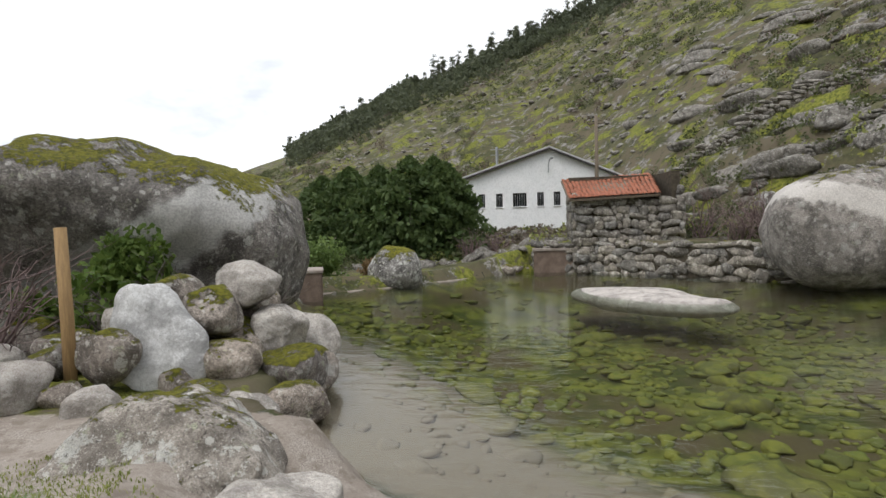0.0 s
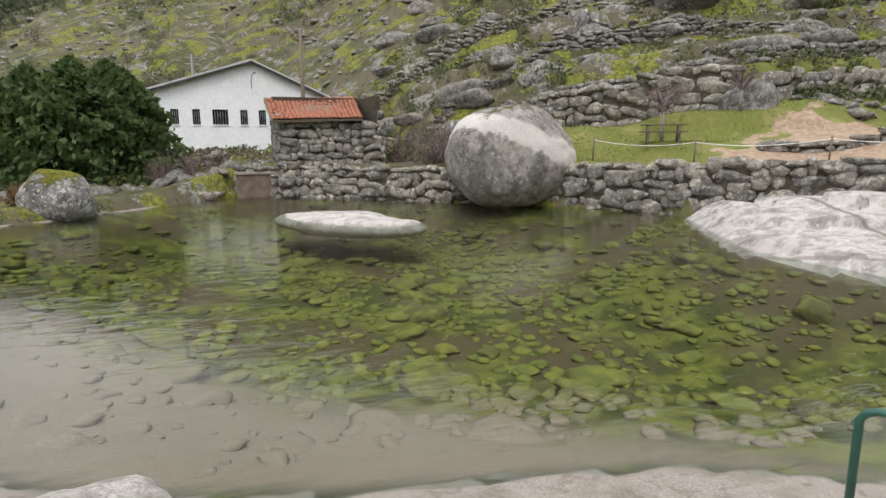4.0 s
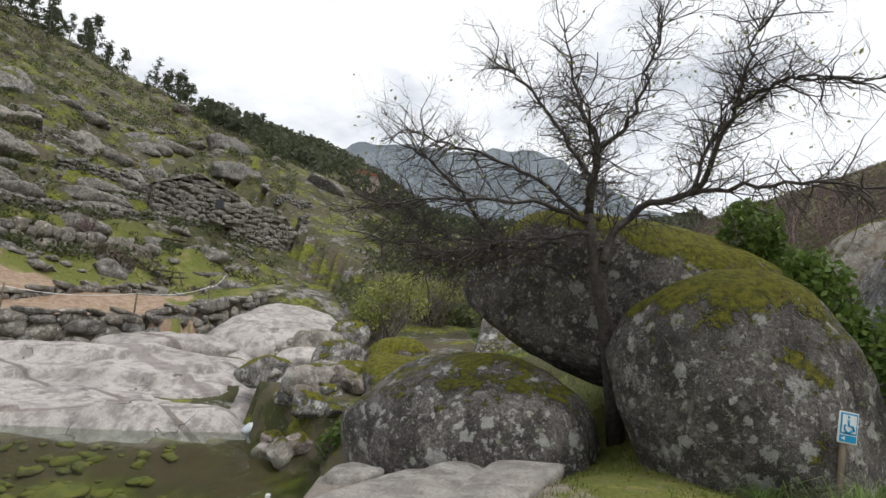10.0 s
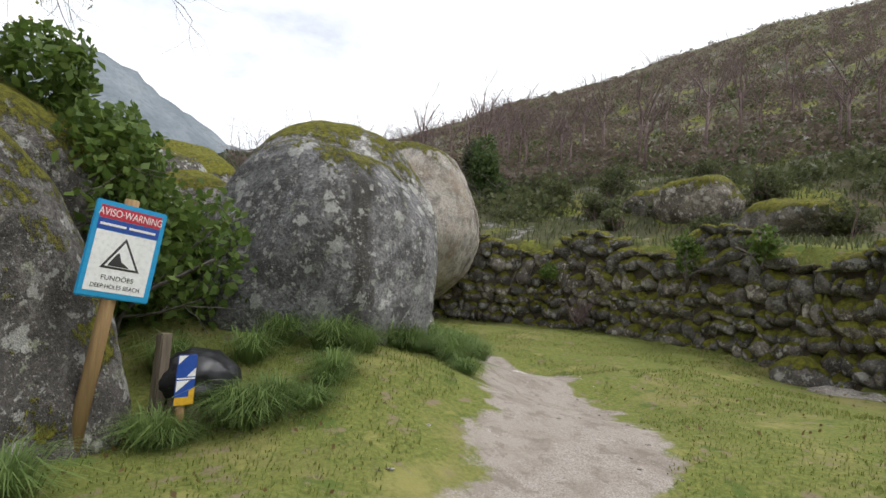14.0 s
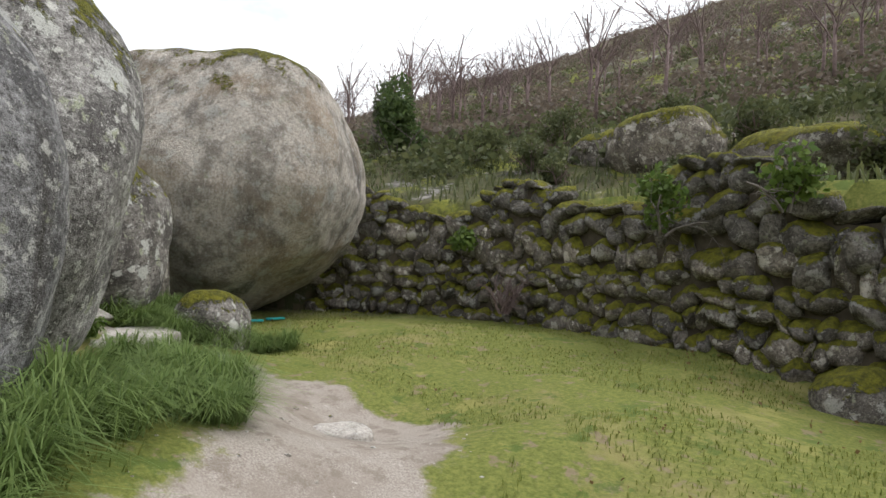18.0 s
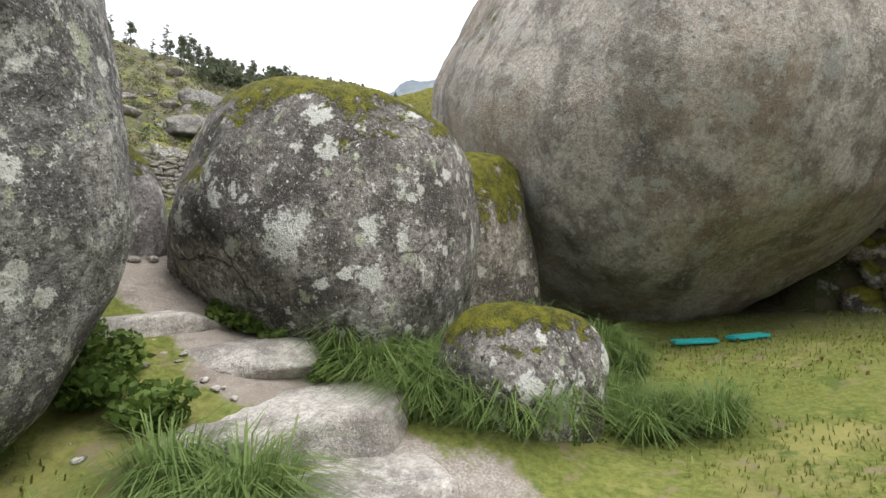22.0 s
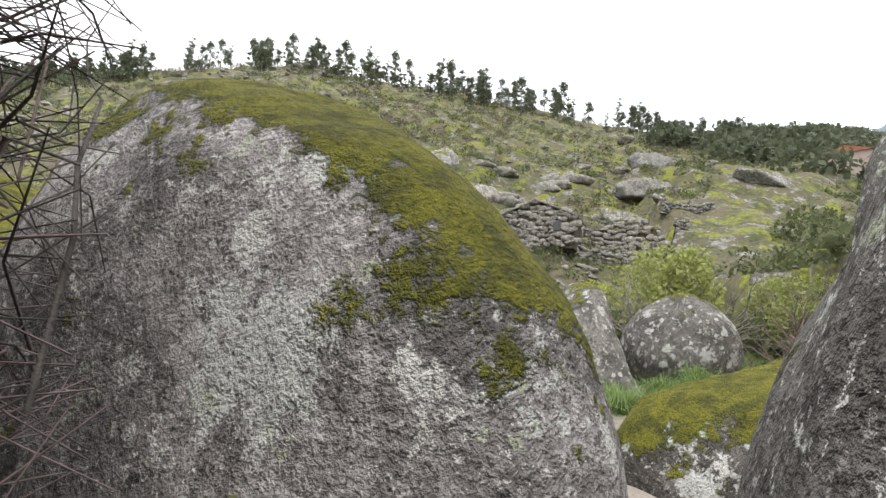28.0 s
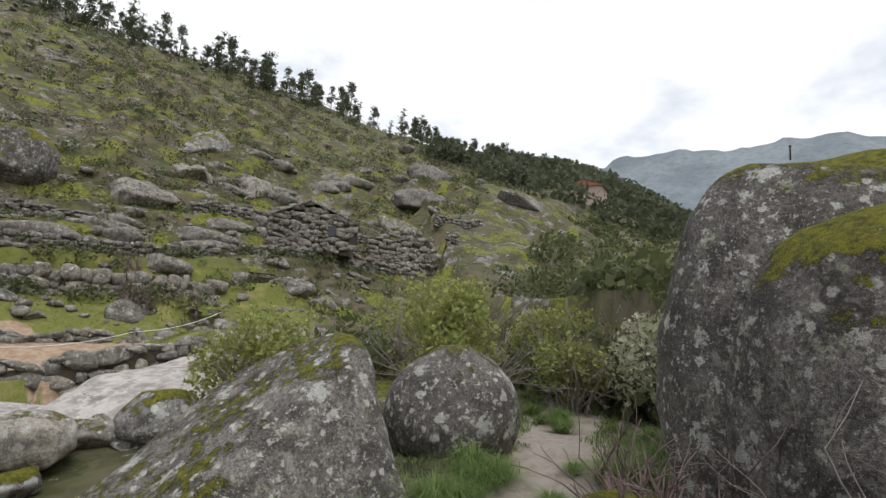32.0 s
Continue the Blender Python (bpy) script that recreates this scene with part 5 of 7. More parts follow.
def hut(at, turn, w, d, h, peak, label, seed, broken=0.0):
    root = thing("stone_hut", label, "hut", at, turn)
    gg = R(seed)
    shell = Geo()
    for lo, hi in (((-w / 2, -d / 2, -0.5), (w / 2, -d / 2 + 0.4, h)), ((-w / 2, d / 2 - 0.4, -0.5), (w / 2, d / 2, h)), ((-w / 2, -d / 2 + 0.4, -0.5), (-w / 2 + 0.4, d / 2 - 0.4, h)), ((w / 2 - 0.4, -d / 2 + 0.4, -0.5), (w / 2, d / 2 - 0.4, h))):
        shell.box(lo, hi)
    part("wall_core", shell.mesh("wall_core", EARTH, False), root)
    rows = Geo()
    for side in range(2):
        z = -0.3
        while z < h + (peak if side == 0 else 0) - 0.2:
            hh = gg.uniform(0.25, 0.4)
            x = -(w if side == 0 else d) / 2
            half = -x
            while x < half:
                ww = gg.choice((0.3, 0.45, 0.6, 0.9))
                lim = h + (peak * (1 - abs(x + ww / 2) / half) if side == 0 else 0) - broken * gg.uniform(0, 1)
                if z + hh / 2 < lim:
                    pos = (x + ww / 2, -d / 2, z + hh / 2) if side == 0 else (-w / 2, x + ww / 2, z + hh / 2)
                    m = pose(pos[0], pos[1], pos[2] + gg.uniform(-0.15, 0.15), 0, gg.uniform(-15, 15), 90 * side + gg.uniform(-6, 6)) @ Matrix.Diagonal((ww * 1.15, 0.45, hh * gg.uniform(1.0, 1.6), 1))
                    me_s = STONES[gg.randint(len(STONES))]
                    rows.add([m @ q.co for q in me_s.vertices], [q.vertices[:] for q in me_s.polygons])
                x += ww
            z += hh
    tagged(part("rubble", rows.mesh("rubble", ROCK_WALL), root), kind="stuff")
    if not broken:
        for sgn in (-1, 1):
            part("roof", Geo().add(*slab_between((0, -d / 2 - 0.25, h + peak + 0.1), (sgn * (w / 2 + 0.3), -d / 2 - 0.25, h - 0.05), (sgn * (w / 2 + 0.3), d / 2 + 0.2, h - 0.05), (0, d / 2 + 0.2, h + peak + 0.1), 0.12)).mesh("roof", ROCK_WALL, False), root, "mossy stone slab roof")
        # no hole in the wall: a near-black plate imitates an opening's dark inside
        part("doorway", Geo().box((w * 0.24, -d / 2 - 0.24, 0.9), (w * 0.24 + 0.6, -d / 2 - 0.2, 1.6)).mesh("doorway", GLASS_DARK, False), root, "dark plate standing in for the shade of a square opening")
    return root


hut((44.8, 18.9, gz(44.8, 18.9) - 0.1), -62, 6.0, 4.5, 2.2, 1.2, "small rubble stone hut with a low gable on the terraces", 71)
hut((53.5, 16.2, gz(53.5, 16.2) - 0.3), -62, 5.5, 4.0, 2.0, 1.3, "roofless ruin of a rubble stone hut", 72, broken=0.7)
far_hut = thing("far_house", "small pinkish house far up the valley", "house", (131, 17, gz(131, 17)))
part("wall", Geo().box((-3, -4, -1), (3, 4, 3.2)).mesh("wall", plain("pink_render", (0.42, 0.33, 0.29), (0.36, 0.28, 0.25), 2, 0.9, 0.2), False), far_hut)
part("roof", Geo().add([(-3.3, -4.3, 3.2), (3.3, -4.3, 3.2), (3.3, 4.3, 3.2), (-3.3, 4.3, 3.2), (-3.3, 0, 4.6), (3.3, 0, 4.6)], [(0, 1, 5, 4), (2, 3, 4, 5), (0, 4, 3), (1, 2, 5), (0, 3, 2, 1)]).mesh("roof", TILE_RED, False), far_hut)


# ---- picnic tables, fence, lawn things ----
def picnic_table(at, turn):
    root = thing("picnic_table", "dark wooden picnic table with fixed benches on the grass", "picnic table", at, turn, "picnic tables on the lawn")
    for k in range(5):
        part("tabletop_board", Geo().box((-0.9, -0.38 + 0.155 * k, 0.7), (0.9, -0.245 + 0.155 * k, 0.745), 0.008).mesh("board", WOOD_GREY, False), root)
    for y in (-0.78, 0.62):
        for k in range(2):
            part("seat_board", Geo().box((-0.9, y + 0.09 * k, 0.42), (0.9, y + 0.08 + 0.09 * k, 0.46), 0.008).mesh("board", WOOD_GREY, False), root)
    for x in (-0.6, 0.6):
        for s in (-1, 1):
            part("leg", Geo().tube([(x, 0.28 * s, 0.7), (x, 0.62 * s, 0.0)], 0.05, 4).mesh("leg", WOOD_GREY, False), root)
        part("crossbar", Geo().box((x - 0.03, -0.75, 0.36), (x + 0.03, 0.75, 0.42)).mesh("crossbar", WOOD_GREY, False), root)
    return root


first = picnic_table((15.3, 18.3, gz(15.3, 18.3)), -38)
for x, y, turn in ((31.2, 13.9, -30), (37.5, 16.6, -35), (31.5, 20.3, -30)):
    copy_thing(first, pose(x, y, gz(x, y), 0, 0, turn))
fence = thing("rope_fence", "thin posts with a slack white rope along the lawn's edge", "fence", (0, 0, 0))
fp = [(12.4, 19.0), (14.7, 15.9), (17.3, 12.6), (19.8, 9.6), (23.5, 8.4), (28, 9.4)]
tops = []
for x, y in fp:
    z = gz(x, y)
    part("post", Geo().tube([(x, y, z - 0.1), (x + 0.02, y, z + 0.95)], 0.035, 6).mesh("post", WOOD_GREY), fence)
    tops.append(np.array((x, y, z + 0.85)))
for a, b in zip(tops[:-1], tops[1:]):
    part("rope", Geo().tube([a + (b - a) * t - np.array((0, 0, 0.18 * 4 * t * (1 - t))) for t in np.linspace(0, 1, 9)], 0.012, 4).mesh("rope", WHITE), fence)

# ---- beside the pool ----
post = thing("wooden_post", "plain round wooden post leaning on the bank", "post", (-7.47, 5.14, gz(-7.47, 5.14) - 0.1))
part("shaft", Geo().tube([(0, 0, 0), (-0.05, 0.05, 1.0), (-0.12, 0.1, 2.15)], (0.075, 0.075, 0.07), 12).mesh("shaft", WOOD_POST), post)
rail = thing("handrail", "green painted tubular handrail on the bank", "handrail", (0, 0, 0))
part("bar", Geo().tube([(1.62, 1.3, 0.2), (1.6, 1.3, 1.12), (1.6, 1.27, 1.17), (1.62, 1.22, 1.2), (1.98, 0.2, 1.24), (2.42, -1.0, 1.3), (2.95, -2.45, 1.38), (2.97, -2.5, 1.36), (2.98, -2.52, 1.3), (2.98, -2.52, 0.7)], 0.024, 10).mesh("bar", METAL_GREEN), rail)
part("upright", Geo().tube([(2.3, -0.68, 0.4), (2.3, -0.68, 1.28)], 0.022, 8).mesh("upright", METAL_GREEN), rail)
for x, y in ((5.84, 0.86), (6.35, 0.72)):
    peg = thing("gauge_peg", "short white painted water gauge peg", "peg", (x, y, -0.25), 10, "gauge pegs")
    part("stake", Geo().box((-0.04, -0.03, 0.2), (0.04, 0.03, 0.55), 0.006).mesh("stake", WHITE, False), peg)
    part("foot", Geo().box((-0.12, -0.09, 0), (0.12, 0.09, 0.3), 0.02).mesh("foot", CONCRETE, False), peg)


def slab_stone(name, label, at, size, turn, material, seed, group="", square=5.5, rough=0.04, cuts=9):
    v, f = stone_points(seed, (size[0] / 2, size[1] / 2, size[2] / 2), 5, square, rough, cuts, 5, 0.9)
    v = v + np.array((0, 0, size[2] / 2))
    return tagged(link(name, mesh_of(name, v, f, material), m=pose(*at, 0, 0, turn)), label, "stone step", group)


for k, (x, y, z, w, d) in enumerate(((4.7, 0.4, -0.2, 3.0, 0.8), (4.7, -0.25, -0.02, 2.6, 0.75), (5.0, -0.85, 0.17, 2.6, 0.75), (5.1, -1.5, 0.36, 2.4, 0.75), (4.5, -2.0, 0.55, 2.2, 0.75), (5.9, -0.35, 0.1, 0.7, 0.6))):
    slab_stone("bathing_step", "broad worn concrete step leading down into the pool", (x, y, max(z, gz(x, y) - 0.2)), (w, d, 0.36), -27, ROCK_STEP, 500 + k, "steps into the pool", 10, 0.03, 7)

# ---- steps between the boulders ----
for k, (x, y, top, w, d, turn, rugged) in enumerate(((7.93, -12.03, 1.54, 1.05, 0.52, -58.5, 0.05), (8.4, -11.7, 1.76, 1.3, 0.72, -66, 0.08), (8.9, -11.25, 1.99, 0.95, 0.62, -88, 0.03), (8.9, -10.65, 2.2, 0.85, 0.34, -33, 0.02))):
    slab_stone("stone_step", "pale worn granite step between the boulders", (x, y, top - 0.26), (w, d, 0.27), turn, ROCK_STEP, 520 + k, "stone steps", 9, rugged, 12)
gs = R(77)
for k in range(12):
    x, y = 8.62 + gs.normal() * 0.2, -11.1 + gs.normal() * 0.2
    s = gs.uniform(0.01, 0.032)
    boulder("pebble", "loose pale pebble on the steps", (x, y, gz(x, y) - 0.003), (s * 1.3, s, s * 0.6), ROCK_STEP, 540 + k, gs.uniform(0, 180), sub=3, square=3.0, cuts=9, cutdepth=0.6, group="pebbles on the steps")
for k, (x, y) in enumerate(((9.41, -10.16), (9.54, -10.22), (9.7, -9.98), (9.66, -10.12), (8.55, -10.1))):
    boulder("pebble", "pale stone lying on the sandy path", (x, y, gz(x, y) - 0.02), (0.055, 0.042, 0.028), ROCK_STEP, 570 + k, 40 * k, sub=3, group="stones on the sandy path")


# ---- signs ----
def text(name, body, size, at, parent, material, sx=1.0):
    """Raised lettering in the plane of a board that faces -y."""
    cu = bpy.data.curves.new(name, "FONT")
    cu.body, cu.size, cu.align_x, cu.align_y, cu.extrude = body, size, "CENTER", "CENTER", 0.001
    tmp = bpy.data.objects.new(name, cu)
    scene.collection.objects.link(tmp)
    bpy.context.view_layer.update()
    m_t = bpy.data.meshes.new_from_object(tmp.evaluated_get(bpy.context.evaluated_depsgraph_get()))
    bpy.data.objects.remove(tmp)
    m_t.materials.clear()
    m_t.materials.append(material)
    return part(name, m_t, parent, "", pose(*at, 90, 0, 0) @ Matrix.Diagonal((sx, 1, 1, 1)))


def plate(name, x0, z0, x1, z1, y, material, parent, label="", thick=0.003):
    return part(name, Geo().box((x0, y - thick, z0), (x1, y, z1)).mesh(name, material, False), parent, label)


sign = thing("warning_sign", "blue and white warning board on a leaning wooden post", "sign", (4.52, -6.05, 0.85))
sign.matrix_world = pose(4.52, -6.05, 0.85, 0, 0, -86) @ pose(0, 0, 0, 0, 6, 0)
part("post", Geo().tube([(0, 0.05, 0), (0, 0.05, 2.06)], (0.055, 0.05), 12).mesh("post", WOOD_POST), sign)
board = part("board", Geo().box((-0.24, -0.02, 1.33), (0.24, 0.0, 2.01), 0.012).mesh("board", BLUE, False), sign, "blue bordered sign board")
plate("red_band", -0.205, 1.885, 0.205, 1.975, -0.0205, RED, board)
text("heading", "AVISO·WARNING", 0.075, (0, -0.0245, 1.928), board, WHITE, 0.72)
plate("blue_band", -0.205, 1.805, 0.205, 1.88, -0.0205, NAVY, board)
for k, (a, b) in enumerate(((-0.19, -0.02), (0.0, 0.18))):
    plate("small_print", a, 1.835, b, 1.852, -0.0235, WHITE, board)
plate("panel", -0.2, 1.375, 0.2, 1.80, -0.0205, WHITE, board, "white panel")
tri = [(-0.13, 1.54), (0.13, 1.54), (0.0, 1.77)]
for s, matt, y in ((1.0, BLACK, -0.025), (0.8, WHITE, -0.0265)):
    cx, cz = 0.0, 1.617
    q = [((x - cx) * s + cx, y, (z - cz) * s + cz) for x, z in tri]
    part("triangle", mesh_of("triangle", q + [(a, b + 0.003, c) for a, b, c in q], [(0, 1, 2), (5, 4, 3), (0, 3, 4, 1), (1, 4, 5, 2), (2, 5, 3, 0)], matt, False), board)
q = [(-0.085, -0.028, 1.56), (0.06, -0.028, 1.56), (0.0, -0.028, 1.60), (-0.025, -0.028, 1.66), (-0.045, -0.028, 1.64)]
part("slope_symbol", mesh_of("slope_symbol", q, [(0, 1, 2, 3, 4)], BLACK, False), board)
text("word", "FUNDÕES", 0.048, (0, -0.0245, 1.475), board, BLACK, 1.0)
text("word", "DEEP HOLES BEACH", 0.042, (0, -0.0245, 1.415), board, BLACK, 0.86)

sign2 = thing("access_sign", "small blue and white wheelchair sign on a thin stake", "sign", (4.08, -5.1, 0.95))
sign2.matrix_world = pose(4.08, -4.96, 0.85, 0, 0, -86) @ pose(0, 0, 0, 0, 7, 0)
part("stake", Geo().tube([(0, 0.03, 0), (0, 0.03, 1.2)], (0.03, 0.028), 8).mesh("stake", WOOD_GREY), sign2)
b2 = part("board", Geo().box((-0.1, -0.012, 0.98), (0.1, 0.0, 1.27), 0.008).mesh("board", WHITE, False), sign2)
plate("field", -0.085, 1.065, 0.085, 1.258, -0.0125, BLUE, b2)
plate("field", -0.07, 1.08, 0.07, 1.243, -0.0165, WHITE, b2)
plate("strip", -0.085, 0.995, 0.085, 1.055, -0.0125, BLUE, b2)
part("arrow", mesh_of("arrow", [(-0.075, -0.018, 1.025), (-0.03, -0.018, 1.045), (-0.03, -0.018, 1.005)], [(0, 1, 2)], WHITE, False), b2)
ring = [(math.cos(a) * 0.04 - 0.008, -0.021, math.sin(a) * 0.04 + 1.125) for a in np.linspace(2.4, 5.9, 14)]
part("wheel_symbol", Geo().tube(ring, 0.009, 6).mesh("wheel_symbol", BLUE), b2)
part("seat_symbol", Geo().tube([(-0.012, -0.021, 1.2), (-0.008, -0.021, 1.145), (0.035, -0.021, 1.143), (0.05, -0.021, 1.1), (0.062, -0.021, 1.1)], 0.011, 6).mesh("seat_symbol", BLUE), b2)
part("dot_symbol", Geo().tube([(-0.012, -0.018, 1.225), (-0.012, -0.023, 1.225)], 0.013, 10).mesh("dot_symbol", BLUE), b2)

bin_ = thing("litter_bin", "wooden slat litter bin lined with a black bag", "bin", (4.95, -7.0, 0.9), -80)
for k in range(9):
    a = math.pi * 2 * k / 9
    part("slat", Geo().box((-0.05, -0.012, 0), (0.05, 0.012, 0.55), 0.004).mesh("slat", WOOD_GREY, False), bin_, "", pose(0.24 * math.cos(a), 0.24 * math.sin(a), 0, 0, 0, math.degrees(a) + 90))
vb, fb = stone_points(91, (0.31, 0.31, 0.2), 4, 2.6, 0.16, 0)
vb = vb + np.array((0, 0, 0.62))
part("bag", mesh_of("bag", vb, fb, BLACK_BAG), bin_, "crumpled black rubbish bag")
part("stay", Geo().box((-0.36, -0.05, 0), (-0.27, 0.05, 1.0), 0.01).mesh("stay", WOOD_GREY, False), bin_)
trail_sign = thing("trail_sign", "narrow blue and yellow trail marker on a stake", "sign", (4.5, -6.75, 0.85), -84)
part("stake", Geo().tube([(0, 0.03, 0), (0, 0.03, 0.8)], 0.035, 8).mesh("stake", WOOD_POST), trail_sign)
b3 = part("board", Geo().box((-0.075, -0.01, 0.55), (0.075, 0.0, 0.93), 0.006).mesh("board", NAVY, False), trail_sign)
plate("yellow_foot", -0.074, 0.551, 0.074, 0.61, -0.0105, YELLOW, b3)
plate("white_line", -0.07, 0.745, 0.07, 0.755, -0.0105, WHITE, b3)
for pts3 in ([(-0.07, -0.014, 0.925), (0.0, -0.014, 0.925), (-0.07, -0.014, 0.86)], [(0.07, -0.014, 0.83), (0.07, -0.014, 0.765), (0.0, -0.014, 0.765)], [(-0.07, -0.014, 0.735), (0.03, -0.014, 0.735), (-0.07, -0.014, 0.65)]):
    part("pale_shape", mesh_of("pale_shape", pts3, [(0, 2, 1)], WHITE, False), b3)
part("yellow_corner", mesh_of("yellow_corner", [(0.074, -0.014, 0.68), (0.03, -0.014, 0.655), (0.03, -0.014, 0.611), (0.074, -0.014, 0.611)], [(0, 1, 2, 3)], YELLOW, False), b3)

for x, y, turn in ((11.05, -15.0, 20), (10.95, -14.5, 5)):
    strip = thing("teal_board", "teal plastic board lying in the grass", "board", (x, y, gz(x, y) + 0.02), turn, "teal boards in the grass")
    part("plank", Geo().box((-0.07, -0.2, 0), (0.07, 0.2, 0.035), 0.012).mesh("plank", TEAL, False), strip)
stake = thing("iron_stake", "small dark iron stake set in the boulder top", "stake", (17.3, -9.95, 6.05))
part("rod", Geo().tube([(0, 0, -0.05), (0, 0, 0.06), (0.006, 0, 0.09)], (0.009, 0.008, 0.01), 7).mesh("rod", DARK_TRIM), stake)
part("cap", Geo().tube([(0.006, 0, 0.09), (0.006, 0, 0.105)], (0.014, 0.01), 7).mesh("cap", DARK_TRIM), stake)

# ---- plants ----
def raw_mesh(name, v, f, material):
    """A mesh from arrays; f has one row a face."""
    me_r = bpy.data.meshes.new(name)
    f = np.asarray(f, np.int32)
    me_r.vertices.add(len(v))
    me_r.vertices.foreach_set("co", np.asarray(v, np.float32).ravel())
    me_r.loops.add(f.size)
    me_r.loops.foreach_set("vertex_index", f.ravel())
    me_r.polygons.add(len(f))
    me_r.polygons.foreach_set("loop_start", np.arange(0, f.size, f.shape[1], dtype=np.int32))
    me_r.update(calc_edges=True)
    me_r.materials.append(material)
    return me_r


def leaves(p, size, g, long=1.6, up=0.0):
    """A bent leaf of two triangles at every point; returns corners and faces."""
    n = len(p)
    a = g.normal(size=(n, 3))
    a[:, 2] += up
    a /= np.linalg.norm(a, axis=1, keepdims=True)
    b = np.cross(a, g.normal(size=(n, 3)))
    b /= np.linalg.norm(b, axis=1, keepdims=True)
    s = (np.asarray(size) * g.uniform(0.6, 1.3, n))[:, None]
    c = np.cross(a, b)
    v = np.stack([p - a * s * long / 2, p + b * s / 2 + c * s * 0.12, p + a * s * long / 2, p - b * s / 2 + c * s * 0.12], 1).reshape(-1, 3)
    return v, np.arange(4 * n).reshape(n, 4)


def blob_points(g, n, radii, shell=0.55, lumps=7):
    """Points in an uneven crown: several overlapping lumps, denser near their skins."""
    radii = np.array(radii, float)
    cen = g.normal(size=(lumps, 3))
    cen = cen / np.linalg.norm(cen, axis=1, keepdims=True) * g.uniform(0.15, 0.62, (lumps, 1))
    rad = g.uniform(0.32, 0.58, lumps)
    k = g.randint(lumps, size=n)
    d = g.normal(size=(n, 3))
    d /= np.linalg.norm(d, axis=1, keepdims=True)
    r = rad[k] * (shell + (1 - shell) * g.uniform(0, 1, n)) * g.uniform(0.85, 1.1, n)
    return (cen[k] + d * r[:, None]) * radii


def grow(geo, g, p, d, length, radius, depth, bend=0.25, split=(2, 4), shrink=0.66, tips=None, droop=0.0, sides=5, wander=0.35):
    """A limb that bends, tapers and splits; adds tubes to geo and end points to tips."""
    n = 4
    pts, q, dd = [p], np.array(p, float), np.array(d, float)
    for _ in range(n):
        dd = dd + g.normal(size=3) * bend * 0.5 + np.array((0, 0, -droop))
        dd /= np.linalg.norm(dd)
        q = q + dd * length / n
        pts.append(q)
    geo.tube(pts, np.linspace(radius, radius * 0.62, n + 1), max(3, sides), cap=False)
    if tips is not None and depth <= 1:
        tips.extend(pts[2:])
    if depth <= 0:
        return
    for _ in range(g.randint(split[0], split[1] + 1)):
        k = g.randint(1, n + 1)
        nd = dd + g.normal(size=3) * (0.55 + wander)
        nd /= np.linalg.norm(nd)
        grow(geo, g, pts[k], nd, length * shrink * g.uniform(0.75, 1.2), radius * 0.6 * (1 - 0.08 * k), depth - 1, bend, split, shrink, tips, droop, sides - 1, wander)


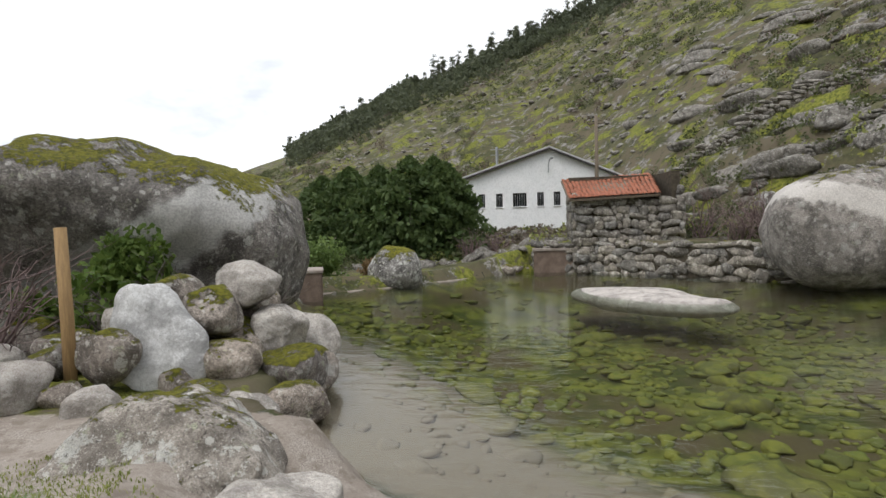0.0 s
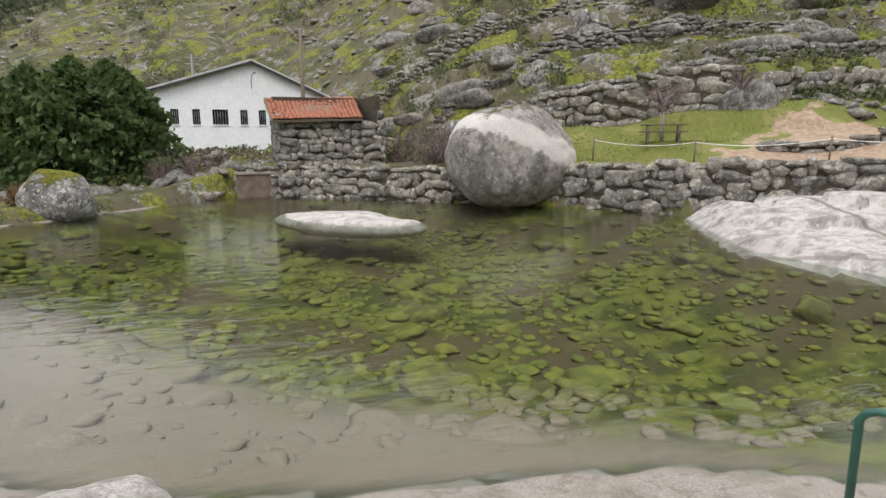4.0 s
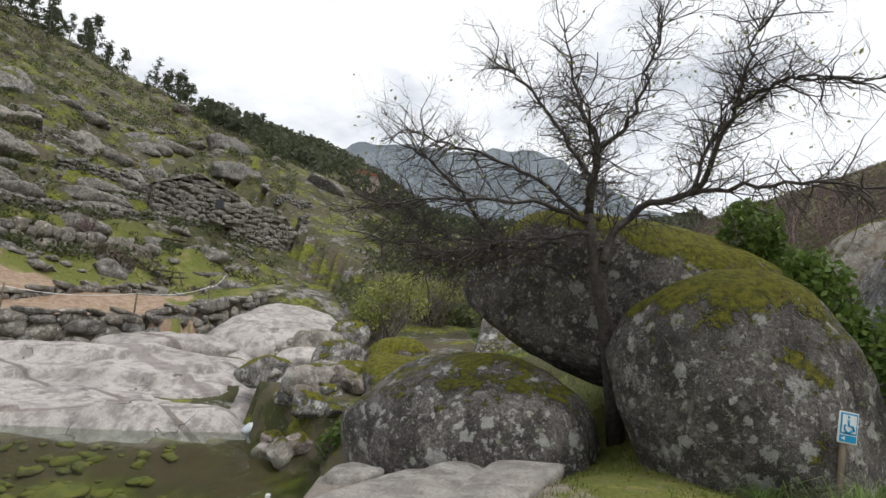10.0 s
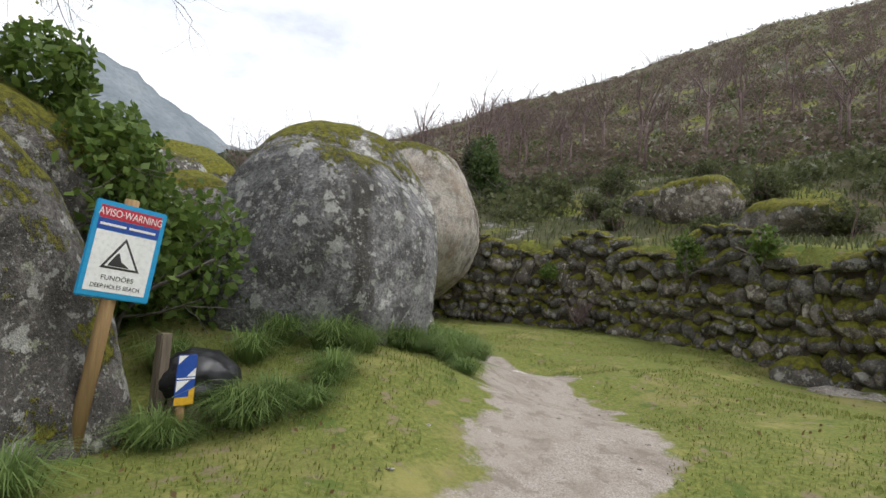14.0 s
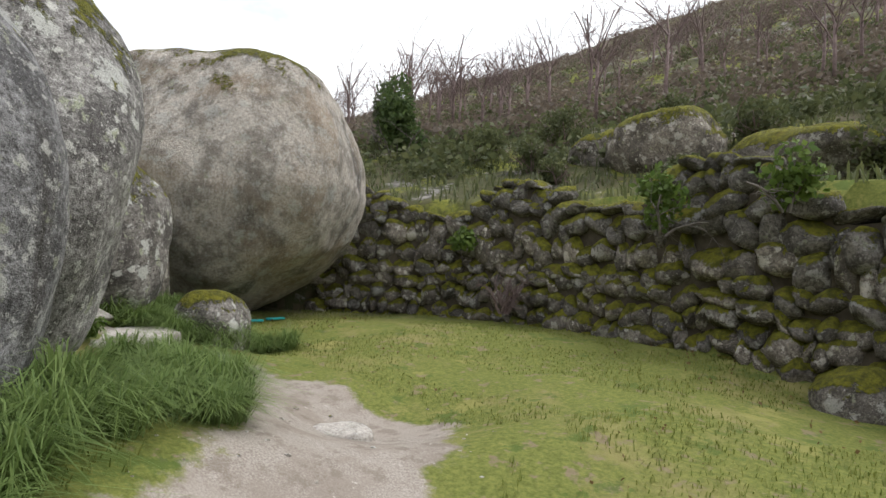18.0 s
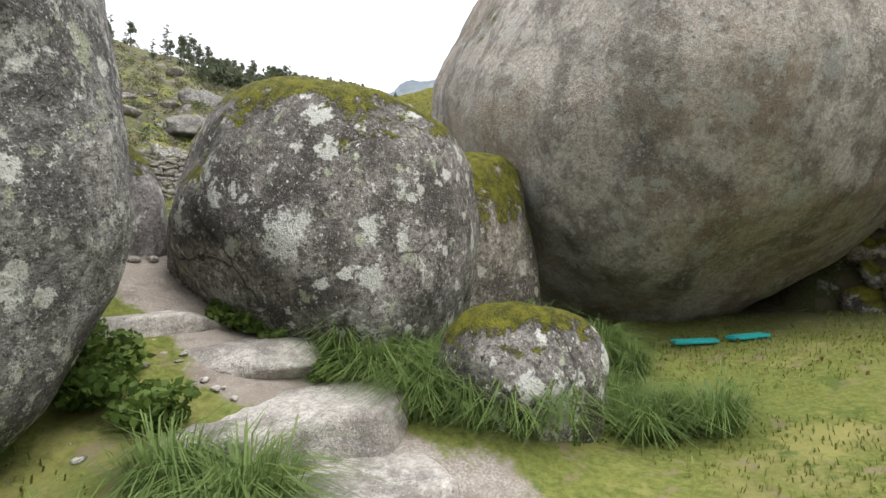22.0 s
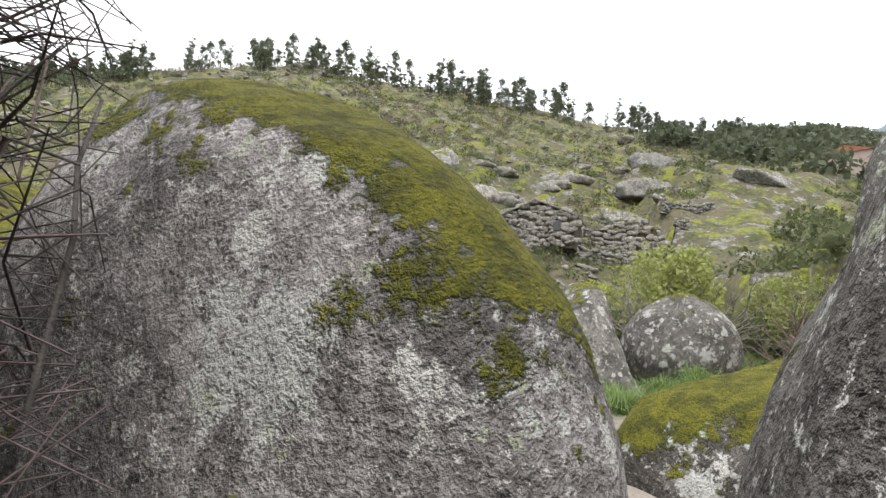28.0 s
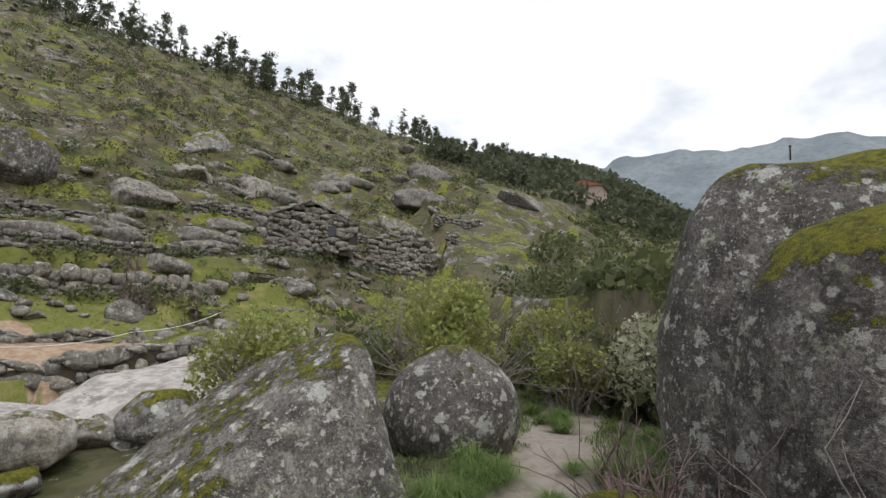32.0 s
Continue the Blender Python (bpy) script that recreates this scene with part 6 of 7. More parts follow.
# the thorn tree between the boulders
tree = thing("bare_tree", "bare thorn tree with tangled grey branches growing between boulders", "tree", (0, 0, 0))
g = R(201)
part("trunk", Geo().tube([(7.0, -3.95, 1.0), (6.75, -3.8, 1.7), (6.4, -3.6, 2.3), (6.05, -3.4, 2.85), (5.85, -3.2, 3.4), (5.78, -3.12, 3.8), (5.78, -3.05, 4.15)], (0.14, 0.12, 0.105, 0.095, 0.085, 0.075, 0.062), 9).mesh("trunk", BARK_TREE), tree)
tips = []
TREE_LIMBS = (
    ((5.78, -3.05, 4.15), (5.66, -3.1, 5.05), (5.66, -2.8, 5.75), (5.58, -2.6, 6.45)),
    ((5.72, -3.25, 3.55), (5.93, -3.52, 4.07), (5.83, -3.83, 4.36), (5.4, -4.33, 4.5), (5.15, -4.4, 5.03), (4.85, -4.48, 5.49), (4.73, -4.5, 5.95), (4.5, -4.7, 6.4)),
    ((4.95, -4.46, 5.35), (4.65, -4.65, 5.52), (4.4, -4.8, 5.55), (3.95, -5.0, 5.3)),
    ((5.6, -4.1, 4.42), (5.1, -4.7, 4.5), (4.5, -5.1, 4.42), (4.1, -5.5, 4.3)),
    ((5.78, -3.08, 4.0), (5.9, -2.55, 4.5), (6.0, -2.0, 4.8), (6.05, -1.3, 5.0), (6.04, -0.65, 5.15)),
    ((5.72, -3.1, 4.6), (6.0, -2.6, 5.4), (6.06, -2.2, 5.95), (6.2, -1.8, 6.3)),
    ((5.76, -3.1, 3.9), (5.6, -2.3, 3.75), (5.5, -1.65, 3.55), (5.35, -0.85, 3.35)),
    ((5.77, -3.1, 4.05), (5.5, -2.3, 4.2), (5.4, -1.2, 4.1), (5.3, -0.3, 3.95)),
    ((5.7, -3.1, 4.9), (5.35, -3.5, 5.4), (5.2, -3.6, 6.0), (5.1, -3.7, 6.45)),
    ((5.45, -4.25, 4.5), (5.6, -4.5, 5.1), (5.6, -4.7, 5.6), (5.5, -4.9, 6.0)),
    ((5.78, -3.0, 4.3), (5.3, -3.0, 4.6), (4.9, -2.8, 4.9), (4.6, -2.6, 5.2)),
    ((5.8, -3.2, 4.1), (6.4, -3.4, 4.6), (6.9, -3.3, 5.0), (7.2, -3.2, 5.5)),
    ((6.26, -2.8, 3.83), (6.18, -2.37, 3.72), (6.09, -1.81, 3.7), (5.98, -1.17, 3.79), (5.8, -0.68, 4.06), (5.6, -0.47, 4.03)),
    ((6.41, -2.26, 3.75), (6.26, -1.73, 3.63), (6.07, -1.26, 3.43), (5.85, -0.85, 3.63), (5.6, -0.47, 3.51)),
    ((6.47, -1.99, 3.79), (6.2, -1.53, 4.27), (5.92, -1.08, 4.67), (5.6, -0.79, 4.78)),
    ((6.26, -2.81, 3.45), (6.14, -2.31, 3.62), (5.97, -1.9, 3.53), (5.79, -1.45, 3.35), (5.59, -1.04, 3.4)),
)
for n_limb, pts in enumerate(TREE_LIMBS):
    limb = Geo()
    pts = np.array(pts)
    fine_t = np.linspace(0, len(pts) - 1, 4 * len(pts))
    line = np.stack([np.interp(fine_t, np.arange(len(pts)), pts[:, c]) for c in range(3)], 1)
    line[1:] += g.normal(size=(len(line) - 1, 3)) * 0.022
    limb.tube(line, np.linspace((0.055, 0.06, 0.03, 0.034)[n_limb] if n_limb < 4 else 0.032, 0.008, len(line)), 6)
    tang = np.gradient(line, axis=0)
    tang /= np.linalg.norm(tang, axis=1, keepdims=True)
    for k in range(2, len(line)):
        for _ in range(3):
            d = tang[k] * 0.7 + g.normal(size=3) * np.array((0.7, 0.85, 0.5))
            grow(limb, g, line[k], d / np.linalg.norm(d), g.uniform(0.3, 0.62), 0.009, 3, 0.4, (2, 3), 0.68, tips, 0.0, 4, 0.2)
    part("limb", limb.mesh("limb", BARK_TREE), tree)
tips = np.array(tips)
pick = tips[g.choice(len(tips), 900)] + g.normal(size=(900, 3)) * 0.03
tagged(part("bud_cover", raw_mesh("bud_cover", *leaves(pick, 0.032, g), LEAF_WILLOW), tree, "few pale green opening buds"), kind="stuff")


def lawn_tree(at, h, seed, material, label):
    g = R(seed)
    root = thing("young_tree", label, "tree", at)
    part("trunk", Geo().tube([(0, 0, -0.1), (0.03, 0, h * 0.35)], (0.09, 0.07), 8).mesh("trunk", BARK_PALE), root)
    crown = Geo()
    for k in range(7):
        a = k * 2.4
        d = np.array((0.55 * math.cos(a), 0.55 * math.sin(a), 1.0))
        grow(crown, g, np.array((0.03, 0, h * (0.3 + 0.02 * k))), d / np.linalg.norm(d), h * 0.3, 0.045, 3, 0.25, (3, 4), 0.62, None, 0, 5, 0.1)
    part("crown", crown.mesh("crown", material), root)
    return root


lawn_tree((16.4, 19.6, gz(16.4, 19.6)), 3.6, 211, BARK_RED, "young leafless tree with a round twiggy crown on the lawn")
lawn_tree((20.2, 19.0, gz(20.2, 19.0)), 2.6, 212, BARK_RED, "slim leafless sapling on the lawn")
lawn_tree((29.5, 17.6, gz(29.5, 17.6)), 2.6, 213, BARK_RED, "slim leafless sapling on the lawn")


def bush(name, label, at, radii, n, size, leaf, seed, twigs=0, twig_mat=None, category="bush", group=""):
    g = R(seed)
    root = thing(name, label, category, at, group=group)
    p = blob_points(g, n, radii) + np.array((0, 0, radii[2] * 0.8))
    p[:, 2] = np.maximum(p[:, 2], 0.03)
    if leaf:
        part("foliage", raw_mesh("foliage", *leaves(p, size, g), leaf), root)
    if twigs:
        geo = Geo()
        for _ in range(twigs):
            a = g.uniform(0, 6.28)
            d = np.array((math.cos(a) * g.uniform(0.1, 0.8), math.sin(a) * g.uniform(0.1, 0.8), 1.0))
            grow(geo, g, np.array((math.cos(a), math.sin(a), 0)) * radii[0] * g.uniform(0, 0.25), d / np.linalg.norm(d), radii[2] * g.uniform(0.7, 1.1), 0.018 + 0.006 * radii[2], 2, 0.3, (2, 4), 0.62, None, 0, 4, 0.1)
        part("branchwork", geo.mesh("branchwork", twig_mat or BARK), root)
    return root


def conifer(at, h, r, seed):
    g = R(seed)
    root = thing("cypress_tree", "dense dark green conifer with drooping sprays", "tree", at, group="conifers behind the weir")
    part("trunk", Geo().tube([(0, 0, -0.3), (0, 0, h * 0.8)], (0.18, 0.04), 7).mesh("trunk", BARK), root)
    n = 4200
    t = g.uniform(0, 1, n) ** 0.75
    ang = g.uniform(0, 6.283, n)
    lob = 1 + 0.18 * np.sin(ang * 5 + t * 23) + 0.12 * np.sin(ang * 3 + t * 40)
    rad = r * (1 - t ** 2.2) ** 0.75 * lob * g.uniform(0.7, 1.05, n)
    p = np.stack([rad * np.cos(ang), rad * np.sin(ang), 0.15 + t * h - 0.18 * rad], 1)
    part("crown", raw_mesh("crown", *leaves(p, 0.22, g, 2.0, -0.3), LEAF_DARK), root)


for k, (x, y, h, r) in enumerate(((-6.4, 32.0, 5.4, 2.5), (-8.4, 31.5, 6.0, 2.7), (-10.6, 33.0, 5.6, 2.7), (-13.0, 34.5, 5.6, 2.8), (-15.4, 36.0, 5.0, 2.8), (-7.4, 34.5, 5.8, 2.7))):
    conifer((x, y, gz(x, y)), h, r, 220 + k)
bush("bush", "fresh green leafy bush behind the weir", (-10.9, 22.8, -0.1), (1.9, 1.4, 1.4), 2200, 0.14, LEAF_GRASS, 231)
bush("bush", "fresh green leafy bush behind the weir", (-13.2, 23.5, -0.1), (1.9, 1.6, 1.7), 2000, 0.15, LEAF_GRASS, 232)
bush("bush", "rusty brown fern clump at the weir", (-8.9, 24.4, 0.0), (0.9, 0.8, 0.7), 500, 0.16, LEAF_DRY, 233)
for k, (x, y, s) in enumerate(((-3.4, 29.9, 1.0), (-4.8, 29.2, 1.1), (7.8, 26.8, 2.1), (9.0, 25.4, 1.8), (9.6, 27.5, 2.2), (6.9, 28.4, 2.0))):
    bush("bush", "leafless purplish twiggy bush", (x, y, gz(x, y)), (s * 0.8, s * 0.8, s * 1.0), 10, 0.1, None, 240 + k, 16, BARK_RED, group="twiggy bushes")
bush("bush", "green leafy shrub in front of the huge boulder", (-8.2, 7.3, 0.5), (1.05, 1.05, 1.3), 3000, 0.09, LEAF_BRAMBLE, 251, 14, BARK)
bush("bush", "green leafy shrub in front of the huge boulder", (-9.6, 7.2, 0.5), (0.6, 0.6, 0.75), 900, 0.09, LEAF_BRAMBLE, 252, 10, BARK)
bush("bush", "grey leafless shrub on the bank", (-9.8, 5.9, 0.5), (1.2, 1.2, 1.5), 10, 0.1, None, 253, 40, BARK_RED)
bush("bush", "grey leafless shrub on the bank", (-11.4, 5.0, 0.6), (1.2, 1.2, 1.5), 10, 0.1, None, 254, 36, BARK_RED)
bush("bush", "small leafless sapling among the bank's rocks", (-7.1, 9.4, 0.6), (0.6, 0.6, 1.2), 10, 0.1, None, 255, 6, BARK_PALE)
bush("bush", "bramble thicket between the mossy boulders", (6.75, -6.75, 1.6), (1.25, 1.25, 1.45), 7500, 0.075, LEAF_BRAMBLE, 256, 14, BARK)
bush("bush", "bramble thicket behind the mossy boulder", (7.5, -5.9, 2.1), (1.5, 1.5, 1.75), 8000, 0.08, LEAF_BRAMBLE, 257, 10, BARK)
bush("bush", "low bramble by the pool's corner", (9.0, 0.2, 0.0), (0.7, 0.6, 0.55), 1100, 0.07, LEAF_BRAMBLE, 258, 8, BARK)
bush("bush", "grassy green clump on the river rock", (12.0, 0.6, 0.7), (0.55, 0.5, 0.5), 900, 0.12, LEAF_GRASS, 259)
for k, (x, y, rx, rz, n, lf) in enumerate(((22.4, -4.0, 1.9, 1.85, 4200, LEAF_WILLOW), (24.5, -6.2, 1.6, 1.4, 2200, LEAF_WILLOW), (26.0, -6.0, 1.8, 1.2, 2000, LEAF_BROOM), (25.6, -1.5, 2.2, 1.7, 2400, LEAF_WILLOW), (21.0, 0.4, 2.0, 1.8, 3200, LEAF_WILLOW), (23.5, 1.2, 1.5, 1.2, 1500, LEAF_GRASS), (28.5, -4.5, 2.2, 1.6, 3400, LEAF_WILLOW))):
    bush("bush", "airy yellow-green willow bush coming into bud", (x, y, gz(x, y)), (rx, rx, rz), n, 0.085, lf, 260 + k, 26, BARK_PALE, group="willow bushes")
bush("bush", "grey leafless shrub at the mossy boulder's foot", (13.9, -10.35, gz(13.9, -10.35)), (0.9, 0.9, 1.0), 10, 0.1, None, 276, 30, BARK_PALE)
bush("bush", "purplish leafless shrub at the tall boulder's foot", (15.9, -9.0, gz(15.9, -9.0)), (0.8, 0.8, 0.9), 10, 0.1, None, 277, 26, BARK_RED)
bush("bush", "tall bush covered with pale blossom", (24.8, -8.4, gz(24.8, -8.4)), (1.6, 1.6, 1.9), 2600, 0.1, LEAF_BLOSSOM, 271, 16, BARK)
bush("bush", "dark evergreen bush behind the mossy wall", (15.4, -21.6, gz(15.4, -21.6)), (1.15, 1.15, 1.7), 3600, 0.1, LEAF_DARK, 272, 6, BARK)
bush("bush", "dark evergreen bush behind the mossy wall", (17.0, -22.6, gz(17.0, -22.6)), (1.1, 1.1, 1.6), 2600, 0.1, LEAF_PINE, 273, 6, BARK)
for k, (x, y, s) in enumerate(((10.2, -21.6, 0.75), (6.0, -20.4, 0.6), (2.9, -20.6, 0.8), (12.6, -22.6, 0.9), (9.0, -20.9, 0.55), (0.6, -19.6, 0.7), (5.4, -23.4, 0.9), (11.0, -24.2, 1.0), (-1.5, -20.0, 0.9), (8.0, -25.0, 1.0))):
    bush("bush", "olive broom bush on the slope behind the wall", (x, y, gz(x, y) - 0.05), (s, s, s * 0.8), int(1500 * s), 0.07, LEAF_BROOM, 610 + k, 8, BARK_RED, group="broom bushes behind the wall")
bush("holm_oak", "large dark evergreen tree on the slope", (0.2, -25.0, gz(0.2, -25.0)), (3.2, 3.2, 4.2), 6000, 0.16, LEAF_DARK, 274, 12, BARK, "tree")
bush("bush", "leafless bramble hanging on the mossy wall", (8.3, -18.0, gz(8.3, -17.6) + 0.2), (0.55, 0.4, 0.55), 10, 0.1, None, 275, 14, BARK_RED)
for k, (x, y, z, s) in enumerate(((5.2, -17.2, 3.2, 0.6), (3.6, -16.8, 3.4, 0.55), (9.3, -17.9, 3.0, 0.35))):
    bush("ivy", "green ivy trailing over the mossy wall", (x, y, z), (s, 0.3, s), 420, 0.07, LEAF_BRAMBLE, 280 + k, 4, BARK, "ivy")
for k, (x, y, s) in enumerate(((8.3, -10.55, 0.8), (8.45, -10.4, 0.7), (8.15, -10.75, 0.8), (8.05, -10.95, 0.8), (8.3, -10.8, 0.7), (8.0, -11.2, 0.7), (9.22, -10.98, 0.55), (9.18, -11.12, 0.55), (9.1, -11.35, 0.5), (9.3, -10.85, 0.45), (9.45, -10.02, 0.16), (9.14, -10.06, 0.22), (9.24, -10.04, 0.2), (9.03, -10.1, 0.22), (8.95, -12.3, 0.5), (8.8, -11.75, 0.4))):
    z = gz(x, y)
    bush("nettle_patch", "low leafy nettles at the boulder's foot", (x, y, z), (0.36 * s, 0.34 * s, 0.2 * s), int(1100 * s), 0.032 if s > 0.3 else 0.013, LEAF_BRAMBLE, 290 + k, 0, None, "plant", "nettles at the boulders")

# heap of cut brush between two boulders
g = R(300)
heap = thing("brush_heap", "heap of dry purplish bramble canes between two boulders", "brush", (8.66, -9.85, 2.2))
for s in range(3):
    geo = Geo()
    for _ in range(620):
        a, r = g.uniform(0, 6.28), g.uniform(0, 0.5)
        p = np.array((math.cos(a) * r * 0.95 - 0.05, math.sin(a) * r * 0.7 + 0.05, g.uniform(0, 1.75)))
        d = np.array((g.normal() * 0.9 - 0.1, g.normal() * 0.6, g.uniform(-0.35, 0.8)))
        d /= np.linalg.norm(d)
        pts = [p]
        for _ in range(6):
            d = d + g.normal(size=3) * 0.26 + np.array((0, 0, -0.06))
            d /= np.linalg.norm(d)
            q = pts[-1] + d * g.uniform(0.08, 0.22)
            if q[1] < -0.2 + 0.3 * q[0] or q[0] > 0.5:
                break
            pts.append(q)
        if len(pts) < 3:
            continue
        geo.tube(pts, np.linspace(g.uniform(0.0018, 0.0048), 0.0012, len(pts)), 3, cap=False)
    tagged(part("cane_tangle", geo.mesh("cane_tangle", (CANE, BARK_TREE, CANE)[s]), heap), kind="stuff")

# ---- grass ----


def blades(p, g, height, width, lean, angle=None):
    """Bent blades of three sections."""
    n = len(p)
    a = g.uniform(0, 6.283, n) if angle is None else angle
    d = np.stack([np.cos(a), np.sin(a), a * 0], 1)
    side = np.stack([-np.sin(a), np.cos(a), a * 0], 1)
    h = (np.asarray(height) * g.uniform(0.6, 1.2, n))[:, None]
    w = (width * g.uniform(0.7, 1.3, n))[:, None]
    l = (lean * g.uniform(0.3, 1.4, n))[:, None]
    up = np.array((0, 0, 1.0))
    m = p + up * h * 0.58 + d * h * l * 0.28
    t = p + up * h * np.maximum(0.95 - 0.42 * l, 0.2) + d * h * l * 0.9
    v = np.stack([p - side * w, p + side * w, m + side * w * 0.8, m - side * w * 0.8, t], 1).reshape(-1, 3)
    k = np.arange(n)[:, None] * 5
    return v, np.concatenate([k + np.array([[0, 1, 2]]), k + np.array([[0, 2, 3]]), k + np.array([[3, 2, 4]])])


TUSSOCKS = []
for s in range(4):
    g = R(310 + s)
    n = 420
    r = np.abs(g.normal(size=n)) * 0.07
    a = g.uniform(0, 6.283, n)
    p = np.stack([r * np.cos(a), r * np.sin(a), r * 0 - 0.03], 1)
    TUSSOCKS.append(raw_mesh("tussock", *blades(p, g, np.full(n, 0.5) * g.uniform(0.6, 1.1, n), 0.005, 1.15, a + g.normal(size=n) * 0.5), LEAF_GRASS))
g = R(320)
spots = []
for cx, cy, sx, sy, n in ((4.4, -5.4, 0.35, 0.5, 9), (4.6, -7.1, 0.25, 0.6, 12), (5.3, -8.6, 0.25, 0.8, 14), (5.5, -10.3, 0.35, 0.6, 16), (6.4, -11.5, 0.45, 0.3, 16), (7.2, -11.75, 0.25, 0.2, 10), (8.95, -11.7, 0.08, 0.25, 7), (9.0, -12.2, 0.15, 0.12, 8), (9.4, -12.6, 0.15, 0.08, 7), (10.1, -12.85, 0.2, 0.08, 6), (8.75, -12.5, 0.15, 0.15, 6), (10.5, -13.3, 0.35, 0.2, 9), (9.3, -13.7, 0.3, 0.2, 7), (10.0, -12.75, 0.4, 0.12, 6), (8.7, -12.85, 0.12, 0.15, 4), (11.2, -13.4, 0.25, 0.2, 4),
                          (15.5, -6.1, 0.8, 0.3, 10), (17.6, -6.6, 0.6, 0.3, 9), (17.3, -8.2, 0.9, 0.35, 12), (20.0, -8.4, 1.2, 0.5, 14), (22.6, -5.4, 0.8, 0.8, 12), (15.0, -8.3, 0.5, 0.3, 6), (13.6, -9.4, 0.4, 0.3, 5), (21.8, -9.3, 0.8, 0.6, 8), (12.2, -8.2, 0.6, 0.4, 6), (-4.8, 1.9, 0.6, 0.3, 4), (-3.2, 1.9, 0.3, 0.2, 3)):
    for _ in range(n):
        spots.append((cx + g.normal() * sx, cy + g.normal() * sy))
for k, (x, y) in enumerate(spots):
    if float(line_side(np.array([(x, y)]), TRAIL)[0][0]) < (0.45 if 6.6 < x < 9.3 else 0.75) and x < 12:
        continue
    s = g.uniform(0.6, 1.1) * (0.55 if y > 0 else 1)
    ob = link("grass_tussock", TUSSOCKS[k % 4], m=pose(x, y, gz(x, y), 0, 0, g.uniform(0, 360)) @ Matrix.Diagonal((s, s, s * g.uniform(0.8, 1.2), 1)))
    tagged(ob, "long green grass tussock", "grass", "grass tussocks")


def scatter(n, box, keep, seed):
    g = R(seed)
    x, y = g.uniform(box[0], box[1], n), g.uniform(box[2], box[3], n)
    p = np.stack([x, y], 1)
    p = p[keep(p)]
    return np.column_stack([p, ground_at(p[:, 0], p[:, 1]) - 0.004])


def off_trail(p, d=0.95):
    return line_side(p, TRAIL)[0] + 0.25 * vnoise(np.column_stack([p * 2.2, p[:, 0] * 0]), 5) > d


g = R(330)
turf = scatter(130000, (-6, 12.5, -18, -2), lambda p: off_trail(p) & (line_side(p, MOSSWALL)[1] < 0) & (vnoise(np.column_stack([p * 1.3, p[:, 0] * 0]), 9) > -0.35) & (inside_edge(p, POND) > 3.2), 331)
tagged(link("meadow_grass", raw_mesh("meadow_grass", *blades(turf, g, 0.028 + 0.028 * (1 + vnoise(turf * 0.9, 3)), 0.0042, 0.9), LEAF_LAWN)), "short yellowish green meadow grass", "grass", kind="stuff")
turf = scatter(42000, (9.5, 26, -10.5, -3), lambda p: off_trail(p, 0.6), 332)
tagged(link("path_grass", raw_mesh("path_grass", *blades(turf, g, np.full(len(turf), 0.11), 0.006, 0.7), LEAF_GRASS)), "rough green grass along the upper path", "grass", kind="stuff")
turf = scatter(60000, (11, 34, 8, 24), lambda p: (inside_edge(p, POND) > 0.8) & (np.hypot((p[:, 0] - 19.5) * 0.75, p[:, 1] - 12.5) > 4.9) & (inside_edge(p, SLAB) > 0.6), 333)
tagged(link("lawn_grass", raw_mesh("lawn_grass", *blades(turf, g, np.full(len(turf), 0.07), 0.012, 0.6), LEAF_LAWN)), "mown green lawn grass above the pool", "grass", kind="stuff")
turf = scatter(34000, (-12, -3, -1, 6), lambda p: (inside_edge(p, POND) > 1.8) & (vnoise(np.column_stack([p * 0.9, p[:, 0] * 0]), 12) > 0.0), 334)
tagged(link("bank_grass", raw_mesh("bank_grass", *blades(turf, g, np.full(len(turf), 0.05), 0.005, 1.1), LEAF_LAWN)), "dry yellowish grass on the bank", "grass", kind="stuff")
turf = scatter(9000, (-4, 18, -30, -17), lambda p: (line_side(p, MOSSWALL)[1] > 0) & (line_side(p, MOSSWALL)[0] > 0.3), 335)
tagged(link("slope_grass", raw_mesh("slope_grass", *blades(turf, g, np.full(len(turf), 0.3), 0.02, 0.8), LEAF_BROOM)), "rough grass and broom on the slope behind the wall", "grass", kind="stuff")

litter = scatter(2600, (-4, 12.5, -18.5, -3), lambda p: (line_side(p, MOSSWALL)[1] < 0) & off_trail(p, 1.2) & (vnoise(np.column_stack([p * 0.8, p[:, 0] * 0]), 14) > -0.1), 336)
litter[:, 2] += 0.035
tagged(link("leaf_litter", raw_mesh("leaf_litter", *leaves(litter, 0.03, g, 1.4), LEAF_DRY)), "brown fallen leaves lying in the meadow grass", "leaves", kind="stuff")
grit_p = scatter(5200, (-2, 9, -14.5, -0.5), lambda p: (line_side(p, TRAIL)[0] < 1.15) & (vnoise(np.column_stack([p * 0.9, p[:, 0] * 0]), 15) > -0.2), 337)
geo = Geo()
grit_v = [stone_points(340 + i, (1, 0.8, 0.45), 1, 2.6, 0.15, 4, 2, 0.7) for i in range(4)]
for q in grit_p[:2600]:
    v, f = grit_v[g.randint(4)]
    a, s_g = g.uniform(0, 6.28), 0.006 + 0.03 * g.uniform(0, 1) ** 4
    turn_g = np.array(((math.cos(a), -math.sin(a), 0), (math.sin(a), math.cos(a), 0), (0, 0, 1)))
    geo.add(v @ turn_g.T * s_g + q, f)
tagged(link("trail_gravel", geo.mesh("trail_gravel", ROCK_BANK)), "loose grey grit and small stones on the trail", "gravel", kind="stuff")

# ---- hillsides ----


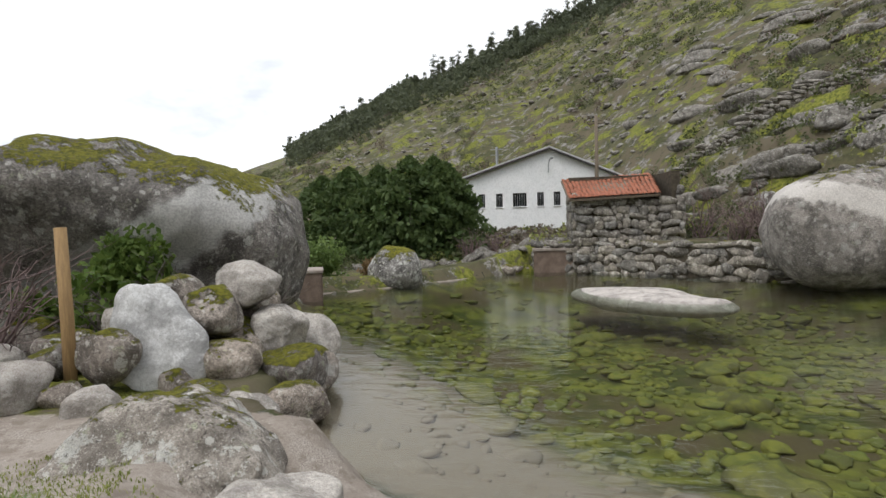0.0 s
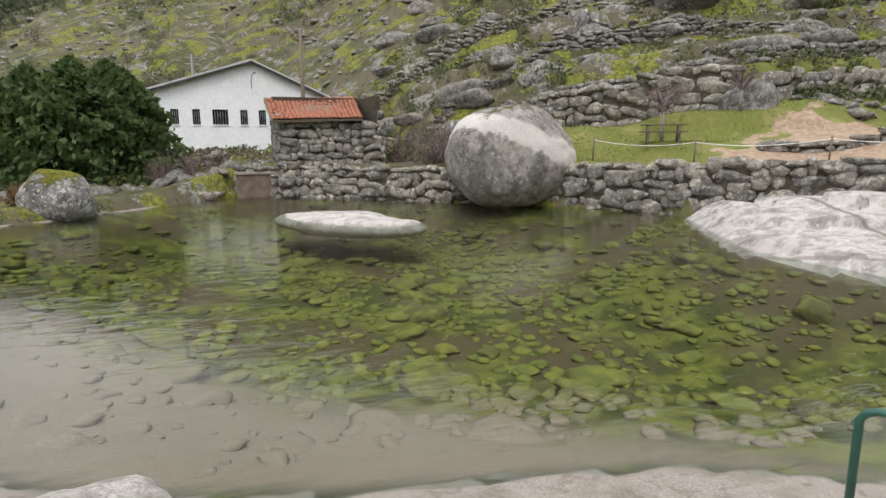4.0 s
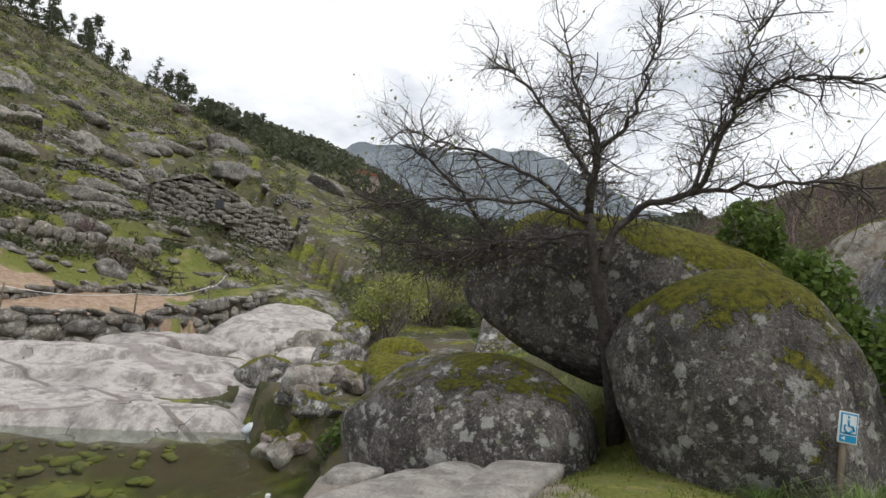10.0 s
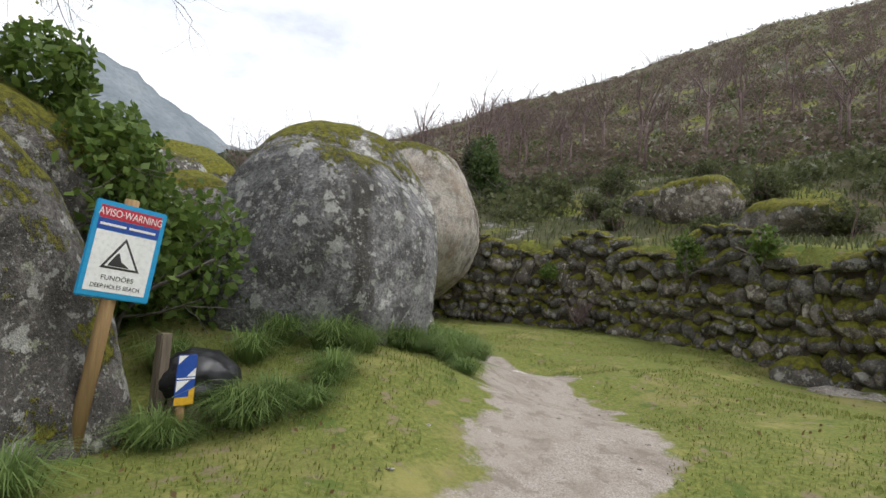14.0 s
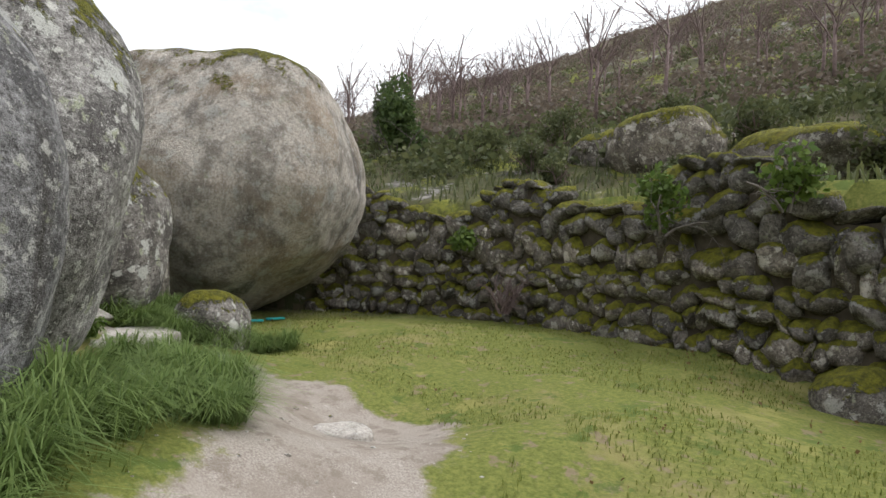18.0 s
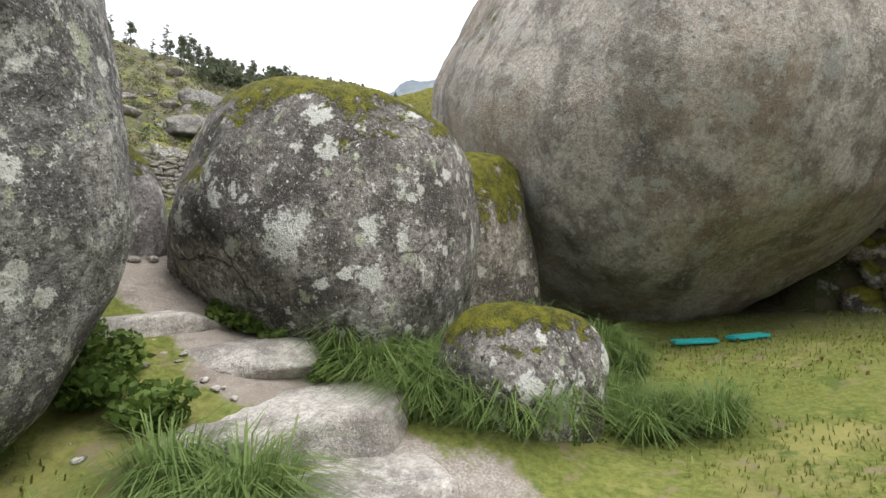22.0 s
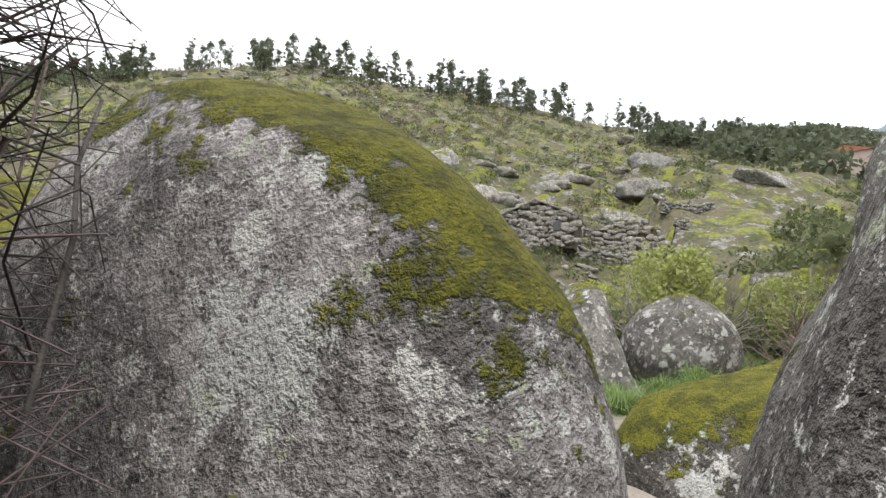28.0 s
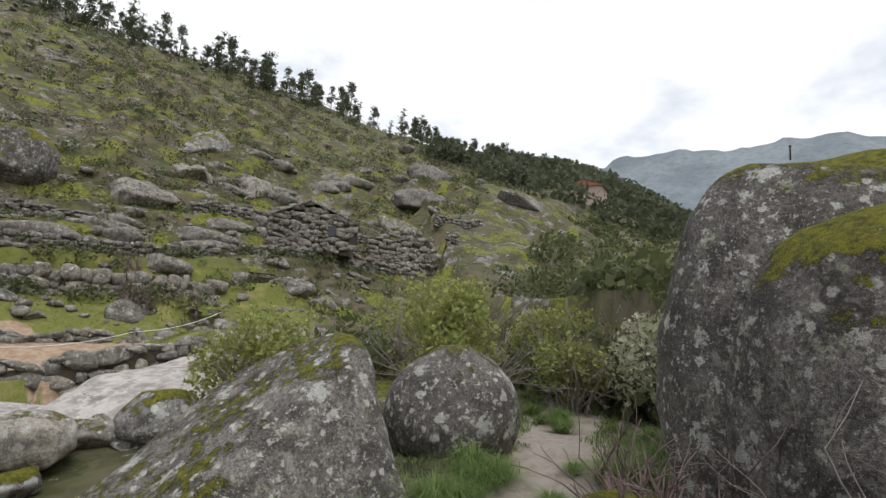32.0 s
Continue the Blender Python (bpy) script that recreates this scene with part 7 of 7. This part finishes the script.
def polar(n, az, r, seed, power=1.0):
    g = R(seed)
    a = np.radians(g.uniform(az[0], az[1], n))
    rr = r[0] + (r[1] - r[0]) * g.uniform(0, 1, n) ** power
    return np.stack([rr * np.cos(a), rr * np.sin(a)], 1), g


def clumps(name, label, n, az, r, seed, size, leaf, per=38, patch=0.0, freq=0.09, power=1.4, leafsize=0.25):
    p, g = polar(n, az, r, seed, power)
    p = p[np.hypot(p[:, 0], p[:, 1]) > 23]
    p = p[vnoise(np.column_stack([p * freq, p[:, 0] * 0]), seed) > patch]
    z = ground_at(p[:, 0], p[:, 1])
    s = g.uniform(size[0], size[1], len(p)) * (0.75 + np.hypot(p[:, 0], p[:, 1]) / 160)
    d = g.normal(size=(len(p), per, 3))
    d /= np.linalg.norm(d, axis=2, keepdims=True)
    d *= g.uniform(0.5, 1.05, (len(p), per, 1)) * np.array((1, 1, 0.75))
    q = np.column_stack([p, z])[:, None] + d * s[:, None, None] + np.array((0, 0, 1.0)) * (s * 0.45)[:, None, None]
    v, f = leaves(q.reshape(-1, 3), np.repeat(s * leafsize, per), g, 1.5)
    tagged(link(name, raw_mesh(name, v, f, leaf)), label, "scrub", kind="stuff")


clumps("hill_scrub", "olive broom scrub on the hillside", 8000, (14, 118), (30, 200), 401, (0.25, 0.75), LEAF_BROOM, patch=-0.25)
clumps("hill_heath", "brownish heath on the hillside", 4500, (14, 118), (32, 220), 402, (0.25, 0.8), LEAF_HEATH, patch=0.0)
clumps("hill_gorse", "fresh green gorse on the hillside", 900, (14, 110), (30, 130), 403, (0.3, 0.8), LEAF_WILLOW, patch=0.1)
clumps("slope_scrub", "olive broom scrub on the slope behind the wall", 3600, (-100, -22), (24, 200), 404, (0.3, 0.8), LEAF_BROOM, patch=-0.2)
clumps("slope_heath", "reddish brown winter scrub on the slope", 6800, (-100, -22), (30, 300), 405, (0.3, 0.9), LEAF_HEATH, patch=-0.4)
clumps("bank_scrub", "rough green scrub across the stream", 900, (-24, 6), (26, 110), 406, (0.5, 1.3), LEAF_BROOM, patch=-0.5)
clumps("pine_wood", "dark pine wood closing the valley", 2600, (-26, 24), (110, 420), 407, (1.6, 3.0), LEAF_PINE, per=60, patch=-0.35, freq=0.02, power=0.8)
clumps("ridge_wood", "dark pine wood along the ridge", 1500, (76, 113), (150, 275), 408, (1.2, 2.2), LEAF_PINE, per=60, patch=-0.2, freq=0.03, power=0.5)

g = R(420)
rocks = Geo()
p, _ = polar(2900, (16, 112), (29, 170), 421, 1.5)
p = p[vnoise(np.column_stack([p * 0.07, p[:, 0] * 0]), 44) > -0.05]
zs = ground_at(p[:, 0], p[:, 1])
shapes = [stone_points(430 + s, (1, 0.8, 0.5), 2 + (s < 4), 3.2, 0.16, 11, 3, 0.52) for s in range(6)]
for (x, y), z in zip(p, zs):
    v, f = shapes[g.randint(6)]
    s = g.uniform(0.15, 0.7) * (2.0 if g.uniform() < 0.1 else 1) * (0.7 + math.hypot(x, y) / 150)
    a = g.uniform(0, 6.28)
    rot = np.array(((math.cos(a), -math.sin(a), 0), (math.sin(a), math.cos(a), 0), (0, 0, 1)))
    rocks.add(v @ rot.T * s + np.array((x, y, z)), f)
lp, _ = polar(240, (20, 78), (38, 110), 422, 1.3)
lp = lp[vnoise(np.column_stack([lp * 0.05, lp[:, 0] * 0]), 45) > -0.1]
for (x, y), z in zip(lp, ground_at(lp[:, 0], lp[:, 1])):
    v, f = shapes[g.randint(4)]
    s = g.uniform(0.7, 1.7)
    a = math.atan2(y, x) + math.pi / 2 + g.uniform(-0.35, 0.35)
    rot = np.array(((math.cos(a), -math.sin(a), 0), (math.sin(a), math.cos(a), 0), (0, 0, 1)))
    rocks.add((v * np.array((g.uniform(1.2, 2.2), 0.9, g.uniform(0.9, 1.4))) * s) @ rot.T + np.array((x, y, z - 0.1 * s)), f)
tagged(link("hill_rocks", rocks.mesh("hill_rocks", ROCK_WALL)), "grey granite outcrops strewn over the hillside", "rocks", kind="stuff")
for k, (x, y, s, sq) in enumerate(((45, 27.5, 2.6, 3), (52, 33, 3.4, 3), (58, 30, 3.2, 3), (47, 36, 2.8, 3), (72, 40, 4.6, 3.5), (38, 31, 2.2, 2.6), (63, 22, 3.0, 3), (76, 26, 3.6, 3), (55, 44, 3.5, 3), (36, 42, 2.5, 2.6), (24, 36, 2.2, 2.4), (14, 38.5, 2.6, 2.4), (12, 33.5, 2.4, 2.4), (18, 33, 2.0, 2.4), (86, 16, 3.6, 3), (90, 34, 4, 3))):
    boulder("outcrop_rock", "broad granite outcrop on the hillside", (x, y, gz(x, y) - s * 0.95), (s * 1.4, s, s * 0.75), ROCK_WALL if k % 2 else ROCK_GREY, 440 + k, 25 * k, sub=5, square=sq, cuts=14, cutdepth=0.5, rough=0.15, group="hillside outcrops")

# pines along the skyline
PINES = []
for s in range(5):
    g = R(460 + s)
    h = 6.5 + s * 0.8
    trunk = Geo().tube([(0, 0, -0.4), (0.1, 0, h * 0.5), (0.0, 0.1, h * 0.95)], (0.16, 0.11, 0.04), 5).mesh("trunk", BARK)
    n, lumps = 560, 15
    lt, la = np.sort(g.uniform(0.2, 1.0, lumps)), g.uniform(0, 6.283, lumps)
    lr = (1.7 * (1.05 - lt) + 0.25) * g.uniform(0.3, 1.0, lumps)
    cen = np.stack([lr * np.cos(la), lr * np.sin(la), lt * h], 1)
    which = g.randint(lumps, size=n)
    p = cen[which] + g.normal(size=(n, 3)) * np.array((0.42, 0.42, 0.26))
    PINES.append((trunk, raw_mesh("crown", *leaves(p, 0.32, g, 1.6), LEAF_PINE)))
g = R(470)
knots = g.uniform(17, 114, 34)
for k in range(240):
    az = knots[g.randint(34)] + g.normal() * 1.3 if g.uniform() < 0.75 else g.uniform(17, 114)
    crest = float(np.interp(az, FOOT_AZ, CREST_R))
    r = crest * g.uniform(0.8, 1.02)
    x, y = r * math.cos(math.radians(az)), r * math.sin(math.radians(az))
    s = g.uniform(0.55, 1.35)
    root = thing("pine_tree", "dark pine standing on the ridge", "tree", (x, y, gz(x, y)), group="pines on the ridge")
    for nm, me_p in zip(("trunk", "crown"), PINES[k % 5]):
        link(nm, me_p, root, Matrix.Scale(s, 4))

# leafless trees on the slope behind the wall
BARE = []
for s in range(3):
    g = R(480 + s)
    geo = Geo().tube([(0, 0, -0.3), (0.1, 0, 2.2)], (0.08, 0.055), 5)
    for k in range(6):
        d = np.array((0.5 * math.cos(k * 1.7), 0.5 * math.sin(k * 1.7), 1.0))
        grow(geo, g, np.array((0.1, 0, 1.2 + 0.25 * k)), d / np.linalg.norm(d), 1.9, 0.032, 3, 0.22, (2, 4), 0.65, None, 0, 4, 0.1)
    BARE.append(geo.mesh("crown", BARK_RED))
g = R(490)
for k in range(190):
    az, r = g.uniform(-92, -24), 32 + 150 * g.uniform(0, 1) ** 1.5
    if k < 10:
        az, r = g.uniform(-62, -48), g.uniform(36, 44)
    x, y = r * math.cos(math.radians(az)), r * math.sin(math.radians(az))
    s = g.uniform(0.7, 1.3)
    root = thing("bare_hill_tree", "leafless purplish tree on the slope", "tree", (x, y, gz(x, y)), group="leafless trees on the slope")
    link("crown", BARE[k % 3], root, Matrix.Rotation(g.uniform(0, 6), 4, "Z") @ Matrix.Scale(s, 4))

# small white rush of water between slab and river rock
v, f = stone_points(495, (0.55, 0.3, 0.12), 3, 2.2, 0.35, 0)
tagged(link("water_foam", mesh_of("water_foam", v, f, plain("foam", (0.75, 0.8, 0.84), (0.6, 0.68, 0.74), 9, 0.5, 0.8)), m=pose(11.35, 2.15, 0.02, 0, 0, 60)), "white foam where the stream enters the pool", "foam", kind="stuff")
